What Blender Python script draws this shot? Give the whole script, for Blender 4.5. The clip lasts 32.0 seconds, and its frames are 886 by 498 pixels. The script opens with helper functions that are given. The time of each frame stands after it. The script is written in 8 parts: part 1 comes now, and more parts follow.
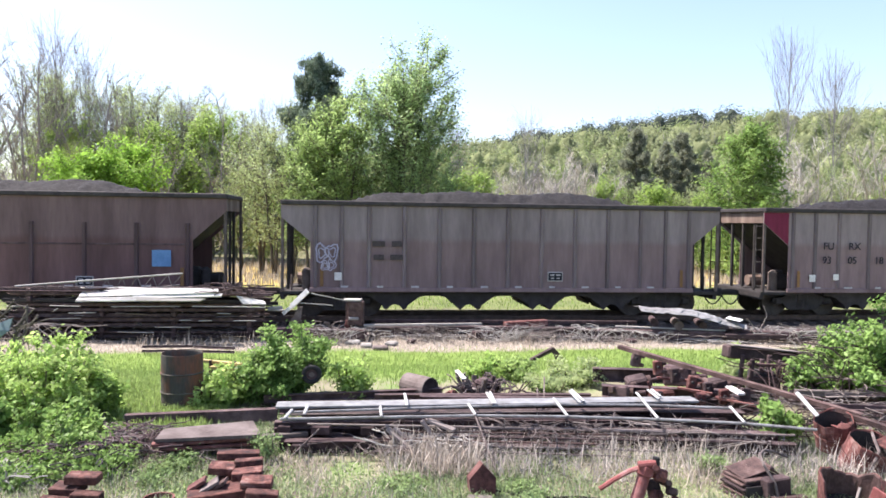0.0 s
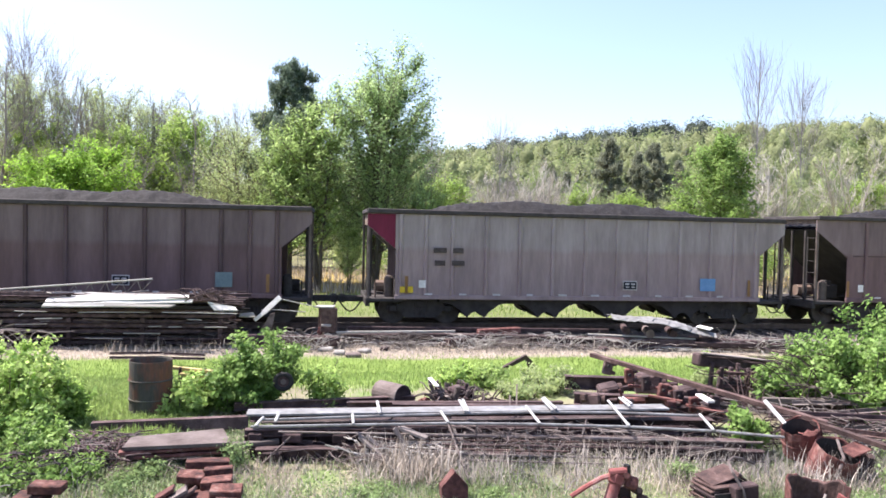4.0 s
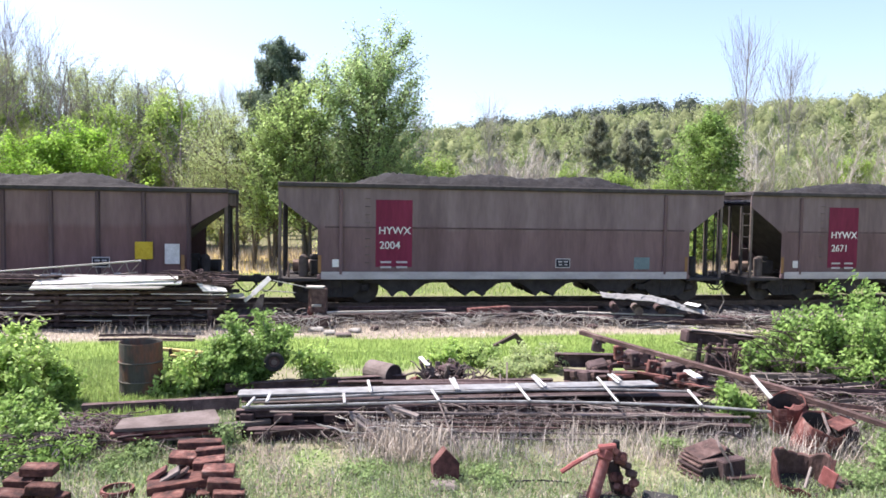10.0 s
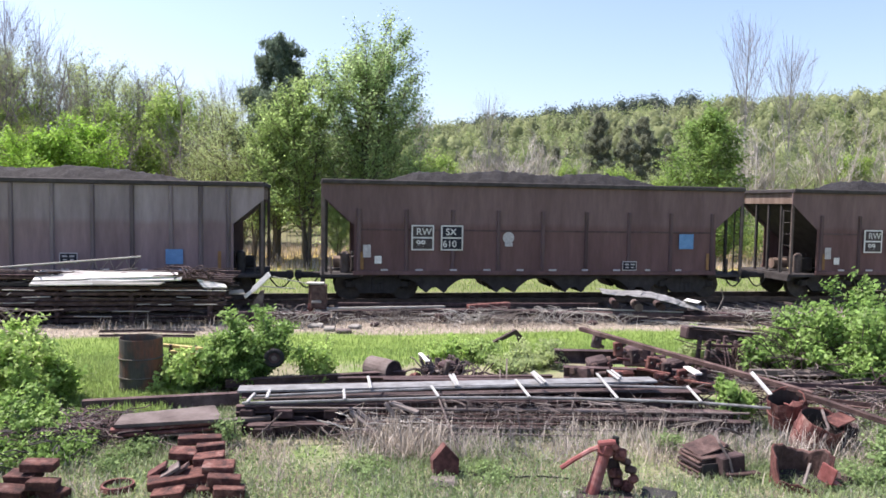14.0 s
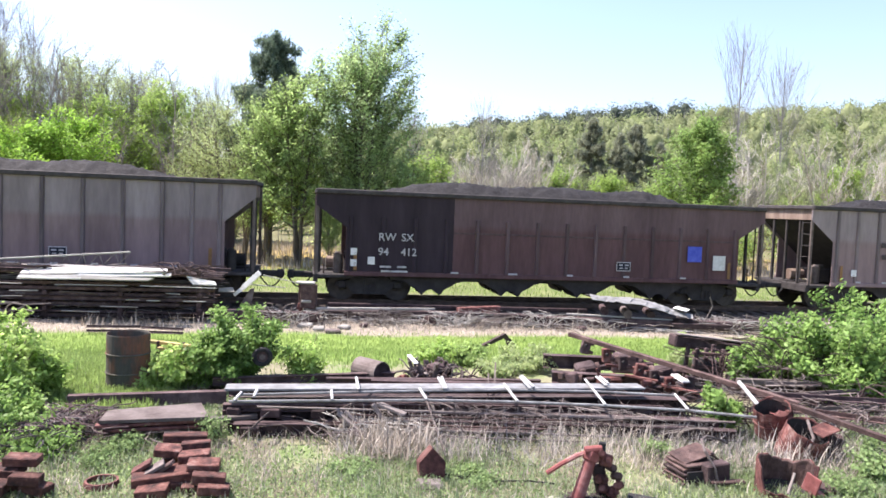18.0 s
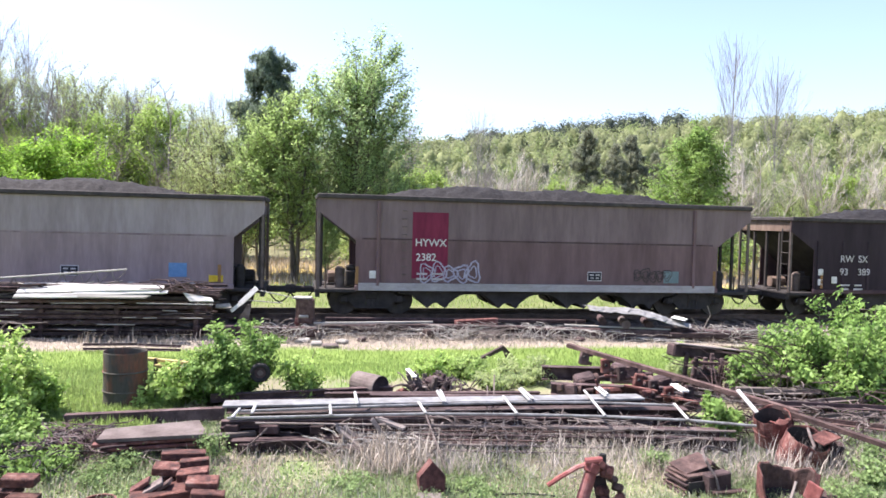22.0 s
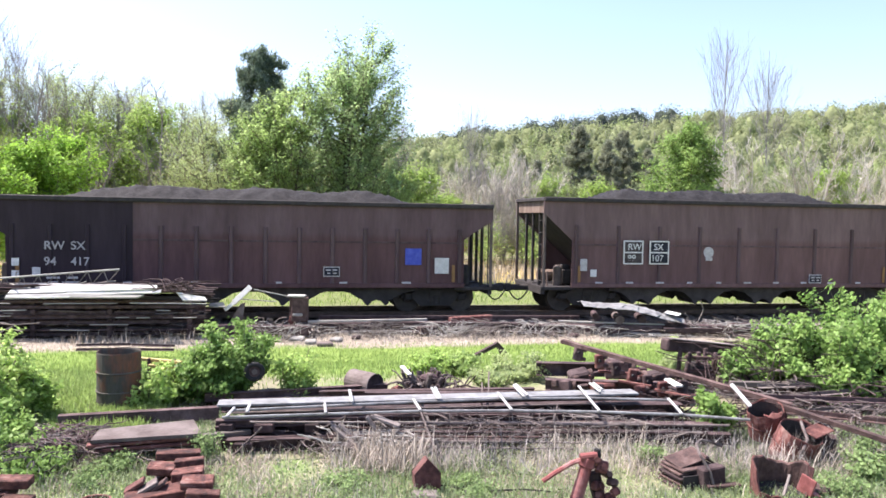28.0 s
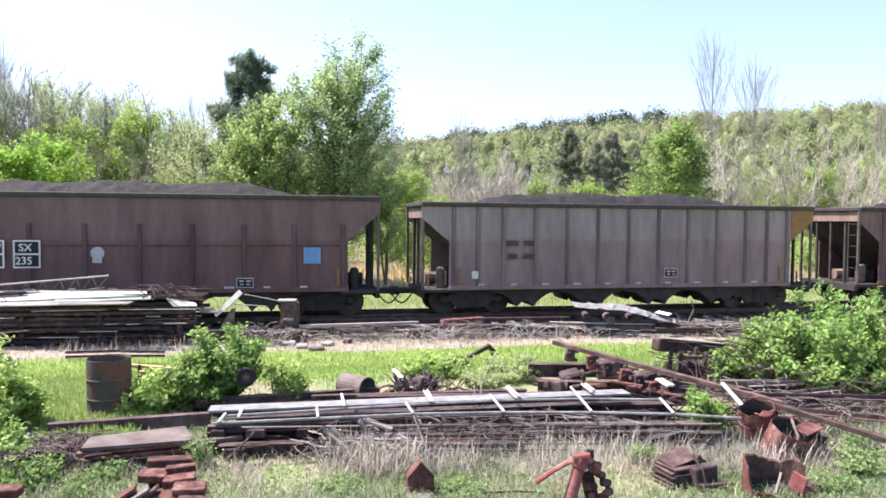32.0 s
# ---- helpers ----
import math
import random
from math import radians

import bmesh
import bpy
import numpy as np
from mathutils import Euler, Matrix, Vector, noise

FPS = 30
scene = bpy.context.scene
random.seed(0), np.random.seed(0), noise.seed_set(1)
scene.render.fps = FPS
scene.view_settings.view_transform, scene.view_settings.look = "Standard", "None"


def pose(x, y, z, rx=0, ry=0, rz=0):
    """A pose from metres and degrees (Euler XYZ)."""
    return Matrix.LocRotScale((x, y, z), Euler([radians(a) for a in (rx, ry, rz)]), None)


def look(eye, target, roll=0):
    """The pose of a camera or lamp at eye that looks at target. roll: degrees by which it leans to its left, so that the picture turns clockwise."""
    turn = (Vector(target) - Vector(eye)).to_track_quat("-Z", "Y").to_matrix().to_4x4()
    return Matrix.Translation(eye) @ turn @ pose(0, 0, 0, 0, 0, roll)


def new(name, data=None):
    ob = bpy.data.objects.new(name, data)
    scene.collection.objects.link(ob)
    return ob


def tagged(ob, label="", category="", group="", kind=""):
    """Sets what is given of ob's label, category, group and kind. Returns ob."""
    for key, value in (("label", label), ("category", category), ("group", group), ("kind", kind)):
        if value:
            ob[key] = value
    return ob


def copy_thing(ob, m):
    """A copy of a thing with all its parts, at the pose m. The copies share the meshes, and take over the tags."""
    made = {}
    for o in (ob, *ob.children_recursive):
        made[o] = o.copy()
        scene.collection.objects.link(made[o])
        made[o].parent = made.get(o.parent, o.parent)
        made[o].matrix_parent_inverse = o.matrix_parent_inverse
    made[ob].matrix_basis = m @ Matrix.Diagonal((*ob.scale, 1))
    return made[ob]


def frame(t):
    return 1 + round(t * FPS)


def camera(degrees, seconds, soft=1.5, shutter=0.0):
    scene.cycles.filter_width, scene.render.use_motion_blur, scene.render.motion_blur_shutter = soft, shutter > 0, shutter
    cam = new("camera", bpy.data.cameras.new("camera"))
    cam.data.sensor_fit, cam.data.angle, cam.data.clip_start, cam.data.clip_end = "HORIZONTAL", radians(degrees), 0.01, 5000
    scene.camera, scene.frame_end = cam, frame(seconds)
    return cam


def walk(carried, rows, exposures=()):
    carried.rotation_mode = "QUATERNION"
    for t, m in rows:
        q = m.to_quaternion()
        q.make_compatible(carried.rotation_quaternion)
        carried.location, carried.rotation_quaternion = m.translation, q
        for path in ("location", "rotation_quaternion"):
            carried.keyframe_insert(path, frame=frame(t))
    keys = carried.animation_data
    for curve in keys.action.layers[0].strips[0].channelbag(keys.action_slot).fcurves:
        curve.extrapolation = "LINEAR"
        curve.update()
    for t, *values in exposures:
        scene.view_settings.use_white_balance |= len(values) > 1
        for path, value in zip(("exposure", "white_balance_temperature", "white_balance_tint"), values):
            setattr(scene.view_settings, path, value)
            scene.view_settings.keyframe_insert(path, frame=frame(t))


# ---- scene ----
EYE = (0.0, 0.0, 2.55)
cam = camera(62.07, 32.0, soft=1.65)
# seconds, then the turn of the camera in degrees about x, y and z; it stands on one spot
TURNS = [
    (0, 87.81, -0.78, 2.81), (0.5, 88.18, -0.96, 3.11), (1, 88.32, -1.22, 2.27), (1.5, 88.39, -1.41, 1.51), (2, 88.45, -1.54, 1.19),
    (2.5, 88.45, -1.72, 0.90), (3, 88.42, -1.54, 0.89), (3.5, 88.41, -1.38, 0.94), (5.5, 88.37, -1.11, 0.20), (6, 88.12, -1.11, 0.17),
    (6.5, 87.72, -0.90, 0.17), (7, 87.52, -0.84, 0.10), (7.5, 87.37, -1.09, 0.05), (8, 87.24, -1.04, 0.03), (8.5, 87.09, -0.67, 0.06),
    (9, 86.97, -0.82, 0.04), (9.5, 86.87, -0.92, 0.01), (10, 86.82, -0.89, -0.03), (10.5, 86.71, -0.99, 0.00), (11, 86.72, -1.00, 0.01),
    (11.5, 86.72, -1.11, 0.00), (12, 86.66, -1.08, 0.06), (12.5, 86.64, -1.09, 0.05), (13, 86.58, -0.99, 0.02), (13.5, 86.52, -0.98, 0.02),
    (14, 86.53, -0.94, -0.03), (14.5, 86.53, -1.18, -0.09), (16.5, 86.49, -1.19, -0.14), (17, 86.49, -1.21, -0.13), (17.5, 86.50, -1.25, -0.13),
    (18, 86.74, -2.31, -0.63), (18.5, 87.34, -2.36, 0.55), (19, 87.62, -1.74, 0.86), (19.5, 87.81, -1.77, 0.61), (20, 87.94, -1.69, -0.02),
    (20.5, 88.00, -1.18, -0.32), (21, 87.88, -1.28, -0.49), (21.5, 87.79, -1.52, -0.66), (22, 87.75, -1.49, -0.91), (22.5, 87.70, -1.28, -1.06),
    (23, 87.71, -1.30, -1.11), (23.5, 87.70, -1.38, -1.15), (24, 87.65, -1.44, -1.18), (24.5, 87.63, -1.39, -1.20), (25, 87.64, -1.36, -1.19),
    (25.5, 87.57, -1.48, -1.19), (27.5, 87.54, -1.05, -1.45), (28, 87.54, -1.04, -1.43), (28.5, 87.54, -1.00, -1.39), (29, 87.52, -1.29, -1.39),
    (29.5, 87.48, -1.53, -1.42), (30, 87.45, -1.49, -1.56), (30.5, 87.47, -1.23, -1.61), (31, 87.49, -1.39, -1.67), (31.5, 87.52, -1.37, -1.71),
    (32, 87.75, -0.43, -2.18),
]
walk(cam, [(t, pose(*EYE, a, b, c)) for t, a, b, c in TURNS],
     exposures=[(0.0, 1.33, 6400, 20), (3.0, 1.36, 6400, 20), (6.0, 1.30, 6400, 20), (8.0, 1.27, 6400, 20), (9.0, 1.28, 6400, 20), (10.0, 1.30, 6400, 20), (11.0, 1.26, 6400, 20), (12.0, 1.06, 6400, 20), (13.0, 0.99, 6400, 20), (14.5, 1.04, 6400, 20), (16.5, 1.34, 6400, 20), (17.5, 1.38, 6400, 20), (19.0, 1.40, 6400, 20), (22.0, 1.42, 6400, 20), (25.0, 1.48, 6400, 20), (28.0, 1.42, 6400, 20), (30.0, 1.46, 6400, 20), (32.0, 1.44, 6400, 20)])

# ---- daylight: clear spring noon, the sun high on the left and a little behind the train ----
SUN_EL, SUN_AZ = 60.0, -72.0          # azimuth in degrees, clockwise from +y
sun_dir = Vector((math.sin(radians(SUN_AZ)) * math.cos(radians(SUN_EL)),
                  math.cos(radians(SUN_AZ)) * math.cos(radians(SUN_EL)), math.sin(radians(SUN_EL))))
world = bpy.data.worlds.new("world")
scene.world = world
world.use_nodes = True
wn = world.node_tree
sky = wn.nodes.new("ShaderNodeTexSky")
sky.sky_type, sky.sun_disc = "NISHITA", False
sky.sun_elevation, sky.sun_rotation = radians(SUN_EL), radians(SUN_AZ)
sky.air_density, sky.dust_density, sky.ozone_density = 1.0, 1.6, 1.2
wn.links.new(sky.outputs[0], wn.nodes["Background"].inputs[0])
wn.nodes["Background"].inputs[1].default_value = 0.12
sun = new("sun", bpy.data.lights.new("sun", "SUN"))
sun.data.energy, sun.data.angle, sun.data.color = 5.0, radians(0.53), (1.0, 0.95, 0.86)
sun.matrix_world = look(sun_dir * 100, (0, 0, 0))


# ---- materials ----
def material(name, cols, scale=3.0, rough=0.85, metal=0.0, bump=0.25, stretch=(1, 1, 1), fine=30.0, rand=0.25,
             glow_through=0.0, island=0.0, spread=(0.3, 0.7), dust=None):
    """Two scales of noise between the given colours, fine bump, and a value that varies from piece to piece."""
    m = bpy.data.materials.new(name)
    m.use_nodes = True
    nt, b = m.node_tree, m.node_tree.nodes["Principled BSDF"]
    def node(kind, **at):
        n = nt.nodes.new(kind)
        for k, v in at.items():
            n.inputs[k].default_value = v
        return n
    tc, info = nt.nodes.new("ShaderNodeTexCoord"), nt.nodes.new("ShaderNodeObjectInfo")
    mul = nt.nodes.new("ShaderNodeVectorMath"); mul.operation = "MULTIPLY_ADD"
    comb = nt.nodes.new("ShaderNodeCombineXYZ")
    sc = nt.nodes.new("ShaderNodeMath"); sc.operation = "MULTIPLY"; sc.inputs[1].default_value = 37.0
    nt.links.new(info.outputs["Random"], sc.inputs[0])
    for i in range(3):
        nt.links.new(sc.outputs[0], comb.inputs[i])
    nt.links.new(tc.outputs["Object"], mul.inputs[0])
    mul.inputs[1].default_value = stretch
    nt.links.new(comb.outputs[0], mul.inputs[2])
    big = node("ShaderNodeTexNoise", Scale=scale, Detail=5.0, Roughness=0.6)
    small = node("ShaderNodeTexNoise", Scale=fine, Detail=3.0, Roughness=0.7)
    for n in (big, small):
        nt.links.new(mul.outputs[0], n.inputs["Vector"])
    ramp = nt.nodes.new("ShaderNodeValToRGB")
    el = ramp.color_ramp.elements
    while len(el) < len(cols):
        el.new(0.5)
    for i, c in enumerate(cols):
        el[i].position = spread[0] + (spread[1] - spread[0]) * i / max(1, len(cols) - 1)
        el[i].color = (*c, 1)
    nt.links.new(big.outputs["Fac"], ramp.inputs[0])
    hsv = nt.nodes.new("ShaderNodeHueSaturation")
    nt.links.new(ramp.outputs[0], hsv.inputs["Color"])
    val = nt.nodes.new("ShaderNodeMath"); val.operation = "MULTIPLY_ADD"
    val.inputs[1].default_value, val.inputs[2].default_value = 0.7, 0.65
    nt.links.new(small.outputs["Fac"], val.inputs[0])
    rnd = nt.nodes.new("ShaderNodeMath"); rnd.operation = "MULTIPLY_ADD"
    if island:
        geo = nt.nodes.new("ShaderNodeNewGeometry")
        nt.links.new(geo.outputs["Random Per Island"], rnd.inputs[0])
        rnd.inputs[1].default_value, rnd.inputs[2].default_value = island, 1 - island / 2
    else:
        nt.links.new(info.outputs["Random"], rnd.inputs[0])
        rnd.inputs[1].default_value, rnd.inputs[2].default_value = rand, 1 - rand / 2
    tot = nt.nodes.new("ShaderNodeMath"); tot.operation = "MULTIPLY"
    nt.links.new(val.outputs[0], tot.inputs[0]); nt.links.new(rnd.outputs[0], tot.inputs[1])
    nt.links.new(tot.outputs[0], hsv.inputs["Value"])
    shade = hsv.outputs[0]
    if dust:
        # a darker, browner tint on the lower half of the side, with a ragged edge
        sep, rng_n = nt.nodes.new("ShaderNodeSeparateXYZ"), nt.nodes.new("ShaderNodeMapRange")
        nt.links.new(tc.outputs["Object"], sep.inputs[0])
        add = nt.nodes.new("ShaderNodeMath"); add.operation = "MULTIPLY_ADD"
        add.inputs[1].default_value = 0.25
        nt.links.new(big.outputs["Fac"], add.inputs[0]); nt.links.new(sep.outputs["Z"], add.inputs[2])
        nt.links.new(add.outputs[0], rng_n.inputs[0])
        rng_n.inputs[1].default_value, rng_n.inputs[2].default_value = 1.95, 2.12
        mx = nt.nodes.new("ShaderNodeMix"); mx.data_type, mx.blend_type = "RGBA", "MULTIPLY"
        mx.inputs[0].default_value = 1.0
        dm = nt.nodes.new("ShaderNodeMix"); dm.data_type = "RGBA"
        dm.inputs[6].default_value, dm.inputs[7].default_value = (*dust, 1), (1, 1, 1, 1)
        nt.links.new(rng_n.outputs[0], dm.inputs[0])
        nt.links.new(hsv.outputs[0], mx.inputs[6]); nt.links.new(dm.outputs[2], mx.inputs[7])
        shade = mx.outputs[2]
    nt.links.new(shade, b.inputs["Base Color"])
    b.inputs["Roughness"].default_value, b.inputs["Metallic"].default_value = rough, metal
    b.inputs["Specular IOR Level"].default_value = 0.12 if glow_through else 0.3
    if bump:
        bp = nt.nodes.new("ShaderNodeBump")
        bp.inputs["Strength"].default_value, bp.inputs["Distance"].default_value = bump, 0.02
        nt.links.new(small.outputs["Fac"], bp.inputs["Height"])
        nt.links.new(bp.outputs[0], b.inputs["Normal"])
    if glow_through:
        tr, mix = nt.nodes.new("ShaderNodeBsdfTranslucent"), nt.nodes.new("ShaderNodeMixShader")
        nt.links.new(hsv.outputs[0], tr.inputs["Color"])
        mix.inputs[0].default_value = glow_through
        nt.links.new(b.outputs[0], mix.inputs[1]); nt.links.new(tr.outputs[0], mix.inputs[2])
        nt.links.new(mix.outputs[0], nt.nodes["Material Output"].inputs["Surface"])
    return m


STREAK = (0.9, 0.9, 0.16)              # stretched downwards: rain streaks on the car sides
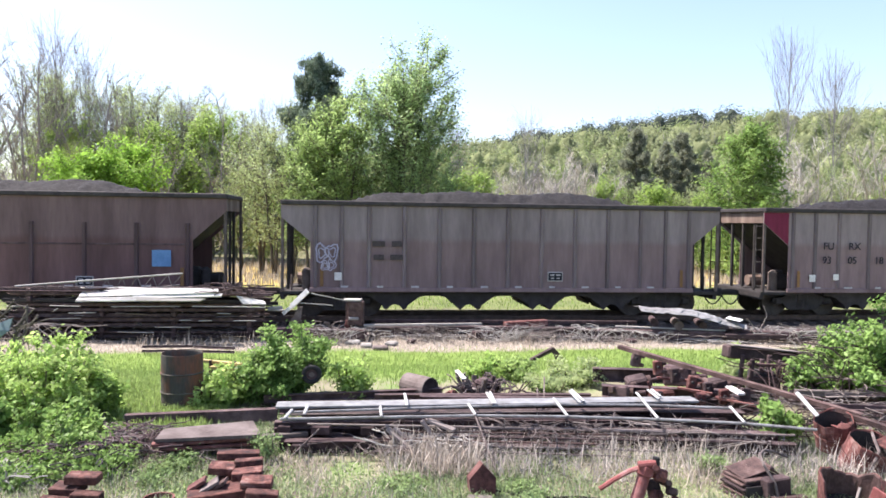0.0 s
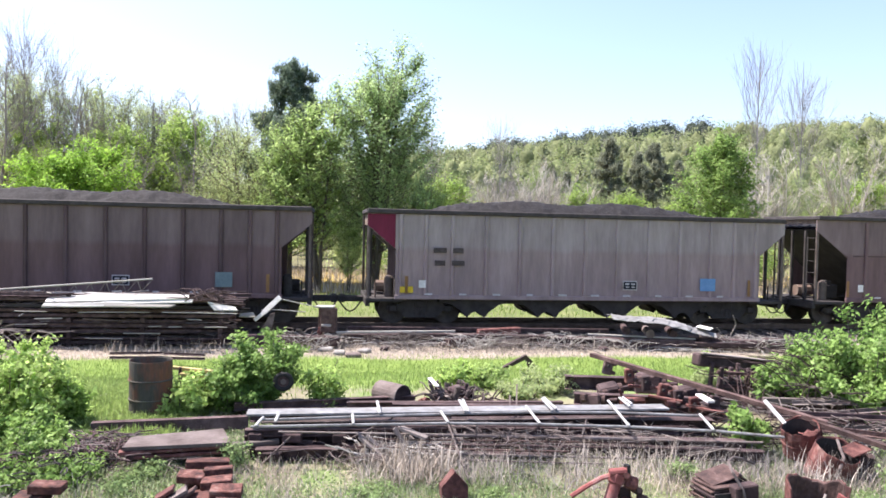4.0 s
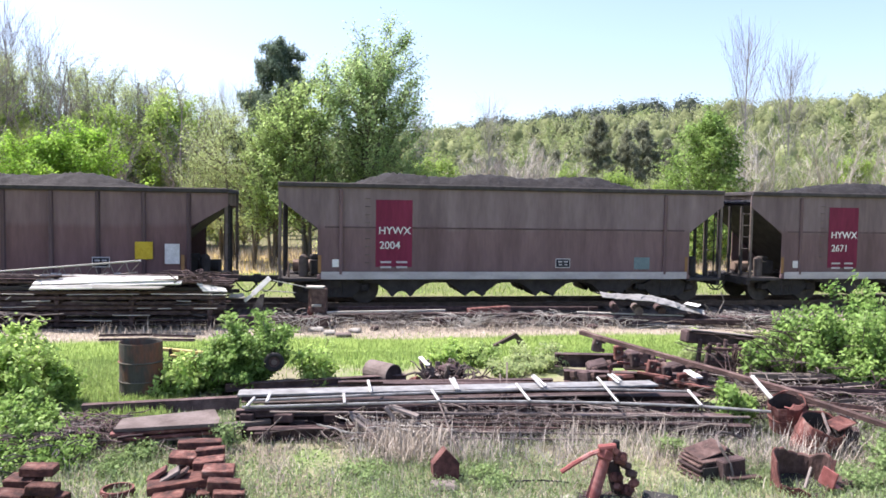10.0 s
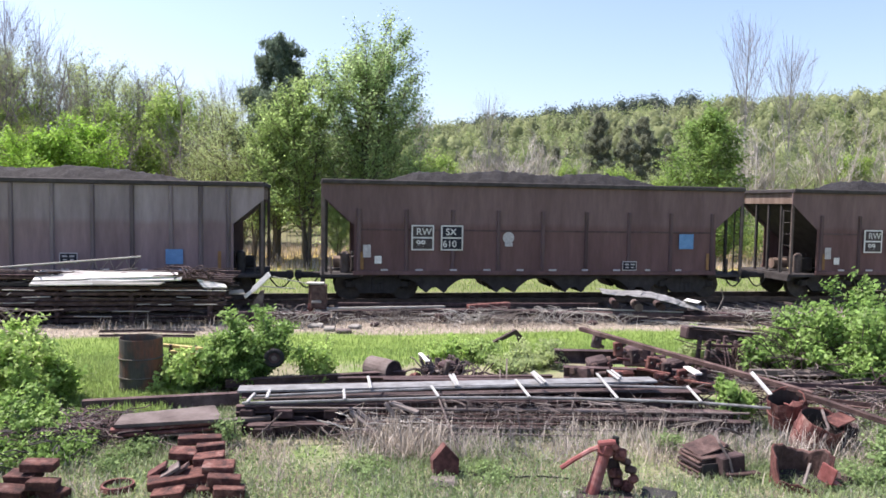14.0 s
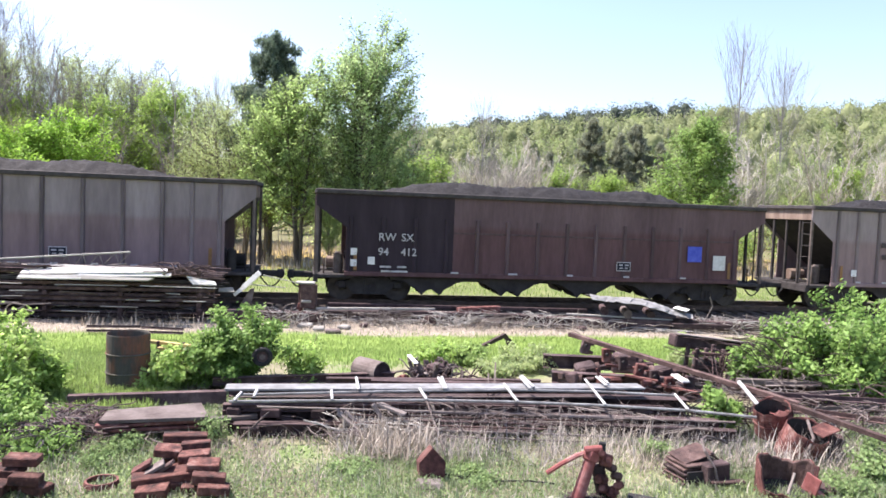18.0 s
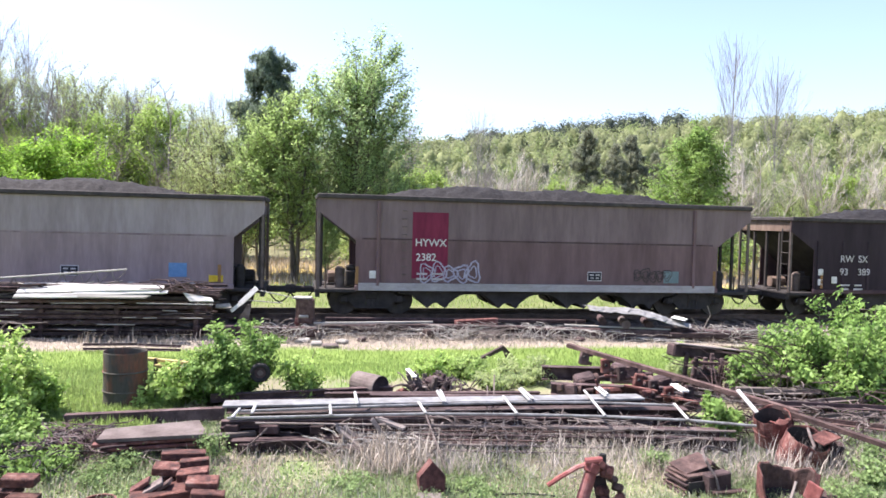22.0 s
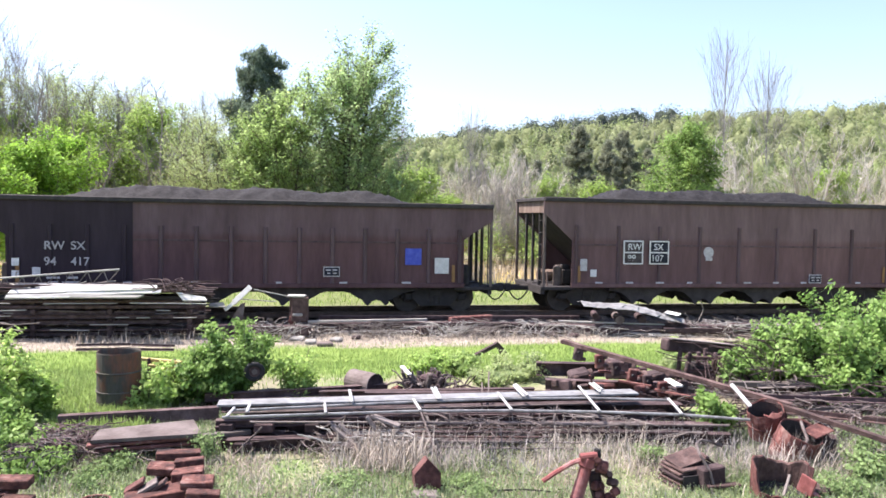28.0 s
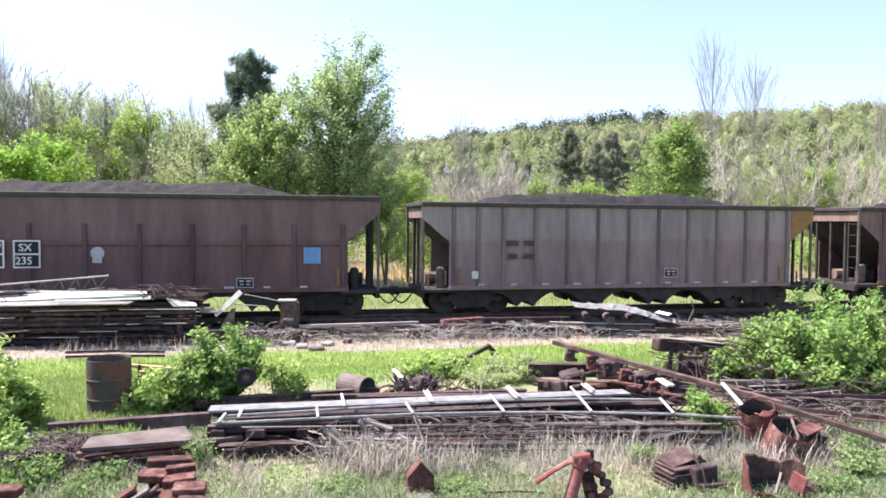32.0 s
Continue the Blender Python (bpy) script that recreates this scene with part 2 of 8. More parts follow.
M = dict(
    car_grey=material("grey_car_paint", [(0.18, 0.143, 0.146), (0.236, 0.19, 0.193), (0.285, 0.234, 0.237)], 1.4, stretch=STREAK, fine=6, bump=0.05, rand=0.2, dust=(0.9, 0.79, 0.78)),
    car_light=material("light_grey_car_paint", [(0.222, 0.182, 0.184), (0.282, 0.235, 0.237), (0.335, 0.285, 0.287)], 1.4, stretch=STREAK, fine=6, bump=0.05, rand=0.1, dust=(0.94, 0.86, 0.86)),
    car_dusk=material("brown_grey_car_paint", [(0.124, 0.088, 0.091), (0.165, 0.12, 0.123), (0.204, 0.152, 0.156)], 1.4, stretch=STREAK, fine=6, bump=0.05, rand=0.15, dust=(0.86, 0.76, 0.75)),
    car_rust=material("rust_brown_car_paint", [(0.113, 0.072, 0.072), (0.15, 0.097, 0.097), (0.187, 0.125, 0.124)], 1.4, stretch=STREAK, fine=6, bump=0.05, rand=0.15, dust=(0.86, 0.76, 0.74)),
    car_redbrown=material("red_brown_car_paint", [(0.082, 0.051, 0.054), (0.116, 0.073, 0.077), (0.148, 0.097, 0.101)], 1.4, stretch=STREAK, fine=9, bump=0.08, rand=0.12, dust=(0.88, 0.74, 0.72)),
    car_black=material("sooty_black_car_paint", [(0.021, 0.0138, 0.0185), (0.031, 0.021, 0.0275), (0.043, 0.03, 0.038)], 1.6, stretch=STREAK, fine=9, bump=0.08, rand=0.1),
    car_sooty=material("sooty_brown_car_paint", [(0.055, 0.032, 0.036), (0.076, 0.046, 0.051), (0.098, 0.062, 0.067)], 1.4, stretch=STREAK, fine=6, bump=0.05, rand=0.12),
    car_red=material("dull_red_paint", [(0.135, 0.016, 0.04), (0.18, 0.024, 0.055)], 2.0, stretch=STREAK, fine=9, bump=0.05),
    # side posts: streaked, in a darker tone than the sheets they stand on
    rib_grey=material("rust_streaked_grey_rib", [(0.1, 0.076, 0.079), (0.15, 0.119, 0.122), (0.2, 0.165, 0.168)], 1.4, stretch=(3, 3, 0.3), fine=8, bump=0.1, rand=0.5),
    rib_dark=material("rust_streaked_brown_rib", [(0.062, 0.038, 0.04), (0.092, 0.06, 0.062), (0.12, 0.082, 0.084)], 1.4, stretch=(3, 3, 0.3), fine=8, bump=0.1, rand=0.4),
    rim=material("coal_dusted_rim", [(0.03, 0.026, 0.027), (0.065, 0.056, 0.057)], 5.0, 0.8, bump=0.3, rand=0.3),
    under=material("grimy_underframe_steel", [(0.03, 0.027, 0.027), (0.06, 0.053, 0.051)], 4.0, bump=0.2),
    hopper=material("dusty_hopper_steel", [(0.028, 0.024, 0.023), (0.06, 0.052, 0.05)], 3.0, bump=0.15),
    # near-black steel: slope sheets, rack stock, heap blocks and a gap strip
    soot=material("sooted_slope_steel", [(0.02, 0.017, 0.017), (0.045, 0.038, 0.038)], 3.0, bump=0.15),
    wheel=material("wheel_steel", [(0.04, 0.034, 0.03), (0.09, 0.075, 0.065)], 4.0, 0.6, 0.4, bump=0.1),
    tan=material("rust_tan_end_steel", [(0.1, 0.07, 0.055), (0.17, 0.12, 0.095), (0.26, 0.2, 0.16)], 3.0, stretch=STREAK, bump=0.1),
    endpost=material("end_post_steel", [(0.07, 0.052, 0.045), (0.16, 0.13, 0.115)], 3.0, bump=0.1),
    coal=material("coal", [(0.005, 0.0046, 0.0053), (0.011, 0.0102, 0.0115), (0.024, 0.022, 0.0245)], 9.0, 0.85, bump=0.9, fine=30, rand=0.1),
    white=material("chalky_white_paint", [(0.55, 0.54, 0.52), (0.72, 0.71, 0.69)], 6.0, bump=0.05),
    chalk=material("streaked_bleached_board", [(0.2, 0.185, 0.175), (0.48, 0.47, 0.45), (0.66, 0.65, 0.63)], 2.2, stretch=(0.25, 1.5, 9), fine=20, bump=0.2, rand=0.4, spread=(0.34, 0.58)),
    mark_white=material("faded_white_lettering", [(0.34, 0.32, 0.32), (0.52, 0.5, 0.5)], 9.0, bump=0.0, rand=0),
    mark_dark=material("faded_dark_lettering", [(0.045, 0.035, 0.035), (0.085, 0.07, 0.07)], 9.0, bump=0.0, rand=0),
    mark_black=material("black_marking_paint", [(0.012, 0.014, 0.022), (0.03, 0.03, 0.04)], 6.0, bump=0.0, rand=0),
    blue=material("sky_blue_sticker", [(0.11, 0.24, 0.44), (0.16, 0.31, 0.53)], 6.0, bump=0.0, rand=0.2),
    indigo=material("violet_blue_sticker", [(0.05, 0.07, 0.4), (0.1, 0.13, 0.5)], 6.0, bump=0.0, rand=0.2),
    teal=material("faded_teal_patch", [(0.12, 0.17, 0.18), (0.15, 0.205, 0.21)], 6.0, bump=0.0, rand=0.2),
    yellow=material("yellow_reflector_paint", [(0.5, 0.34, 0.02), (0.62, 0.46, 0.05)], 6.0, bump=0.0, rand=0.2),
    amber=material("faded_orange_reflector", [(0.2, 0.11, 0.05), (0.27, 0.15, 0.06)], 6.0, bump=0.0, rand=0.3),
    graffiti=material("pale_lilac_spray_paint", [(0.3, 0.28, 0.36), (0.44, 0.42, 0.5)], 6.0, bump=0.0, rand=0.2),
    sill=material("pale_sill_stripe", [(0.3, 0.28, 0.275), (0.46, 0.43, 0.42)], 3.0, stretch=(0.3, 1, 1), bump=0.05),
    rail=material("worn_rail_steel", [(0.07, 0.05, 0.04), (0.14, 0.1, 0.08)], 4.0, 0.55, 0.5, bump=0.1),
    tie=material("weathered_tie_wood", [(0.05, 0.04, 0.035), (0.11, 0.09, 0.075)], 4.0, stretch=(1, 0.2, 1), bump=0.5),
    rust=material("brown_rusted_steel", [(0.035, 0.022, 0.02), (0.075, 0.045, 0.04), (0.13, 0.088, 0.078)], 7.0, bump=0.4, rand=0.5),
    redrust=material("red_rusted_iron", [(0.042, 0.019, 0.018), (0.092, 0.036, 0.032), (0.152, 0.062, 0.053), (0.21, 0.128, 0.112)], 8.0, bump=0.5, rand=0.6),
    darkrust=material("dark_oily_rusted_steel", [(0.03, 0.018, 0.018), (0.062, 0.04, 0.04), (0.115, 0.08, 0.078)], 5.0, bump=0.4, rand=0.7),
    alu=material("weathered_aluminium", [(0.13, 0.125, 0.12), (0.22, 0.22, 0.218), (0.3, 0.305, 0.305)], 6.0, 0.45, 0.0, bump=0.08, rand=0.3),
    rung=material("bright_worn_aluminium", [(0.26, 0.26, 0.25), (0.4, 0.4, 0.39)], 6.0, 0.5, 0.0, bump=0.05, rand=0.2),
    brick=material("dusty_red_rusted_block", [(0.018, 0.011, 0.01), (0.06, 0.025, 0.021), (0.12, 0.05, 0.039), (0.18, 0.11, 0.094)], 11.0, bump=0.9, rand=0.7),
    plate=material("dusty_brown_plate", [(0.075, 0.055, 0.05), (0.125, 0.1, 0.092), (0.175, 0.145, 0.135)], 4.0, bump=0.4),
    drum=material("grey_green_drum_paint", [(0.2, 0.085, 0.05), (0.075, 0.068, 0.055), (0.1, 0.094, 0.078), (0.17, 0.085, 0.055)], 2.2, stretch=(1, 1, 0.4), bump=0.2, spread=(0.34, 0.68)),
    board=material("bleached_board", [(0.22, 0.205, 0.185), (0.4, 0.385, 0.355)], 3.0, stretch=(0.2, 1, 1), bump=0.3, rand=0.3),
    wood=material("grey_weathered_wood", [(0.1, 0.083, 0.075), (0.21, 0.18, 0.165)], 4.0, stretch=(0.2, 1, 1), bump=0.5, rand=0.5),
    oldyellow=material("chipped_yellow_paint", [(0.3, 0.23, 0.09), (0.46, 0.37, 0.17)], 6.0, bump=0.2),
    rubber=material("cracked_rubber", [(0.014, 0.014, 0.014), (0.035, 0.034, 0.033)], 6.0, bump=0.3),
    bark=material("grey_brown_bark", [(0.075, 0.062, 0.05), (0.15, 0.13, 0.11)], 6.0, stretch=(1, 1, 0.25), bump=0.6),
    palebark=material("pale_twig_bark", [(0.2, 0.185, 0.18), (0.32, 0.3, 0.29)], 6.0, stretch=(1, 1, 0.25), bump=0.3),
    limbbark=material("bleached_limb_bark", [(0.34, 0.32, 0.28), (0.52, 0.49, 0.43)], 6.0, stretch=(1, 1, 0.25), bump=0.3),
    twig=material("grey_twigs", [(0.17, 0.158, 0.15), (0.27, 0.25, 0.24)], 4.0, bump=0.2, island=0.5),
    leaf_spring=material("thin_yellow_green_leaves", [(0.26, 0.375, 0.095), (0.36, 0.485, 0.155)], 0.3, 0.7, bump=0, glow_through=0.58, island=0.5),
    leaf_shrub=material("sunlit_shrub_leaves", [(0.29, 0.425, 0.115), (0.42, 0.555, 0.185)], 0.9, 0.5, bump=0, glow_through=0.6, island=0.8),
    pump_red=material("faded_red_pump_paint", [(0.11, 0.035, 0.032), (0.2, 0.065, 0.06), (0.29, 0.15, 0.14)], 6.0, bump=0.2),
    leaf=material("fresh_green_leaves", [(0.25, 0.36, 0.115), (0.37, 0.485, 0.19)], 0.6, 0.55, bump=0, glow_through=0.6, island=0.8),
    leaf_dark=material("deep_green_leaves", [(0.265, 0.372, 0.155), (0.38, 0.503, 0.235)], 0.5, 0.45, bump=0, glow_through=0.66, island=0.9),
    leaf_bright=material("bright_spring_leaves", [(0.19, 0.305, 0.08), (0.28, 0.405, 0.125)], 0.6, 0.55, bump=0, glow_through=0.55, island=0.8),
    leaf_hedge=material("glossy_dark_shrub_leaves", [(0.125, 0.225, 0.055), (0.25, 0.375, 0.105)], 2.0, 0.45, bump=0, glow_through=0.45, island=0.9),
    leaf_vivid=material("vivid_lime_green_leaves", [(0.21, 0.365, 0.05), (0.31, 0.49, 0.09)], 0.6, 0.55, bump=0, glow_through=0.5, island=0.8),
    leaf_pale=material("pale_budding_leaves", [(0.295, 0.365, 0.16), (0.405, 0.48, 0.235)], 0.3, 0.7, bump=0, glow_through=0.6, island=0.5),
    far_pale=material("far_pale_crowns", [(0.2, 0.225, 0.13), (0.27, 0.31, 0.15), (0.33, 0.37, 0.2)], 0.09, 0.8, bump=0, glow_through=0.5, island=0.45, spread=(0.35, 0.65)),
    far_green=material("far_green_crowns", [(0.21, 0.275, 0.11), (0.29, 0.355, 0.15)], 0.09, 0.8, bump=0, glow_through=0.5, island=0.45),
    far_dark=material("far_evergreen_crowns", [(0.05, 0.068, 0.05), (0.08, 0.1, 0.075)], 0.09, 0.8, bump=0, glow_through=0.15, island=0.15),
    weed=material("low_weed_leaves", [(0.16, 0.24, 0.09), (0.25, 0.34, 0.145)], 0.6, 0.6, bump=0, glow_through=0.5, island=0.9),
    needle_brown=material("brownish_conifer_needles", [(0.2, 0.22, 0.155), (0.3, 0.32, 0.225)], 0.6, 0.6, bump=0, glow_through=0.5, island=0.8),
    needle=material("pine_needles", [(0.12, 0.17, 0.12), (0.2, 0.255, 0.18)], 0.6, 0.5, bump=0, glow_through=0.45, island=0.7),
    lush=material("bright_lawn_grass", [(0.22, 0.31, 0.09), (0.31, 0.41, 0.135)], 0.5, 0.7, bump=0, glow_through=0.5, island=0.7),
    grass=material("green_grass_blades", [(0.2, 0.25, 0.14), (0.31, 0.365, 0.22)], 0.5, 0.7, bump=0, glow_through=0.5, island=0.9),
    straw=material("dry_straw_grass", [(0.29, 0.25, 0.205), (0.5, 0.455, 0.4)], 0.8, 0.8, bump=0, glow_through=0.35, island=1.0),
)


# ---- building blocks ----
class Shape:
    """Collects simple solids into one mesh."""
    def __init__(self):
        self.v, self.f = [], []

    def add(self, v, f):
        n = len(self.v)
        self.v += [tuple(p) for p in v]
        self.f += [tuple(i + n for i in q) for q in f]
        return self

    def box(self, c, s, turn=(0, 0, 0), bevel=0.0):
        hx, hy, hz = (a / 2 for a in s)
        e = Euler([radians(a) for a in turn]).to_matrix()
        c = Vector(c)
        if bevel <= 0:
            v = [c + e @ Vector((x * hx, y * hy, z * hz)) for x in (-1, 1) for y in (-1, 1) for z in (-1, 1)]
            return self.add(v, [(0, 1, 3, 2), (4, 6, 7, 5), (0, 4, 5, 1), (2, 3, 7, 6), (0, 2, 6, 4), (1, 5, 7, 3)])
        b = min(bevel, hx * 0.9, hy * 0.9, hz * 0.9)
        v = []
        for sx in (-1, 1):
            for sy in (-1, 1):
                for sz in (-1, 1):
                    v += [c + e @ Vector((sx * hx, sy * (hy - b), sz * (hz - b))),
                          c + e @ Vector((sx * (hx - b), sy * hy, sz * (hz - b))),
                          c + e @ Vector((sx * (hx - b), sy * (hy - b), sz * hz))]
        i = lambda x, y, z, k: ((x * 2 + y) * 2 + z) * 3 + k
        f = []
        for s in (0, 1):
            f += [(i(s, 0, 0, 0), i(s, 0, 1, 0), i(s, 1, 1, 0), i(s, 1, 0, 0)),
                  (i(0, s, 0, 1), i(0, s, 1, 1), i(1, s, 1, 1), i(1, s, 0, 1)),
                  (i(0, 0, s, 2), i(0, 1, s, 2), i(1, 1, s, 2), i(1, 0, s, 2))]
        for a in (0, 1):
            for b2 in (0, 1):
                f += [(i(a, b2, 0, 0), i(a, b2, 1, 0), i(a, b2, 1, 1), i(a, b2, 0, 1)),
                      (i(a, 0, b2, 0), i(a, 1, b2, 0), i(a, 1, b2, 2), i(a, 0, b2, 2)),
                      (i(0, a, b2, 1), i(1, a, b2, 1), i(1, a, b2, 2), i(0, a, b2, 2))]
        for a in (0, 1):
            for b2 in (0, 1):
                for c2 in (0, 1):
                    f.append((i(a, b2, c2, 0), i(a, b2, c2, 1), i(a, b2, c2, 2)))
        return self.add(v, f)

    def tube(self, p, q, r, r2=None, n=8, caps=True, hollow=0.0):
        p, q = Vector(p), Vector(q)
        r2 = r if r2 is None else r2
        d = q - p
        if d.length < 1e-6:
            return self
        m = d.to_track_quat("Z", "Y").to_matrix()
        ring = [Vector((math.cos(2 * math.pi * k / n), math.sin(2 * math.pi * k / n), 0)) for k in range(n)]
        v = [p + m @ (a * r) for a in ring] + [q + m @ (a * r2) for a in ring]
        f = [(k, (k + 1) % n, n + (k + 1) % n, n + k) for k in range(n)]
        if hollow:
            v += [p + m @ (a * (r - hollow)) for a in ring] + [q + m @ (a * (r2 - hollow)) for a in ring]
            f += [(2 * n + (k + 1) % n, 2 * n + k, 3 * n + k, 3 * n + (k + 1) % n) for k in range(n)]
            f += [(n + k, n + (k + 1) % n, 3 * n + (k + 1) % n, 3 * n + k) for k in range(n)]
            f += [((k + 1) % n, k, 2 * n + k, 2 * n + (k + 1) % n) for k in range(n)]
        elif caps:
            f += [tuple(range(n))[::-1], tuple(range(n, 2 * n))]
        return self.add(v, f)

    def path(self, pts, r, n=6):
        """One bent round bar through the points; a ring when the last meets the first."""
        pts = [Vector(p) for p in pts]
        ring = (pts[0] - pts[-1]).length < 1e-4 and len(pts) > 3
        if ring:
            pts = pts[:-1]
        k, v = len(pts), []
        side = None
        for i, p in enumerate(pts):
            a = pts[i - 1] if (i or ring) else p
            b = pts[(i + 1) % k] if (i < k - 1 or ring) else p
            d = (b - a).normalized()
            if side is None:
                side = d.orthogonal()
            side = side - d * side.dot(d)
            side = side.normalized() if side.length > 1e-5 else d.orthogonal().normalized()
            up = d.cross(side)
            v += [p + (side * math.cos(2 * math.pi * j / n) + up * math.sin(2 * math.pi * j / n)) * r for j in range(n)]
        f = []
        for i in range(k if ring else k - 1):
            o = ((i + 1) % k) * n
            f += [(i * n + j, i * n + (j + 1) % n, o + (j + 1) % n, o + j) for j in range(n)]
        if not ring:
            f += [tuple(range(n))[::-1], tuple(range((k - 1) * n, k * n))]
        return self.add(v, f)

    def prism(self, poly, y0, y1):
        """A polygon in x and z, drawn out along y."""
        n = len(poly)
        v = [(x, y0, z) for x, z in poly] + [(x, y1, z) for x, z in poly]
        f = [tuple(range(n)), tuple(range(n, 2 * n))[::-1]]
        f += [(k, n + k, n + (k + 1) % n, (k + 1) % n) for k in range(n)]
        return self.add(v, f)

    def mesh(self, name, mat, smooth=False):
        me = bpy.data.meshes.new(name)
        me.from_pydata(self.v, [], self.f)
        me.materials.append(mat)
        if smooth:
            me.polygons.foreach_set("use_smooth", [True] * len(me.polygons))
        me.update()
        b = bmesh.new(); b.from_mesh(me)
        bmesh.ops.recalc_face_normals(b, faces=b.faces)
        b.to_mesh(me); b.free()
        return me


def part(name, shape, mat, parent=None, label="", at=None, smooth=False):
    me = shape if isinstance(shape, bpy.types.Mesh) else shape.mesh(name, mat, smooth)
    ob = new(name, me)
    if parent is not None:
        ob.parent = parent
    if at is not None:
        ob.matrix_basis = at
    if label:
        ob["label"] = label
    return ob


def thing(name, at, label, category, group="", kind=""):
    ob = new(name)
    ob.matrix_basis = at
    ob.empty_display_size = 0.2
    return tagged(ob, label, category, group, kind)


def solo(name, shape, mat, at, label, category, group="", kind="", smooth=False):
    return tagged(part(name, shape, mat, None, "", at, smooth), label, category, group, kind)


def quads(name, mat, c, u, v):
    """One mesh of diamond leaves: centres c, half axes u and v."""
    n = len(c)
    co = np.empty((n, 4, 3), np.float32)
    co[:, 0], co[:, 1], co[:, 2], co[:, 3] = c - u, c - v, c + u, c + v
    me = bpy.data.meshes.new(name)
    me.vertices.add(n * 4); me.loops.add(n * 4); me.polygons.add(n)
    me.vertices.foreach_set("co", co.ravel())
    me.loops.foreach_set("vertex_index", np.arange(n * 4))
    me.polygons.foreach_set("loop_start", np.arange(0, n * 4, 4))
    me.materials.append(mat)
    me.update(calc_edges=True)
    return me


def leaves(name, mat, centres, spread, per, size, rng, slim=0.5, facing=None):
    """Leaves scattered round the centres; facing: the way each one turns its face, roughly."""
    centres = np.asarray(centres, np.float32)
    c = np.repeat(centres, per, 0)
    n = len(c)
    c = c + rng.normal(0, 1, (n, 3)).astype(np.float32) * np.asarray(spread, np.float32)
    u = rng.normal(0, 1, (n, 3)); u /= np.linalg.norm(u, axis=1)[:, None]
    w = rng.normal(0, 1, (n, 3))
    if facing is not None:
        w = np.repeat(np.asarray(facing), per, 0) + 0.45 * w
        u = np.cross(w, u); u /= np.linalg.norm(u, axis=1)[:, None] + 1e-9
    v = np.cross(u, w); v /= np.linalg.norm(v, axis=1)[:, None] + 1e-9
    s = size * rng.uniform(0.6, 1.4, (n, 1))
    return quads(name, mat, c, u * s, v * s * slim)


# ---- the lie of the land ----
PHI = 0.1702                                       # the track runs off to the right at this angle
UX, UY = math.cos(PHI), math.sin(PHI)
NEAR_SIDE = 23.32                                  # metres ahead to the near side of the cars
RAIL_TOP, TRACK_GROUND = -0.55, -0.80


def across(x, y):
    """Distance from the near side of the train, negative towards the yard."""
    return (y - NEAR_SIDE) * UY * 0 + (y - NEAR_SIDE) * UX - x * UY


def step(a, b, x):
    t = np.clip((x - a) / (b - a), 0, 1)
    return t * t * (3 - 2 * t)


def ground_z(x, y):
    x, y = np.asarray(x, float), np.asarray(y, float)
    d = across(x, y)
    z = TRACK_GROUND * step(-12.5, -5.0, d)
    z = z + 0.05 * np.sin(x * 1.3 + 0.4 * y) * np.cos(y * 1.1) * step(-30, -12, d * 0 + y) * (1 - step(-9, -5, d))
    crest = np.interp(x, (-140, -60, -6, 15, 35, 57, 78, 110, 139, 200), (9, 12, 15.8, 18.6, 22.0, 24.4, 26.6, 28.0, 29.8, 32))
    hill = crest * step(62, 232, y) + 0.6 * np.sin(x * 0.11 + 1) * step(120, 220, y)
    return z + hill


def gz(x, y):
    return float(ground_z(x, y))


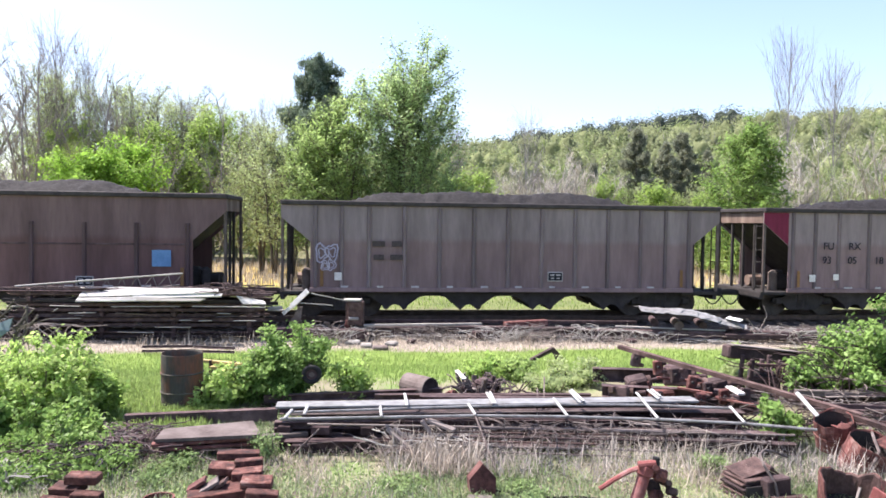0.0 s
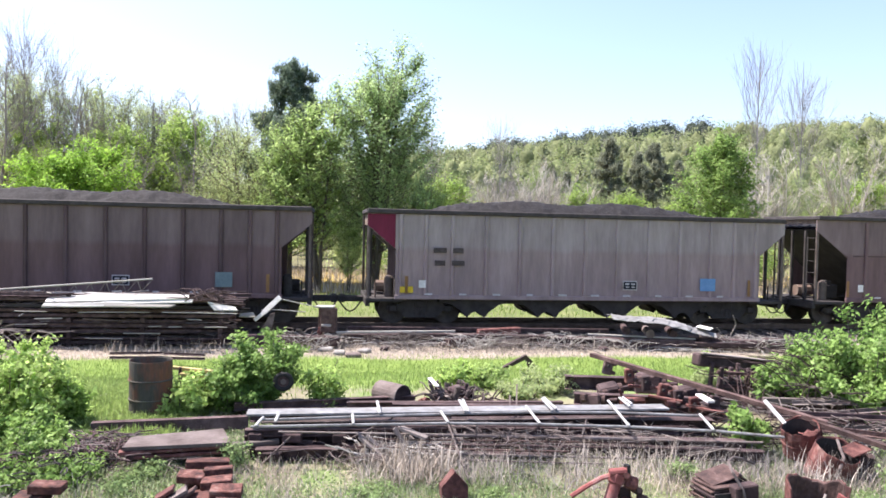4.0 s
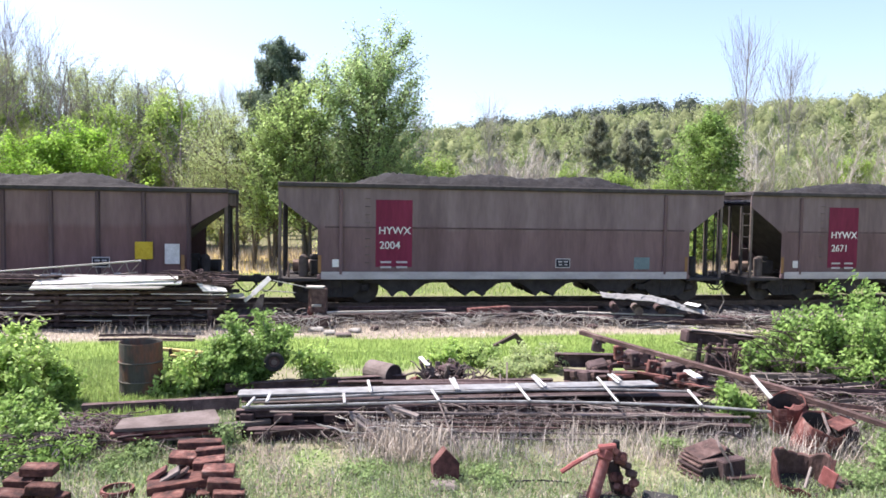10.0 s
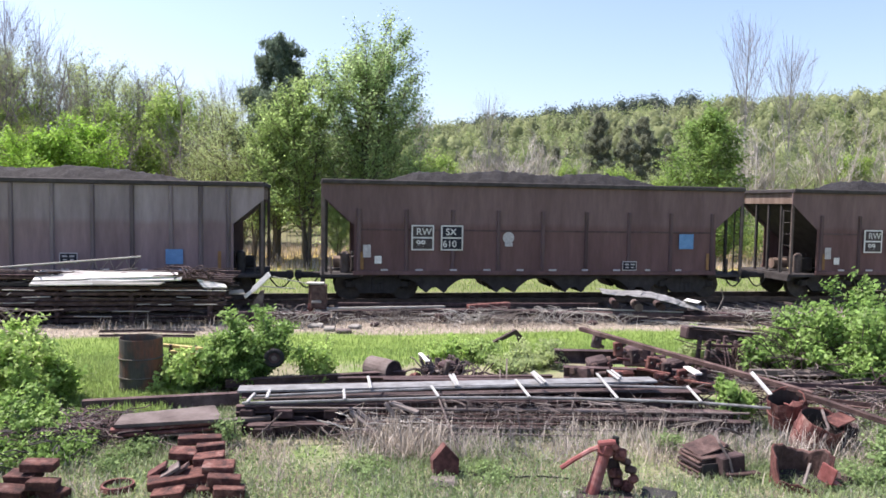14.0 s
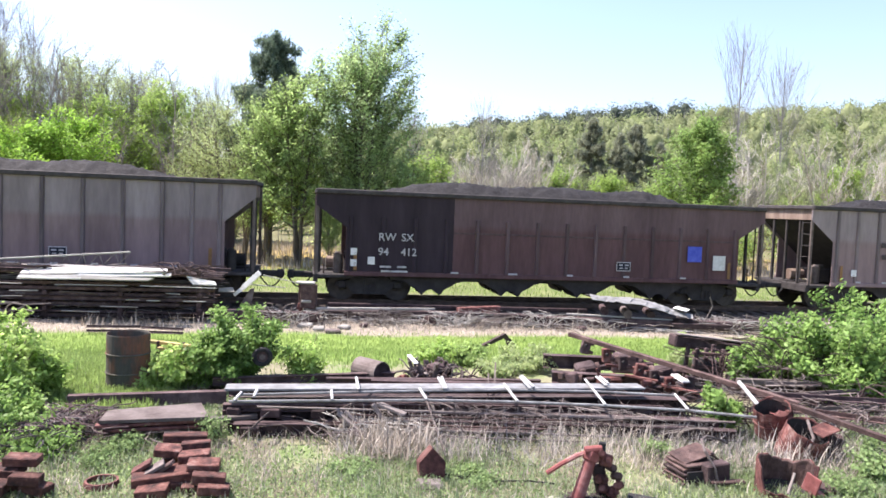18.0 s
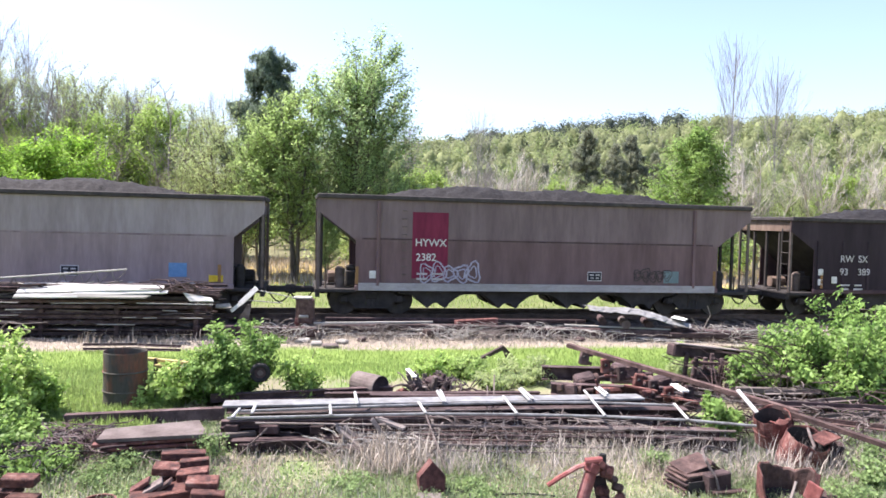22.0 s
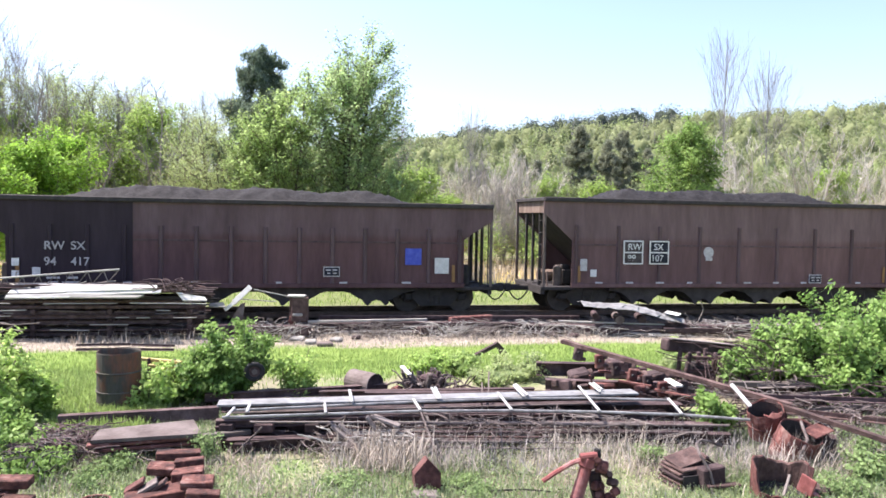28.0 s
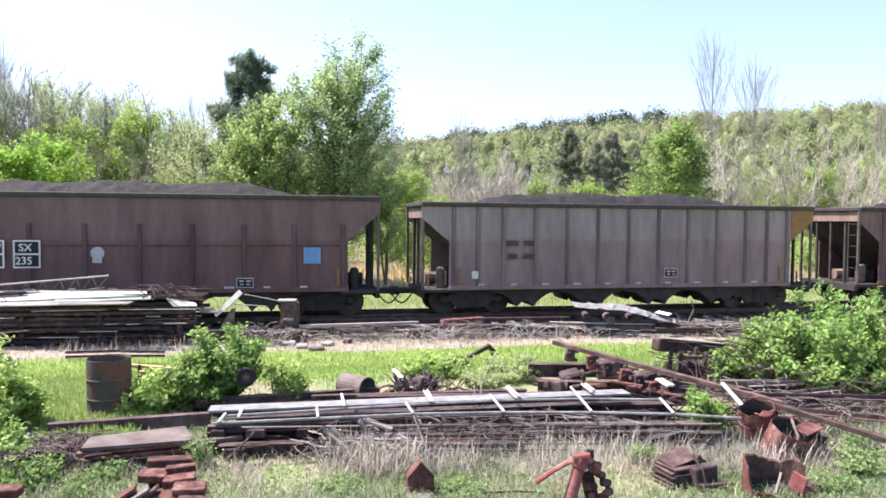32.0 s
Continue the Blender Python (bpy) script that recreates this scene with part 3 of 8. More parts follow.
def ground_material():
    m = bpy.data.materials.new("grass_and_dirt")
    m.use_nodes = True
    nt, b = m.node_tree, m.node_tree.nodes["Principled BSDF"]
    b.inputs["Roughness"].default_value = 0.95
    b.inputs["Specular IOR Level"].default_value = 0.1
    geo = nt.nodes.new("ShaderNodeNewGeometry")
    def noise_at(s, detail=5):
        n = nt.nodes.new("ShaderNodeTexNoise")
        n.inputs["Scale"].default_value, n.inputs["Detail"].default_value = s, detail
        nt.links.new(geo.outputs["Position"], n.inputs["Vector"])
        return n.outputs["Fac"]
    def math_node(op, a, c, d=None):
        n = nt.nodes.new("ShaderNodeMath"); n.operation = op
        for i, s in enumerate((a, c, d)):
            if s is None:
                continue
            if isinstance(s, (int, float)):
                n.inputs[i].default_value = s
            else:
                nt.links.new(s, n.inputs[i])
        return n.outputs[0]
    def ramp(fac, *stops):
        n = nt.nodes.new("ShaderNodeValToRGB")
        el = n.color_ramp.elements
        while len(el) < len(stops):
            el.new(0.5)
        for e, (p, c) in zip(el, stops):
            e.position, e.color = p, (*c, 1)
        nt.links.new(fac, n.inputs[0])
        return n.outputs[0]
    def mix(fac, a, c):
        n = nt.nodes.new("ShaderNodeMix"); n.data_type = "RGBA"
        nt.links.new(fac, n.inputs[0]); nt.links.new(a, n.inputs[6]); nt.links.new(c, n.inputs[7])
        return n.outputs[2]
    dot = nt.nodes.new("ShaderNodeVectorMath"); dot.operation = "DOT_PRODUCT"
    dot.inputs[1].default_value = (-UY, UX, 0)
    nt.links.new(geo.outputs["Position"], dot.inputs[0])
    wob = math_node("MULTIPLY_ADD", noise_at(0.35, 6), 2.4, -1.2)
    d = math_node("ADD", dot.outputs["Value"], wob)       # distance across the track, with ragged edges
    near = NEAR_SIDE * UX
    def band(a, bb, soft=0.5):
        """1 between a and bb metres from the near side of the train."""
        up = nt.nodes.new("ShaderNodeMapRange"); up.interpolation_type = "SMOOTHSTEP"
        dn = nt.nodes.new("ShaderNodeMapRange"); dn.interpolation_type = "SMOOTHSTEP"
        nt.links.new(d, up.inputs[0]); nt.links.new(d, dn.inputs[0])
        up.inputs[1].default_value, up.inputs[2].default_value = near + a - soft, near + a + soft
        dn.inputs[1].default_value, dn.inputs[2].default_value = near + bb - soft, near + bb + soft
        return math_node("MULTIPLY", up.outputs[0], math_node("SUBTRACT", 1.0, dn.outputs[0]))
    fine = noise_at(9.0, 6)
    yard = ramp(noise_at(1.1, 6), (0.3, (0.15, 0.13, 0.095)), (0.5, (0.21, 0.2, 0.13)), (0.62, (0.15, 0.2, 0.08)))
    lawn = ramp(noise_at(2.5, 5), (0.3, (0.11, 0.17, 0.04)), (0.7, (0.18, 0.25, 0.065)))
    dry = ramp(fine, (0.3, (0.18, 0.152, 0.12)), (0.7, (0.33, 0.29, 0.235)))
    stone = ramp(noise_at(14, 4), (0.35, (0.035, 0.03, 0.027)), (0.7, (0.13, 0.11, 0.1)))
    field = ramp(noise_at(0.8, 5), (0.35, (0.1, 0.13, 0.05)), (0.65, (0.16, 0.18, 0.075)))
    gold = ramp(noise_at(1.5, 5), (0.3, (0.36, 0.26, 0.075)), (0.7, (0.5, 0.39, 0.14)))
    wood = ramp(noise_at(0.5, 5), (0.3, (0.11, 0.11, 0.06)), (0.7, (0.17, 0.16, 0.09)))
    c = mix(band(-10.8, -4.0, 0.5), yard, lawn)
    c = mix(band(-4.2, -1.9, 0.3), c, dry)
    c = mix(band(-1.9, 4.6, 0.4), c, stone)
    c = mix(band(4.6, 400, 0.6), c, field)
    c = mix(band(14, 400, 2.0), c, gold)
    c = mix(band(32, 900, 3.0), c, wood)
    mul = nt.nodes.new("ShaderNodeHueSaturation")
    nt.links.new(c, mul.inputs["Color"])
    nt.links.new(math_node("MULTIPLY_ADD", noise_at(40, 3), 0.9, 0.55), mul.inputs["Value"])
    nt.links.new(mul.outputs[0], b.inputs["Base Color"])
    bp = nt.nodes.new("ShaderNodeBump")
    bp.inputs["Strength"].default_value, bp.inputs["Distance"].default_value = 0.6, 0.05
    nt.links.new(fine, bp.inputs["Height"]); nt.links.new(bp.outputs[0], b.inputs["Normal"])
    return m


def build_ground():
    g = np.linspace(-1, 1, 181)
    xs = 60 * g + 1440 * g ** 5
    h = np.linspace(0, 1, 200)
    ys = -30 + 90 * h + 1440 * h ** 5
    X, Y = np.meshgrid(xs, ys)
    Z = ground_z(X, Y)
    v = np.stack([X, Y, Z], -1).reshape(-1, 3)
    nx = len(xs)
    i = np.arange(len(v)).reshape(X.shape)
    f = np.stack([i[:-1, :-1], i[:-1, 1:], i[1:, 1:], i[1:, :-1]], -1).reshape(-1, 4)
    me = bpy.data.meshes.new("ground")
    me.from_pydata(v.tolist(), [], f.tolist())
    me.materials.append(ground_material())
    me.polygons.foreach_set("use_smooth", [True] * len(me.polygons))
    tagged(new("ground", me), "rough yard grass, mown strip and dry field rising to a hill", "ground", kind="structure")


build_ground()


def along(s, off, z):
    """A place s metres along the track from straight ahead, off metres behind the cars' near side."""
    return Vector((s * UX - off * UY, NEAR_SIDE + s * UY + off * UX, z))


TRACK = Matrix.Rotation(PHI, 4, "Z")


def build_track():
    tr = thing("railway_track", Matrix.Translation(along(0, 1.6, 0)) @ TRACK, "single railway track with rusty-sided steel rails on wooden ties", "track", kind="structure")
    for y in (-0.755, 0.755):
        r = Shape()
        r.prism([(-0.07, 0), (0.07, 0), (0.07, 0.02), (0.015, 0.04), (0.015, 0.13), (0.036, 0.14), (0.036, 0.175), (-0.036, 0.175), (-0.036, 0.14), (-0.015, 0.13), (-0.015, 0.04), (-0.07, 0.02)], -60, 60)
        o = part("rail", r, M["rail"], tr)
        o.matrix_basis = pose(0, y, RAIL_TOP - 0.175, 0, 0, -90)
    tie = Shape().box((0, 0, 0), (0.23, 2.6, 0.17), bevel=0.015).mesh("tie", M["tie"])
    rng = random.Random(5)
    for k in range(-60, 61):
        part("tie", tie, None, tr, at=pose(k * 0.53 + rng.uniform(-0.03, 0.03), rng.uniform(-0.06, 0.06), RAIL_TOP - 0.26, 0, 0, rng.uniform(-1.5, 1.5)))


build_track()


# ---- trees ----
def grow(rng, height, spread, trunk_r, leaders=4, limbs=3, low=0.2, open_out=0.35, twigs=3):
    """Leaders rising from a short trunk, limbs and twigs off them; returns tapered segments and the twig tips."""
    segs, tips = [], []
    up = Vector((0, 0, 1))
    def wander(p, d, length, r, n, rise, rough):
        out = []
        for k in range(n):
            d = (d + up * rise + Vector((rng.uniform(-1, 1), rng.uniform(-1, 1), rng.uniform(-1, 1))) * rough).normalized()
            q = p + d * (length / n)
            r2 = r * (1 - 0.8 / n) if k < n - 1 else r * 0.45
            segs.append((p, q, r, r2))
            out.append((p, q, d, r2))
            p, r = q, r2
        return out
    fork = Vector((0, 0, height * 0.08))
    segs.append((Vector((0, 0, -0.15)), fork, trunk_r, trunk_r * 0.85))
    for i in range(leaders):
        a = 2 * math.pi * (i + rng.uniform(-0.3, 0.3)) / leaders
        tilt = open_out * rng.uniform(0.3, 1.2) if i else 0.05
        d = Vector((math.cos(a) * math.sin(tilt), math.sin(a) * math.sin(tilt), math.cos(tilt)))
        ln = height * 0.92 * (rng.uniform(0.72, 1.0) if i else 1.0)
        stem = wander(fork, d, ln, trunk_r * (0.7 if i else 0.85), 8, 0.05, 0.09)
        for k, (p, q, d2, r2) in enumerate(stem):
            frac = (k + 1) / 8
            if frac < low:
                continue
            for _ in range(limbs):
                a2 = rng.uniform(0, 2 * math.pi)
                out = (Vector((math.cos(a2), math.sin(a2), rng.uniform(0.1, 0.8))) + d2 * 0.5).normalized()
                ln2 = spread * (1.1 - 0.8 * frac) * rng.uniform(0.45, 1.2) + 0.25
                for p3, q3, d3, r3 in wander(p.lerp(q, rng.random()), out, ln2, max(0.012, r2 * 0.45), 3, 0.14, 0.22):
                    for _ in range(twigs):
                        td = (d3 + Vector((rng.uniform(-1, 1), rng.uniform(-1, 1), rng.uniform(-0.3, 1.1))) * 0.9).normalized()
                        e = p3.lerp(q3, rng.random())
                        tip = e + td * rng.uniform(0.25, 0.7) * (0.5 + 0.5 * spread / 2.5)
                        segs.append((e, tip, 0.009, 0.005))
                        tips.append(tip)
                        tips.append(e.lerp(tip, 0.5))
        tips.append(stem[-1][1])
    return segs, tips


def wood_mesh(name, segs, mat, least=0.0, n=5):
    s = Shape()
    for p, q, r, r2 in segs:
        if r >= least:
            s.tube(p, q, r, max(r2, 0.004), n=n if r > 0.03 else 3, caps=False)
    me = bpy.data.meshes.new(name)
    me.from_pydata(s.v, [], s.f)
    me.materials.append(mat)
    me.polygons.foreach_set("use_smooth", [True] * len(me.polygons))
    me.update()
    return me


def tree_kind(seed, height, spread, leaf, per, size, fuzz, trunk_r=0.18, leaders=4, limbs=3, low=0.2, open_out=0.35, bark="bark", keep=1.0, label="", twigs=3, wispy=0.0):
    rng, nrng = random.Random(seed), np.random.default_rng(seed)
    segs, tips = grow(rng, height, spread, trunk_r, leaders, limbs, low, open_out, twigs)
    t = thing("tree", Matrix.Identity(4), label, "tree")
    if wispy:
        segs = [(p, q, max(r, wispy), max(r2, wispy * 0.6)) for p, q, r, r2 in segs]
    part("trunk", wood_mesh("trunk", segs, M[bark], 0.0095 if leaf else 0.0), None, t)
    if leaf:
        tips = [tuple(p) for p in tips if rng.random() < keep]
        out = np.array(tips) - np.array((0, 0, height * 0.5))
        out = out / (np.linalg.norm(out, axis=1)[:, None] + 1e-6) * 0.6 + np.array((-0.3, -0.1, 0.8))
        part("crown", leaves("crown", M[leaf], tips, (fuzz, fuzz, fuzz), per, size, nrng, 0.6, out), None, t)
    return t


def shoot_tree(seed, height, half, leaf, limbs, subs, clumps, per, size, trunk_r, label, low=0.12, profile=((0.0, 0.75), (0.3, 1.0), (0.7, 0.95), (0.9, 0.7), (1.0, 0.35)), spread=0.13, rise=0.75, stems=1, bark="bark"):
    """Limbs that curve upwards, side shoots on them, and leaves in clumps along every shoot, with gaps between."""
    rng, nrng = random.Random(seed), np.random.default_rng(seed)
    segs, tips, face = [], [], []
    up = Vector((0, 0, 1))
    trunks = []
    for k in range(stems):
        a = 2 * math.pi * (k + rng.uniform(-0.2, 0.2)) / stems
        lean = 0.0 if stems == 1 else half * 0.35
        pts = [Vector((math.cos(a) * lean * (j / 9) + rng.uniform(-.07, .07), math.sin(a) * lean * (j / 9) + rng.uniform(-.07, .07), height * (0.95 - 0.07 * k) * j / 9 - 0.15)) for j in range(10)]
        for j in range(9):
            segs.append((pts[j], pts[j + 1], trunk_r * (1 - 0.1 * j), trunk_r * (1 - 0.1 * (j + 1))))
        trunks.append(pts)
    for k in range(limbs):
        f = low + (0.97 - low) * ((k + rng.random()) / limbs) ** 0.9
        reach = half * float(np.interp(f, [p[0] for p in profile], [p[1] for p in profile])) * rng.uniform(0.55, 1.08)
        a = k * 2.399 + rng.uniform(-0.4, 0.4)
        pts = trunks[k % stems]
        g = max(0.0, min(0.97, f - 0.1)) * 9
        p = pts[int(g)].lerp(pts[int(g) + 1], g % 1)
        d = Vector((math.cos(a), math.sin(a), 0.35)).normalized()
        n, r = 7, 0.018 + 0.03 * (1 - f)
        for j in range(n):
            q = p + d * (reach * 1.25 / n)
            segs.append((p, q, r, r * 0.8))
            r *= 0.8
            if j >= 1:
                for _ in range(subs):
                    e = p.lerp(q, rng.random())
                    sd = (d * 0.6 + up * rng.uniform(-0.1, 1.0) + Vector((rng.uniform(-1, 1), rng.uniform(-1, 1), rng.uniform(-0.5, 0.5)))).normalized()
                    ln = rng.uniform(0.35, 1.0) * (0.25 + 0.13 * half)
                    tip = e + sd * ln
                    segs.append((e, tip, 0.01, 0.004))
                    for c in range(clumps):
                        g = (c + 1) / clumps
                        tips.append(tuple(e.lerp(tip, g)))
                        face.append((sd.x * 0.5 - 0.25, sd.y * 0.5 - 0.1, sd.z * 0.4 + 0.6))
            d = (d + up * rise / n * 1.6 + Vector((rng.uniform(-1, 1), rng.uniform(-1, 1), rng.uniform(-1, 1))) * 0.12).normalized()
            p = q
    for pts in trunks:
        for j in range(34):
            e = pts[7].lerp(pts[9], rng.random()) if j < 14 else pts[5].lerp(pts[7], rng.random())
            tip = e + Vector((rng.uniform(-.5, .5), rng.uniform(-.5, .5), rng.uniform(0.2, 0.9))) * (0.3 + 0.2 * half)
            segs.append((e, tip, 0.01, 0.004))
            for c in range(clumps):
                tips.append(tuple(e.lerp(tip, (c + 1) / clumps)))
                face.append((-0.25, -0.1, 0.8))
    t = thing("tree", Matrix.Identity(4), label, "tree")
    part("trunk", wood_mesh("trunk", segs, M[bark], 0.006), None, t)
    part("crown", leaves("crown", M[leaf], tips, (spread, spread, spread), per, size, nrng, 0.55, face), None, t)
    return t


def tufted_pine(seed, height, label, needles, profile, whorl=0.42, tuft=60, size=0.13, arms=(3, 5), droop=0.25, trunk_r=0.16):
    """A pine whose limbs end in upturned tufts of needles."""
    rng, nrng = random.Random(seed), np.random.default_rng(seed)
    t = thing("pine_tree", Matrix.Identity(4), label, "tree")
    segs, tips = [(Vector((0, 0, -0.1)), Vector((0.06, 0, height * 0.5)), trunk_r, trunk_r * 0.6), (Vector((0.06, 0, height * 0.5)), Vector((0.0, 0, height)), trunk_r * 0.6, 0.02)], []
    z = height * 0.2
    while z < height * 0.985:
        f = z / height
        for _ in range(rng.randint(*arms)):
            a = rng.uniform(0, 2 * math.pi)
            reach = float(np.interp(f, [p[0] for p in profile], [p[1] for p in profile])) * rng.uniform(0.6, 1.15)
            o = Vector((0.03, 0, z + rng.uniform(-0.15, 0.15)))
            mid = o + Vector((math.cos(a), math.sin(a), -droop * 0.3)) * reach * 0.6
            e = mid + Vector((math.cos(a), math.sin(a), 0.7)) * reach * 0.4
            segs += [(o, mid, 0.035, 0.022), (mid, e, 0.022, 0.008)]
            for k in range(3 + int(2.2 * reach)):
                b = (o.lerp(mid, rng.uniform(0.35, 1.0)) if k % 2 else mid.lerp(e, rng.uniform(0.2, 1.0))) + Vector((rng.uniform(-.25, .25), rng.uniform(-.25, .25), 0)) * min(1.0, reach)
                tip = b + Vector((rng.uniform(-.12, .12), rng.uniform(-.12, .12), rng.uniform(0.15, 0.4)))
                segs.append((b, tip, 0.01, 0.005))
                tips += [tuple(b.lerp(tip, g)) for g in (0.15, 0.6, 1.0)]
        z += whorl * rng.uniform(0.7, 1.3)
    tips += [(0, 0, height - 0.1 * k) for k in range(4)]
    part("trunk", wood_mesh("trunk", segs, M["bark"]), None, t)
    c = np.repeat(np.array(tips, np.float32), tuft, 0) + nrng.normal(0, 1, (len(tips) * tuft, 3)) * np.array((0.12, 0.12, 0.1))
    u = nrng.normal(0, 1, c.shape) + np.array((0, 0, 1.3)); u /= np.linalg.norm(u, axis=1)[:, None]
    v = np.cross(u, nrng.normal(0, 1, c.shape)); v /= np.linalg.norm(v, axis=1)[:, None] + 1e-9
    part("crown", quads("crown", M[needles], c, u * size * nrng.uniform(0.6, 1.3, (len(c), 1)), v * 0.026), None, t)
    return t


def fan_tree(seed, height, label, shoots=26, open_out=0.22, base=0.35, r=0.05, twigs=9, bark="palebark", fine=0.013):
    """A bare tree: a straight stem that breaks into many fine upright shoots."""
    rng = random.Random(seed)
    segs = []
    fork = Vector((rng.uniform(-.1, .1), 0, height * base))
    segs.append((Vector((0, 0, -0.15)), fork, r * 1.4, r))
    segs.append((fork, fork + Vector((0.05, 0, height * (0.97 - base))), r, 0.012))
    for k in range(shoots):
        f = rng.uniform(0, 0.75)
        p = fork + Vector((0, 0, height * (1 - base) * f * 0.9))
        a, tilt = rng.uniform(0, 2 * math.pi), open_out * rng.uniform(0.5, 1.6)
        d = Vector((math.cos(a) * math.sin(tilt), math.sin(a) * math.sin(tilt), math.cos(tilt)))
        ln = height * (1 - base) * (1 - f) * rng.uniform(0.5, 0.95)
        rr = max(fine * 1.3, r * 0.4 * (1 - f))
        for j in range(5):
            q = p + d * ln / 5
            segs.append((p, q, rr, rr * 0.78))
            rr *= 0.78
            for _ in range(twigs // 3 if j < 1 else twigs // 2):
                td = (d + Vector((rng.uniform(-1, 1), rng.uniform(-1, 1), rng.uniform(-0.1, 0.6))) * 0.55).normalized()
                e = p.lerp(q, rng.random())
                m = e + td * rng.uniform(0.4, 1.1) * height / 12
                segs.append((e, m, fine, fine * 0.6))
            d = (d + Vector((rng.uniform(-1, 1), rng.uniform(-1, 1), 0.5)) * 0.1).normalized()
            p = q
    t = thing("tree", Matrix.Identity(4), label, "tree")
    part("trunk", wood_mesh("trunk", segs, M[bark]), None, t)
    return t


def put(kind, spots, group=""):
    """The first spot takes the tree itself, the others copies: x, y, turn, size."""
    for n, (x, y, turn, size) in enumerate(spots):
        m = pose(x, y, gz(x, y), 0, 0, turn)
        o = kind if n == 0 else copy_thing(kind, m)
        o.matrix_basis = m @ Matrix.Diagonal((size, size, size, 1))
        if group:
            o["group"] = group


def build_trees():
    # the big leafy tree behind the track, the pine beside it and the lighter growth at their feet
    big = shoot_tree(7, 11.6, 3.0, "leaf_dark", 125, 3, 3, 6, 0.064, 0.15, "tall leafy tree in fresh green leaf, its branches reaching up", 0.27, ((0.0, 0.8), (0.3, 1.0), (0.75, 0.92), (0.9, 0.6), (1.0, 0.3)), 0.15, 0.75, 3)
    put(big, [(-4.0, 38.5, 20, 1.19)])
    put(tufted_pine(12, 12.1, "dark bushy-topped pine among the leafing trees", "needle", ((0.2, 2.2), (0.55, 2.7), (0.72, 2.5), (0.8, 1.7), (0.88, 1.3), (0.95, 0.85), (1.0, 0.3)), 0.3, 30, 0.13, (3, 5)), [(-9.35, 42, 0, 1.025)])
    side = shoot_tree(13, 8.6, 2.1, "leaf", 50, 3, 3, 6, 0.058, 0.09, "loose-crowned young tree in yellow-green leaf", 0.3, spread=0.12, stems=3)
    put(side, [(-6.9, 37.6, 0, 1.27), (-8.9, 38.6, 100, 1.08), (-1.5, 37.6, 60, 0.72), (-5.2, 36.8, 140, 0.5)], "trees behind the track")
    dusty = shoot_tree(22, 8.2, 1.9, "leaf_pale", 30, 3, 2, 5, 0.052, 0.08, "slender young tree in thin grey-green leaf", 0.3, spread=0.14, stems=3)
    put(dusty, [(-11.4, 40.5, 0, 1.28), (-12.8, 43, 120, 1.15), (-9.9, 38.9, 200, 0.85), (-14.4, 44, 60, 0.9), (10.9, 54, 130, 0.9025), (14.4, 53, 300, 0.8075), (26.9, 54, 70, 0.874)], "trees behind the track")
    cone = shoot_tree(23, 9.2, 2.75, "leaf_bright", 90, 3, 3, 6, 0.075, 0.1, "dense green tree with a pointed crown", 0.03, ((0.0, 0.8), (0.25, 1.0), (0.55, 0.85), (0.8, 0.5), (1.0, 0.16)), 0.13, 0.5)
    put(cone, [(16.5, 46, 40, 1.16)])
    bright = shoot_tree(14, 6.9, 3.25, "leaf_vivid", 110, 3, 3, 8, 0.075, 0.1, "low bright-green tree in full spring leaf", 0.03, ((0.0, 0.9), (0.35, 1.0), (0.7, 0.8), (0.9, 0.5), (1.0, 0.25)), 0.14, 0.45, 3)
    put(bright, [(-20.1, 39, 0, 1.12), (-17.3, 38.2, 150, 0.42)], "bright green trees")
    lime = shoot_tree(20, 8.4, 2.6, "leaf_spring", 48, 3, 2, 7, 0.085, 0.1, "round-crowned tree in yellow-green spring leaf", 0.15, ((0.0, 0.5), (0.4, 1.0), (0.75, 0.9), (1.0, 0.3)), 0.16, 0.5, bark="twig")
    put(lime, [(-0.4, 42, 0, 0.8), (-20.6, 56, 60, 1.46), (-25.6, 55, 130, 1.36), (-31.6, 56, 200, 1.4), (-16.2, 53, 20, 0.82), (20.5, 58, 90, 0.7), (33.5, 60, 150, 0.9), (27.5, 57, 300, 0.66), (1.4, 45, 200, 0.62), (8.8, 53, 40, 0.83), (12.3, 52, 220, 0.79), (15.7, 52, 10, 0.72), (30.4, 55, 160, 1)], "yellow-green trees")
    pale = tree_kind(15, 11.0, 3.0, "leaf_pale", 8, 0.062, 0.24, 0.11, 5, 3, 0.15, 0.3, "twig", 0.7, label="slender tree with pale budding leaves", wispy=0.011)
    spots = [(-36, 60, 0, 1.36), (-33, 57, 50, 1.22), (-30, 60, 100, 1.3), (-27, 57, 150, 1.2), (-25, 61, 200, 1.2), (-22, 58, 250, 1.1),
             (-20, 61, 300, 1.12), (-17.5, 57, 10, 0.98), (-15, 60, 70, 0.98), (-12.5, 56, 130, 0.85), (-39, 66, 190, 1.5), (-34, 69, 240, 1.4), (-29, 70, 290, 1.25),
             (2, 60, 20, 0.60), (6, 62, 80, 0.62), (20, 60, 140, 0.70), (27, 58, 200, 0.70), (32, 61, 260, 0.80), (37, 59, 320, 0.80), (42, 62, 30, 0.90), (23.5, 56, 90, 0.60)]
    put(pale, spots, "pale trees at the wood's edge")
    green = tree_kind(16, 9.5, 2.8, "leaf_spring", 7, 0.062, 0.24, 0.11, 5, 3, 0.1, 0.35, "twig", 0.6, label="slender tree with thin yellow-green spring leaves", wispy=0.01)
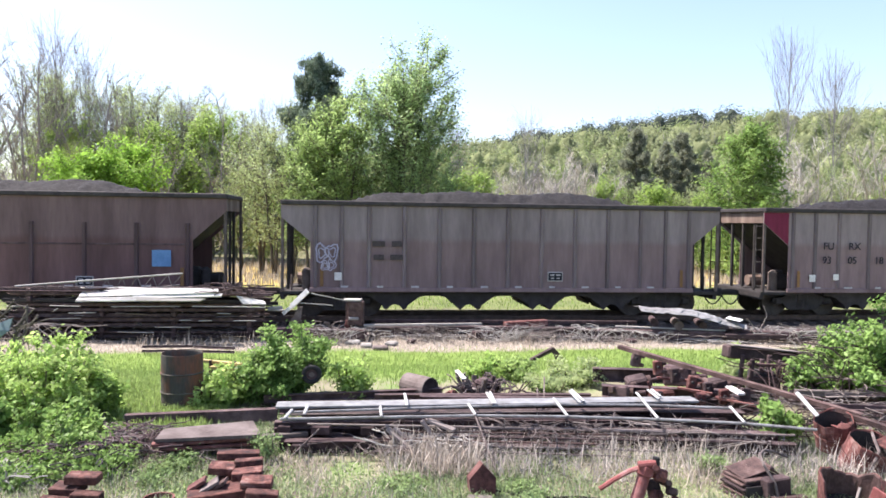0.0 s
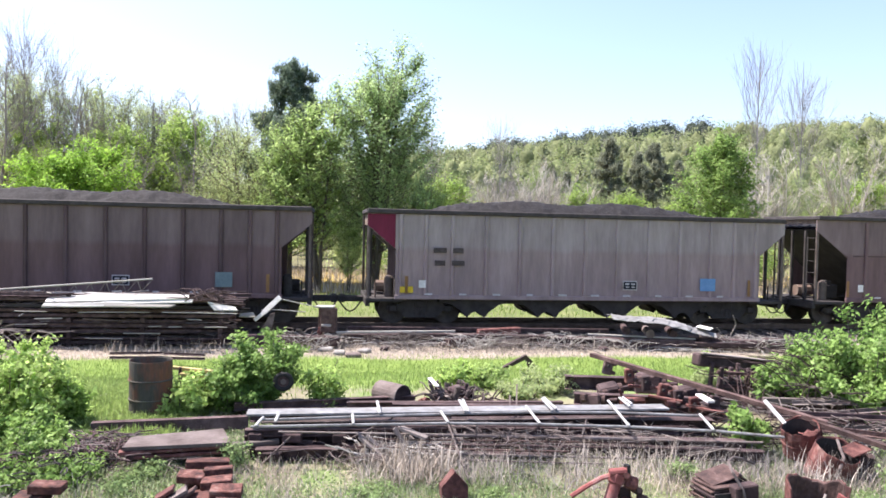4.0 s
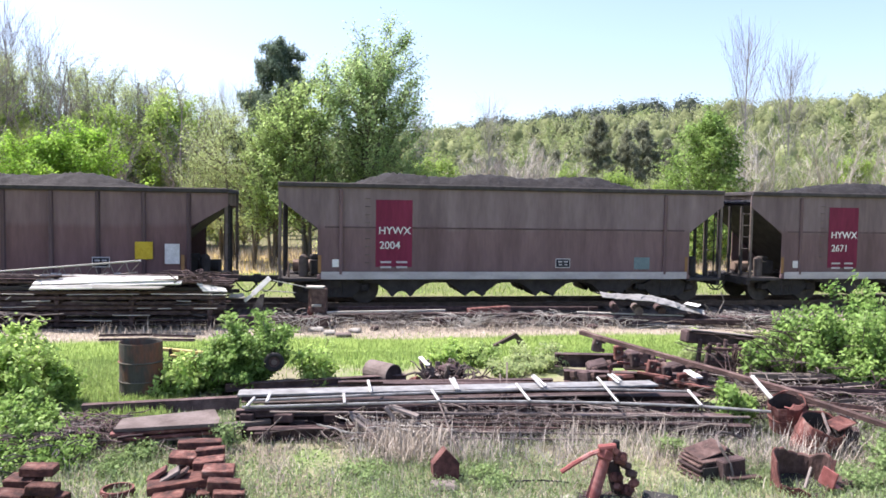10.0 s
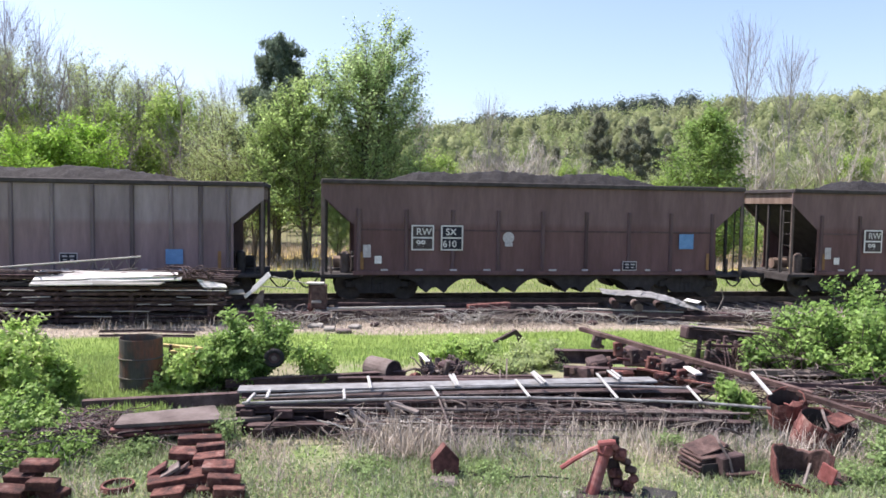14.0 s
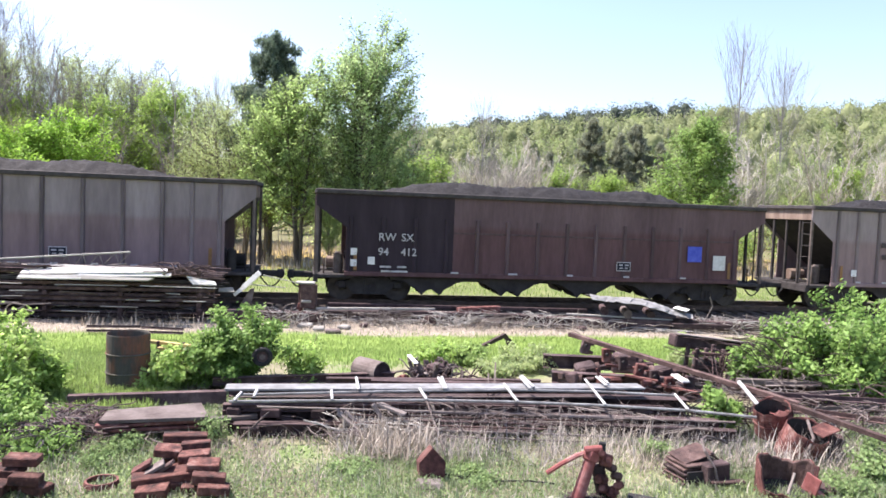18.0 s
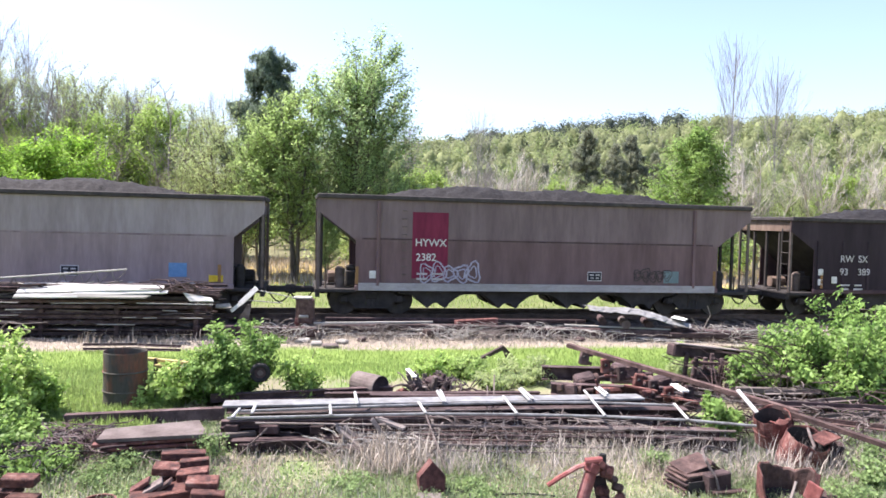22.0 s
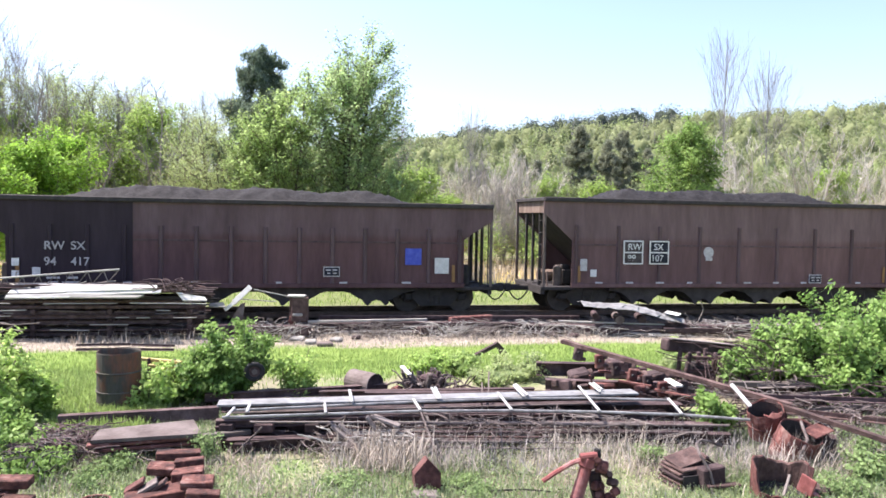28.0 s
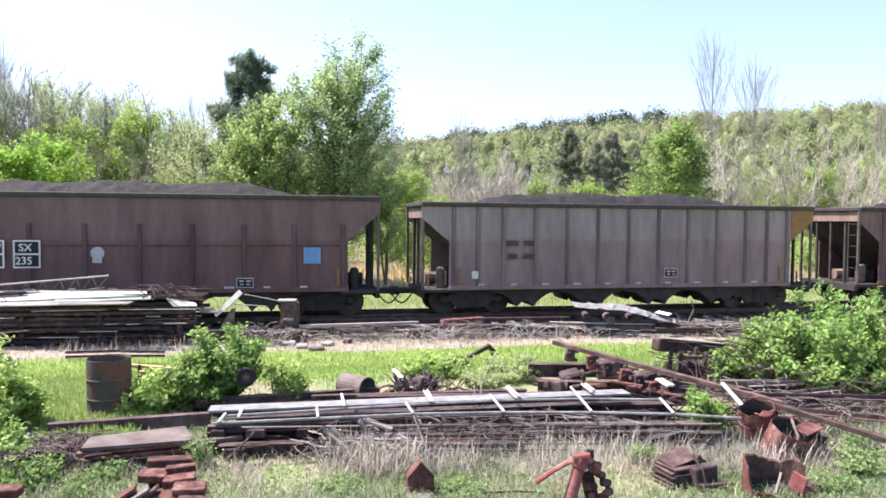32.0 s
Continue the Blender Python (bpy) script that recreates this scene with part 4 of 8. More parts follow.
    spots = [(-24, 53, 40, 0.86), (-14, 52, 120, 0.72), (-10, 55, 160, 0.75), (7, 58, 200, 0.55), (10.5, 56, 240, 0.50),
             (21, 55, 280, 0.60), (25, 58, 320, 0.70), (29, 54, 0, 0.60), (34, 58, 60, 0.70), (39, 57, 120, 0.75), (13.5, 60, 90, 0.55), (-29, 53, 200, 0.9), (-37, 55, 20, 1.1)]
    put(green, spots, "thinly leaved trees at the wood's edge")
    bare = tree_kind(17, 10.5, 3.2, None, 0, 0, 0, 0.1, 5, 3, 0.12, 0.42, "twig", label="bare grey tree, not yet in leaf", twigs=4, wispy=0.009)
    spots = [(-37, 52, 0, 1.5), (-32.5, 52, 60, 1.42), (-29, 54, 10, 1.3), (-26, 60, 120, 1.25), (-22.5, 50, 180, 0.95), (-18.2, 52, 240, 1.0), (-20.4, 61, 150, 1.3), (-23.8, 60, 30, 1.32), (-28, 59, 300, 1.25), (-15.0, 50, 280, 0.85), (-34.5, 60, 100, 1.6)]
    put(bare, spots, "bare trees")
    grey = tree_kind(24, 8.0, 2.8, None, 0, 0, 0, 0.05, 6, 3, 0.1, 0.5, "palebark", label="low bare tree with pale grey twigs", twigs=4, wispy=0.01)
    spots = [(3.2, 52, 20, 0.8), (5.4, 50, 90, 0.78), (7, 53, 150, 0.82), (9.4, 54, 200, 0.7), (4.2, 58, 260, 1.0), (8, 62, 30, 1.0), (31, 58, 220, 0.9), (11.5, 55, 330, 0.62), (1.4, 55, 70, 0.8), (24, 55, 10, 0.75), (36, 60, 60, 0.9)]
    put(grey, spots, "bare trees")
    limbed = tree_kind(31, 8.4, 3.0, None, 0, 0, 0, 0.11, 5, 3, 0.06, 0.5, "limbbark", label="low bare tree with stout pale limbs", twigs=3, wispy=0.016)
    put(limbed, [(2.6, 52, 0, 0.8), (3.8, 51, 70, 0.78), (5.5, 53, 140, 0.95), (7.0, 52, 210, 0.85), (22.8, 54, 280, 1.1), (24.6, 55, 350, 1.05), (29.0, 54, 60, 1.15), (31.0, 53, 130, 0.95), (34.1, 55, 200, 1.1)], "bare trees")
    tall = fan_tree(19, 17.5, "tall fine-branched bare tree above the woods", 34, 0.3, 0.4, 0.055, 6, fine=0.0075)
    put(tall, [(24.3, 60, 10, 1.12), (38.6, 60, 160, 0.86), (-17.2, 58, 80, 0.78), (-16.2, 60, 200, 0.8), (-2.0, 60, 40, 0.7), (3.7, 60, 140, 0.73)], "bare trees")
    wide = fan_tree(21, 15.8, "broad fine-branched bare tree above the woods", 38, 0.38, 0.35, 0.05, 7, fine=0.0072)
    put(wide, [(28.1, 60.5, 100, 1.14), (-34.2, 58, 200, 1.3), (-32.0, 59, 300, 1.16), (-29.6, 58, 30, 0.92), (-24.2, 59, 130, 0.9)], "bare trees")
    spire = tufted_pine(18, 11.0, "dark brownish-green conifer on the lower slope", "needle_brown", ((0.2, 2.6), (0.5, 2.1), (0.8, 1.0), (1.0, 0.2)), 0.5, 26, 0.17, (4, 5), 0.6)
    put(spire, [(14.8, 71, 0, 1.08), (17.4, 70, 140, 0.96), (19.4, 72, 200, 1.05), (21.4, 71, 310, 0.9), (11.6, 76, 80, 0.8)], "dark conifers on the slope")


build_trees()


def scatter_woods(name, mat, label, seed, count, area, size, per, tall, depth=True):
    """Crowns that nobody could count: lumpy leafy masses with loose leaves round them, in one mesh over the hill."""
    rng = np.random.default_rng(seed)
    x = rng.uniform(area[0], area[1], count)
    y = rng.uniform(area[2], area[3], count)
    seen = (x > -30) & (x < 0.68 * y)           # the rest lies behind the near trees
    if name in ("pale_woods", "green_woods"):
        seen &= ~((x > 4) & (x < 72) & (y > 190))     # the evergreen stand has the crest there
    x, y = x[seen], y[seen]
    count = len(x)
    z = ground_z(x, y)
    hgt = rng.uniform(tall[0], tall[1], count)
    nu, nv = 16, 9
    th = np.repeat(np.linspace(0.02, math.pi - 0.5, nv), nu)
    ph = np.tile(np.arange(nu) * 2 * math.pi / nu, nv)
    ball = np.stack([np.sin(th) * np.cos(ph), np.sin(th) * np.sin(ph), np.cos(th)], 1)
    i = np.arange(nu * nv).reshape(nv, nu)
    ring = np.stack([i[:-1], np.roll(i[:-1], -1, 1), np.roll(i[1:], -1, 1), i[1:]], -1).reshape(-1, 4)[:, ::-1]
    lump = lambda a, k: 1 + 0.13 * np.sin(a[:, 0] * 7 + k) * np.sin(a[:, 2] * 8 + 2 * k) + 0.11 * np.sin(a[:, 1] * 11 + 3 * k) * np.sin(a[:, 2] * 13 + k)
    c, face, cores, rings = [], [], [], []
    for k in range(count):
        r = hgt[k] * rng.uniform(0.2, 0.32)
        size3 = np.array([r, r, hgt[k] * 0.42])
        mid = np.array([x[k], y[k], z[k] + hgt[k] * 0.6])
        a = rng.normal(0, 1, (per, 3)); a /= np.linalg.norm(a, axis=1)[:, None]
        c.append(mid + a * (lump(a, k) * rng.uniform(0.7 if depth else 0.2, 0.9 if depth else 1.05, per))[:, None] * size3)
        face.append(a * 0.12 + np.array((-0.1, -0.22, 0.3)))
        cores.append(mid + ball * (lump(ball, k) * rng.uniform(0.8, 1.0, len(ball)))[:, None] * size3 * 0.6)
        rings.append(ring + k * nu * nv)
    me = leaves(name, mat, np.concatenate(c), (0.28, 0.28, 0.35), 1, size, rng, 0.55, np.concatenate(face))
    tagged(new(name, me), label, "woods", kind="stuff")
    if not depth:
        return
    body = bpy.data.meshes.new(name)
    body.from_pydata(np.concatenate(cores).tolist(), [], np.concatenate(rings).tolist())
    body.materials.append(mat)
    body.polygons.foreach_set("use_smooth", [True] * len(body.polygons))
    tagged(new(name + "_depth", body), label, "woods", kind="stuff")


scatter_woods("pale_woods", M["far_pale"], "pale budding woods covering the hillside", 1, 1700, (-120, 190, 108, 242), 0.24, 240, (7, 12))
scatter_woods("green_woods", M["far_green"], "fresh green trees scattered over the hillside woods", 2, 600, (-120, 190, 100, 242), 0.24, 240, (7, 11))
scatter_woods("dark_woods", M["far_dark"], "dark evergreen stand along the hill's crest", 3, 150, (4, 74, 206, 238), 0.24, 320, (9.5, 13))
scatter_woods("slope_woods", M["far_pale"], "pale budding trees on the lower slope", 7, 480, (-75, 120, 70, 112), 0.15, 420, (4.0, 8))
scatter_woods("slope_green_woods", M["far_green"], "fresh green trees on the lower slope", 8, 240, (-75, 120, 70, 112), 0.15, 420, (3.5, 7))
scatter_woods("brushwood", M["leaf_pale"], "low budding brush along the field's edge", 4, 150, (-45, 60, 49, 60), 0.085, 300, (2.0, 5.0), False)
scatter_woods("green_brushwood", M["leaf"], "low leafy brush along the field's edge", 5, 120, (-6, 60, 44, 56), 0.085, 320, (1.6, 3.6), False)


def bare_stems(name, label, seed, count, area, tall, r, mat="palebark"):
    """Leafless stems with a few upright branches each, too many to count."""
    rng = random.Random(seed)
    segs = []
    for _ in range(count):
        x, y = rng.uniform(*area[:2]), rng.uniform(*area[2:])
        if x > 0.68 * y or x < -0.75 * y:
            continue
        p = Vector((x, y, gz(x, y)))
        h = rng.uniform(*tall)
        top = p + Vector((rng.uniform(-.08, .08) * h, 0, h))
        segs.append((p, top, r * 1.3, r * 0.5))
        for _ in range(7):
            e = p.lerp(top, rng.uniform(0.25, 0.85))
            segs.append((e, e + Vector((rng.uniform(-.22, .22), rng.uniform(-.15, .15), rng.uniform(0.12, 0.32))) * h, r * 0.7, r * 0.35))
    tagged(new(name, wood_mesh(name, segs, M[mat], n=3)), label, "woods", kind="stuff")


bare_stems("bare_woods", "leafless grey stems standing through the hillside woods", 6, 700, (-60, 125, 72, 150), (5, 9.5), 0.028)
bare_stems("hill_stems", "pale bare stems on the upper hillside", 9, 700, (-40, 150, 150, 236), (6, 10.5), 0.055)
bare_stems("thicket", "grey leafless thicket at the wood's edge", 10, 200, (-48, 46, 50, 66), (3.5, 7), 0.014, "palebark")


# ---- the coal train ----
HALF = 1.56                                        # half the width of a car
SILL = RAIL_TOP + 0.86                             # underside of the side sill


def lettering(text, size, mat, parent, x, z, label="", y=None, bold=0.003):
    cu = bpy.data.curves.new("lettering", "FONT")
    cu.body, cu.size, cu.extrude, cu.offset = text, size, 0.003, bold
    tmp = new("lettering", cu)
    me = bpy.data.meshes.new_from_object(tmp.evaluated_get(bpy.context.evaluated_depsgraph_get()))
    bpy.data.objects.remove(tmp)
    me.materials.clear(); me.materials.append(mat)
    proud = 0.046 if parent.name in RIBBED else 0.0
    return part("lettering", me, None, parent, label, pose(x, (-HALF - 0.02 if y is None else y) - proud, z, 90, 0, 0))


RIBBED = set()                                     # cars whose side posts stand proud of the sheet


def patch(name, mat, parent, x, z, w, h, label="", out=0.012):
    if parent.name in RIBBED:
        out += 0.046
    return part(name, Shape().box((0, 0, 0), (w, 0.008, h), bevel=0.003), mat, parent, label, pose(x, -HALF - out, z))


def car_side(length, top, band, cut, cut_z):
    """Outline of a car side: full length along the top, cut back at both ends below."""
    a = length / 2
    return [(-a, top), (-a, top - band), (-a + cut, cut_z), (-a + cut, SILL), (a - cut, SILL), (a - cut, cut_z), (a, top - band), (a, top)]


def hopper_car(paint, length=14.2, top=None, ribs=13, cut=0.9, smooth=False, name="hopper_car", posts=None, rib_shift=0.0):
    """A loaded four-bay hopper car, standing over its own centre."""
    top = RAIL_TOP + 3.71 if top is None else top
    a, cut_z, band = length / 2, SILL + 1.55, 0.45
    car = thing(name, Matrix.Identity(4), "", "railway car", "coal train cars")
    for s, lab in ((-1, ""), (1, "")):
        side = Shape().prism(car_side(length, top, band, cut, cut_z), s * HALF, s * (HALF - 0.03))
        part("side_sheet", side, paint, car)
        chord = Shape().box((0, s * (HALF + 0.02), top), (length, 0.14, 0.15), bevel=0.025)
        part("top_chord", chord, M["rim"], car, "coal-dusted top rim")
        sill = Shape().box((0, s * (HALF + 0.005), SILL + 0.06), (length - 2 * cut + 0.05, 0.09, 0.14), bevel=0.015)
        part("side_sill", sill, paint, car)
    if not smooth:
        h = (top - SILL - 0.22) * (0.72 if ribs in (9, 14) else 1.0)
        rib = Shape()
        prof = [(-0.068, 0), (-0.042, -0.06), (0.042, -0.06), (0.068, 0)]
        rib.add([(x, y, z) for z in (SILL + 0.13, SILL + 0.13 + h) for x, y in prof], [(0, 1, 5, 4), (1, 2, 6, 5), (2, 3, 7, 6), (4, 5, 6, 7), (3, 2, 1, 0)])
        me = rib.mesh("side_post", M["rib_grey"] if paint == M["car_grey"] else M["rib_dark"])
        n = ribs
        for k in range(n):
            x = (k / (n - 1) - 0.5) * (length - 2 * cut - 0.3) + rib_shift
            if ribs == 13:
                x = (-6.05, -5.25, -4.4, -3.3, -2.2, -1.1, 0.0, 1.1, 2.2, 3.3, 4.4, 5.25, 6.05)[k]
            part("side_post", me, None, car, at=pose(x, -HALF, 0))
        for k in range(0, n, 2):
            x = (k / (n - 1) - 0.5) * (length - 2 * cut - 0.3) + rib_shift
            part("side_post", me, None, car, at=pose(x, HALF, 0, 0, 0, 180))
    else:
        seam = Shape().box((0, -HALF - 0.004, SILL + 1.6), (length - 2 * cut - 0.4, 0.008, 0.05), bevel=0.003)
        part("seam", seam, M["rib_dark"] if paint == M["car_dusk"] else M["car_grey"], car)
        for x in (-a + 1.9, a - 2.1) if posts is None else posts:
            part("side_post", Shape().box((0, 0, 0), (0.11, 0.07, top - SILL - 0.25), bevel=0.015), paint, car, at=pose(x, -HALF - 0.03, (top + SILL) / 2))
    if name == "hopper_car" and ribs in (9, 14):
        part("seam", Shape().box((0, -HALF - 0.006, SILL + 1.42), (length - 2 * cut - 0.1, 0.012, 0.055), bevel=0.004), M["rib_dark"], car)
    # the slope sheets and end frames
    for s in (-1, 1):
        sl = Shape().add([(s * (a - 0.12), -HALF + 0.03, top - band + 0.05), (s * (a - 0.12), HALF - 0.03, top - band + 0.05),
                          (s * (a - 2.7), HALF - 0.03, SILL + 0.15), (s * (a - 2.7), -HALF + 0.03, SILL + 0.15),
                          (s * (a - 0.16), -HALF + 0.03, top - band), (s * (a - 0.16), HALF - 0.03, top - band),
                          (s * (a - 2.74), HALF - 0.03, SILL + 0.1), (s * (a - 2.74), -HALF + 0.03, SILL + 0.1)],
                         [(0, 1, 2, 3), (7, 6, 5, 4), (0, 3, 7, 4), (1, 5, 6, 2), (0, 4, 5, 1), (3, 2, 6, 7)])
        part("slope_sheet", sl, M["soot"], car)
        low = 0.2 if smooth else band
        part("end_sheet", Shape().box((s * (a - 0.1), 0, top - low / 2), (0.05, 2 * HALF - 0.06, low), bevel=0.01), M["tan"], car, "sun-bleached tan end sheet")
        part("end_chord", Shape().box((s * (a - 0.04), 0, top), (0.12, 2 * HALF, 0.13), bevel=0.02), M["rim"], car)
        post = Shape().box((0, 0, 0), (0.09, 0.07, top - SILL - 0.1), bevel=0.012).mesh("end_post", M["endpost"])
        for y in (-HALF + 0.04, HALF - 0.04):
            part("end_post", post, None, car, at=pose(s * (a - 0.05), y, (top + SILL) / 2 - 0.03))
        slim = Shape().box((0, 0, 0), (0.09, 0.09, top - band - SILL), bevel=0.01).mesh("end_post", M["hopper"])
        for y in (-0.75, 0.0, 0.75):
            part("end_post", slim, None, car, at=pose(s * (a - 0.16), y, (top - band + SILL) / 2))
        lad = Shape()
        for y in (-HALF + 0.06, -HALF + 0.5):
            lad.box((s * (a - 0.02), y, SILL + 1.15), (0.03, 0.04, 2.2))
        for k in range(6):
            lad.tube((s * (a - 0.02), -HALF + 0.06, SILL + 0.2 + 0.4 * k), (s * (a - 0.02), -HALF + 0.5, SILL + 0.2 + 0.4 * k), 0.012, n=5)
        part("end_ladder", lad, M["under"], car)
        plat = Shape().box((s * (a - 0.6), 0, SILL - 0.04), (1.25, 2 * HALF - 0.1, 0.1), bevel=0.01)
        part("end_platform", plat, M["under"], car)
        part("end_beam", Shape().box((s * (a - 0.05), 0, SILL - 0.12), (0.14, 2 * HALF - 0.2, 0.26), bevel=0.02), M["under"], car)
        mat = M["under"] if s > 0 else M["tan"]
        part("brake_reservoir", Shape().tube((s * (a - 0.75), -0.9, SILL + 0.02), (s * (a - 0.75), -0.9, SILL + 0.62), 0.15, 0.15, n=14).tube((s * (a - 0.75), -0.9, SILL + 0.62), (s * (a - 0.75), -0.9, SILL + 0.7), 0.15, 0.07, n=14), M["endpost"] if s < 0 else mat, car)
        part("brake_gear", Shape().box((s * (a - 1.2), -0.6, SILL + 0.3), (0.5, 0.4, 0.5), bevel=0.04).box((s * (a - 1.1), -0.6, SILL + 0.62), (0.3, 0.3, 0.16), bevel=0.04), M["under"], car)
        part("brake_cylinder", Shape().tube((s * (a - 0.4), 0.1, SILL + 0.28), (s * (a - 0.95), 0.1, SILL + 0.28), 0.2, n=10), mat, car)
        part("brake_rod", Shape().tube((s * (a - 0.3), -1.15, SILL + 0.01), (s * (a - 0.3), -1.15, SILL + 0.5), 0.03, n=6), mat, car)
        coup = Shape().box((s * (a + 0.3), 0, SILL - 0.14), (0.7, 0.24, 0.2), bevel=0.04)
        coup.box((s * (a + 0.72), 0.05, SILL - 0.14), (0.26, 0.3, 0.28), bevel=0.06)
        part("coupler", coup, M["under"], car)
        hose = [(s * (a + 0.1 + 0.7 * k / 6), -0.35, SILL - 0.2 - 0.33 * math.sin(math.pi * k / 6)) for k in range(7)]
        part("air_hose", Shape().path(hose, 0.025), M["rubber"], car)
    part("centre_sill", Shape().box((0, 0, SILL - 0.1), (length - 0.2, 0.42, 0.34), bevel=0.03), M["under"], car)
    # four hopper bays with their gates
    pitch = (length - 2 * cut - 2.9) / 4
    bay = Shape()
    w = pitch / 2
    for y0, y1 in ((-1.35, -0.25), (0.25, 1.35)):
        bay.prism([(-w, 0.1), (w, 0.1), (w, -0.13), (w * 0.8, -0.15), (w * 0.64, -0.2), (w * 0.52, -0.3), (0.42, -0.44), (0.36, -0.55), (0.28, -0.6), (0.2, -0.52), (0.12, -0.45), (0.0, -0.42), (-0.12, -0.45), (-0.2, -0.52), (-0.28, -0.6), (-0.36, -0.55), (-0.42, -0.44), (-w * 0.52, -0.3), (-w * 0.64, -0.2), (-w * 0.8, -0.15), (-w, -0.13)], y0, y1)
    bay = bay.mesh("hopper_bay", M["hopper"])
    for k in range(4):
        part("hopper_bay", bay, None, car, at=pose((k - 1.5) * pitch, 0, SILL))
    # two four-wheel trucks
    truck_me = Shape()
    for s in (-1, 1):
        truck_me.prism([(-1.12, 0.05), (-1.05, 0.2), (-0.75, 0.22), (-0.45, 0.38), (0.45, 0.38), (0.75, 0.22), (1.05, 0.2), (1.12, 0.05), (0.72, 0.02), (0.5, -0.2), (-0.5, -0.2), (-0.72, 0.02)],
                       s * 1.0 - 0.06, s * 1.0 + 0.06)
        truck_me.box((-0.89, s * 1.02, 0.1), (0.26, 0.2, 0.24), bevel=0.04).box((0.89, s * 1.02, 0.1), (0.26, 0.2, 0.24), bevel=0.04)
        for x in (-0.16, 0.0, 0.16):
            truck_me.tube((x, s * 1.02, -0.14), (x, s * 1.02, 0.16), 0.07, n=8)
    truck_me.box((0, 0, 0.22), (0.4, 2.2, 0.24), bevel=0.03)
    truck_me = truck_me.mesh("truck", M["under"])
    wheel = Shape()
    for s in (-1, 1):
        wheel.tube((0, s * 0.69, 0), (0, s * 0.82, 0), 0.455, 0.455, n=24)
        wheel.tube((0, s * 0.66, 0), (0, s * 0.69, 0), 0.485, 0.485, n=24)
        wheel.tube((0, s * 0.82, 0), (0, s * 0.85, 0), 0.15, 0.13, n=12)
        for k in range(6):
            t = k * math.pi / 3
            wheel.box((0.28 * math.cos(t), s * 0.822, 0.28 * math.sin(t)), (0.08, 0.012, 0.08))
    wheel.tube((0, -1.0, 0), (0, 1.0, 0), 0.075, n=8)
    wheel = wheel.mesh("wheelset", M["wheel"])
    for s in (-1, 1):
        tk = part("truck", truck_me, None, car, at=pose(s * (a - 1.78), 0, RAIL_TOP + 0.42))
        for x in (-0.89, 0.89):
            part("wheelset", wheel, None, tk, at=pose(x, 0, 0.035))
    return car


def coal_mesh(length, seed, top):
    """A heap over the car's rim: sloping ends, rounded and lumpy."""
    rng = np.random.default_rng(seed)
    nx, ny = 130, 26
    xs, ys = np.linspace(-length / 2 + 0.15, length / 2 - 0.15, nx), np.linspace(-HALF + 0.04, HALF - 0.04, ny)
    X, Y = np.meshgrid(xs, ys)
    e = np.minimum(step(0.6, 3.8, X + length / 2), step(0.6, 4.4, length / 2 - X))
    Z = -0.28 + 0.1 * e + 0.58 * e * np.clip(1.25 * (1 - np.abs(Y / HALF) ** 1.7), 0, 1)
    Z += 0.05 * np.sin(X * 1.9 + seed) * e + rng.normal(0, 0.028, X.shape) + 0.03 * np.sin(X * 7.1 + 2 * np.sin(Y * 5)) * np.sin(Y * 6.3 + seed)
    Z[0, :] = Z[-1, :] = Z[:, 0] = Z[:, -1] = -0.3
    v = np.stack([X, Y, Z + top], -1).reshape(-1, 3)
    i = np.arange(len(v)).reshape(X.shape)
    f = np.stack([i[:-1, :-1], i[:-1, 1:], i[1:, 1:], i[1:, :-1]], -1).reshape(-1, 4)
    me = bpy.data.meshes.new("coal_load")
    me.from_pydata(v.tolist(), [], f.tolist())
    me.materials.append(M["coal"])
    me.polygons.foreach_set("use_smooth", [True] * len(me.polygons))
    me.update()
    return me


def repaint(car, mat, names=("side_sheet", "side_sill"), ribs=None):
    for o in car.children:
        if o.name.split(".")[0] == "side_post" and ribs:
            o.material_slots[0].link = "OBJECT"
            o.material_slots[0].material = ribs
        if o.name.split(".")[0] in names:
            o.material_slots[0].link = "OBJECT"
            o.material_slots[0].material = mat


RIB_LEN, LONG_LEN, HY_LEN = 14.2, 15.3, 14.75
TALL = RAIL_TOP + 3.76
LOW = RAIL_TOP + 3.46
MID = RAIL_TOP + 3.61
LONG_TOP = RAIL_TOP + 3.52
proto = dict(
    ribbed=hopper_car(M["car_grey"], RIB_LEN, MID, 13, 0.9),
    long=hopper_car(M["car_rust"], LONG_LEN, LONG_TOP, 11, 1.1, rib_shift=0.12),
    smooth=hopper_car(M["car_dusk"], HY_LEN, TALL, 0, 1.2, True),
    panel=hopper_car(M["car_redbrown"], LONG_LEN, LOW, 14, 0.95),
    rusty=hopper_car(M["car_rust"], RIB_LEN, TALL, 9, 1.0),
    plain=hopper_car(M["car_light"], RIB_LEN, MID, 0, 0.9, True, posts=()),
)
LENGTH = dict(ribbed=RIB_LEN, long=LONG_LEN, smooth=HY_LEN, panel=LONG_LEN, rusty=RIB_LEN, plain=RIB_LEN)
TOPS = dict(ribbed=MID, long=LONG_TOP, smooth=TALL, panel=LOW, rusty=TALL, plain=MID)
used = set()
TRAIN = []                                         # cars with their place in the train


def bars(car, x, z, rows, w=0.5, h=0.09, mat="mark_dark", gap=0.17):
    """Writing that cannot be read, as plain bars."""
    for r in range(rows):
        for k in range(2):
            patch("marking", M[mat], car, x + k * (w + 0.16), z - r * gap, w * (1 - 0.2 * ((r + k) % 2)), h)


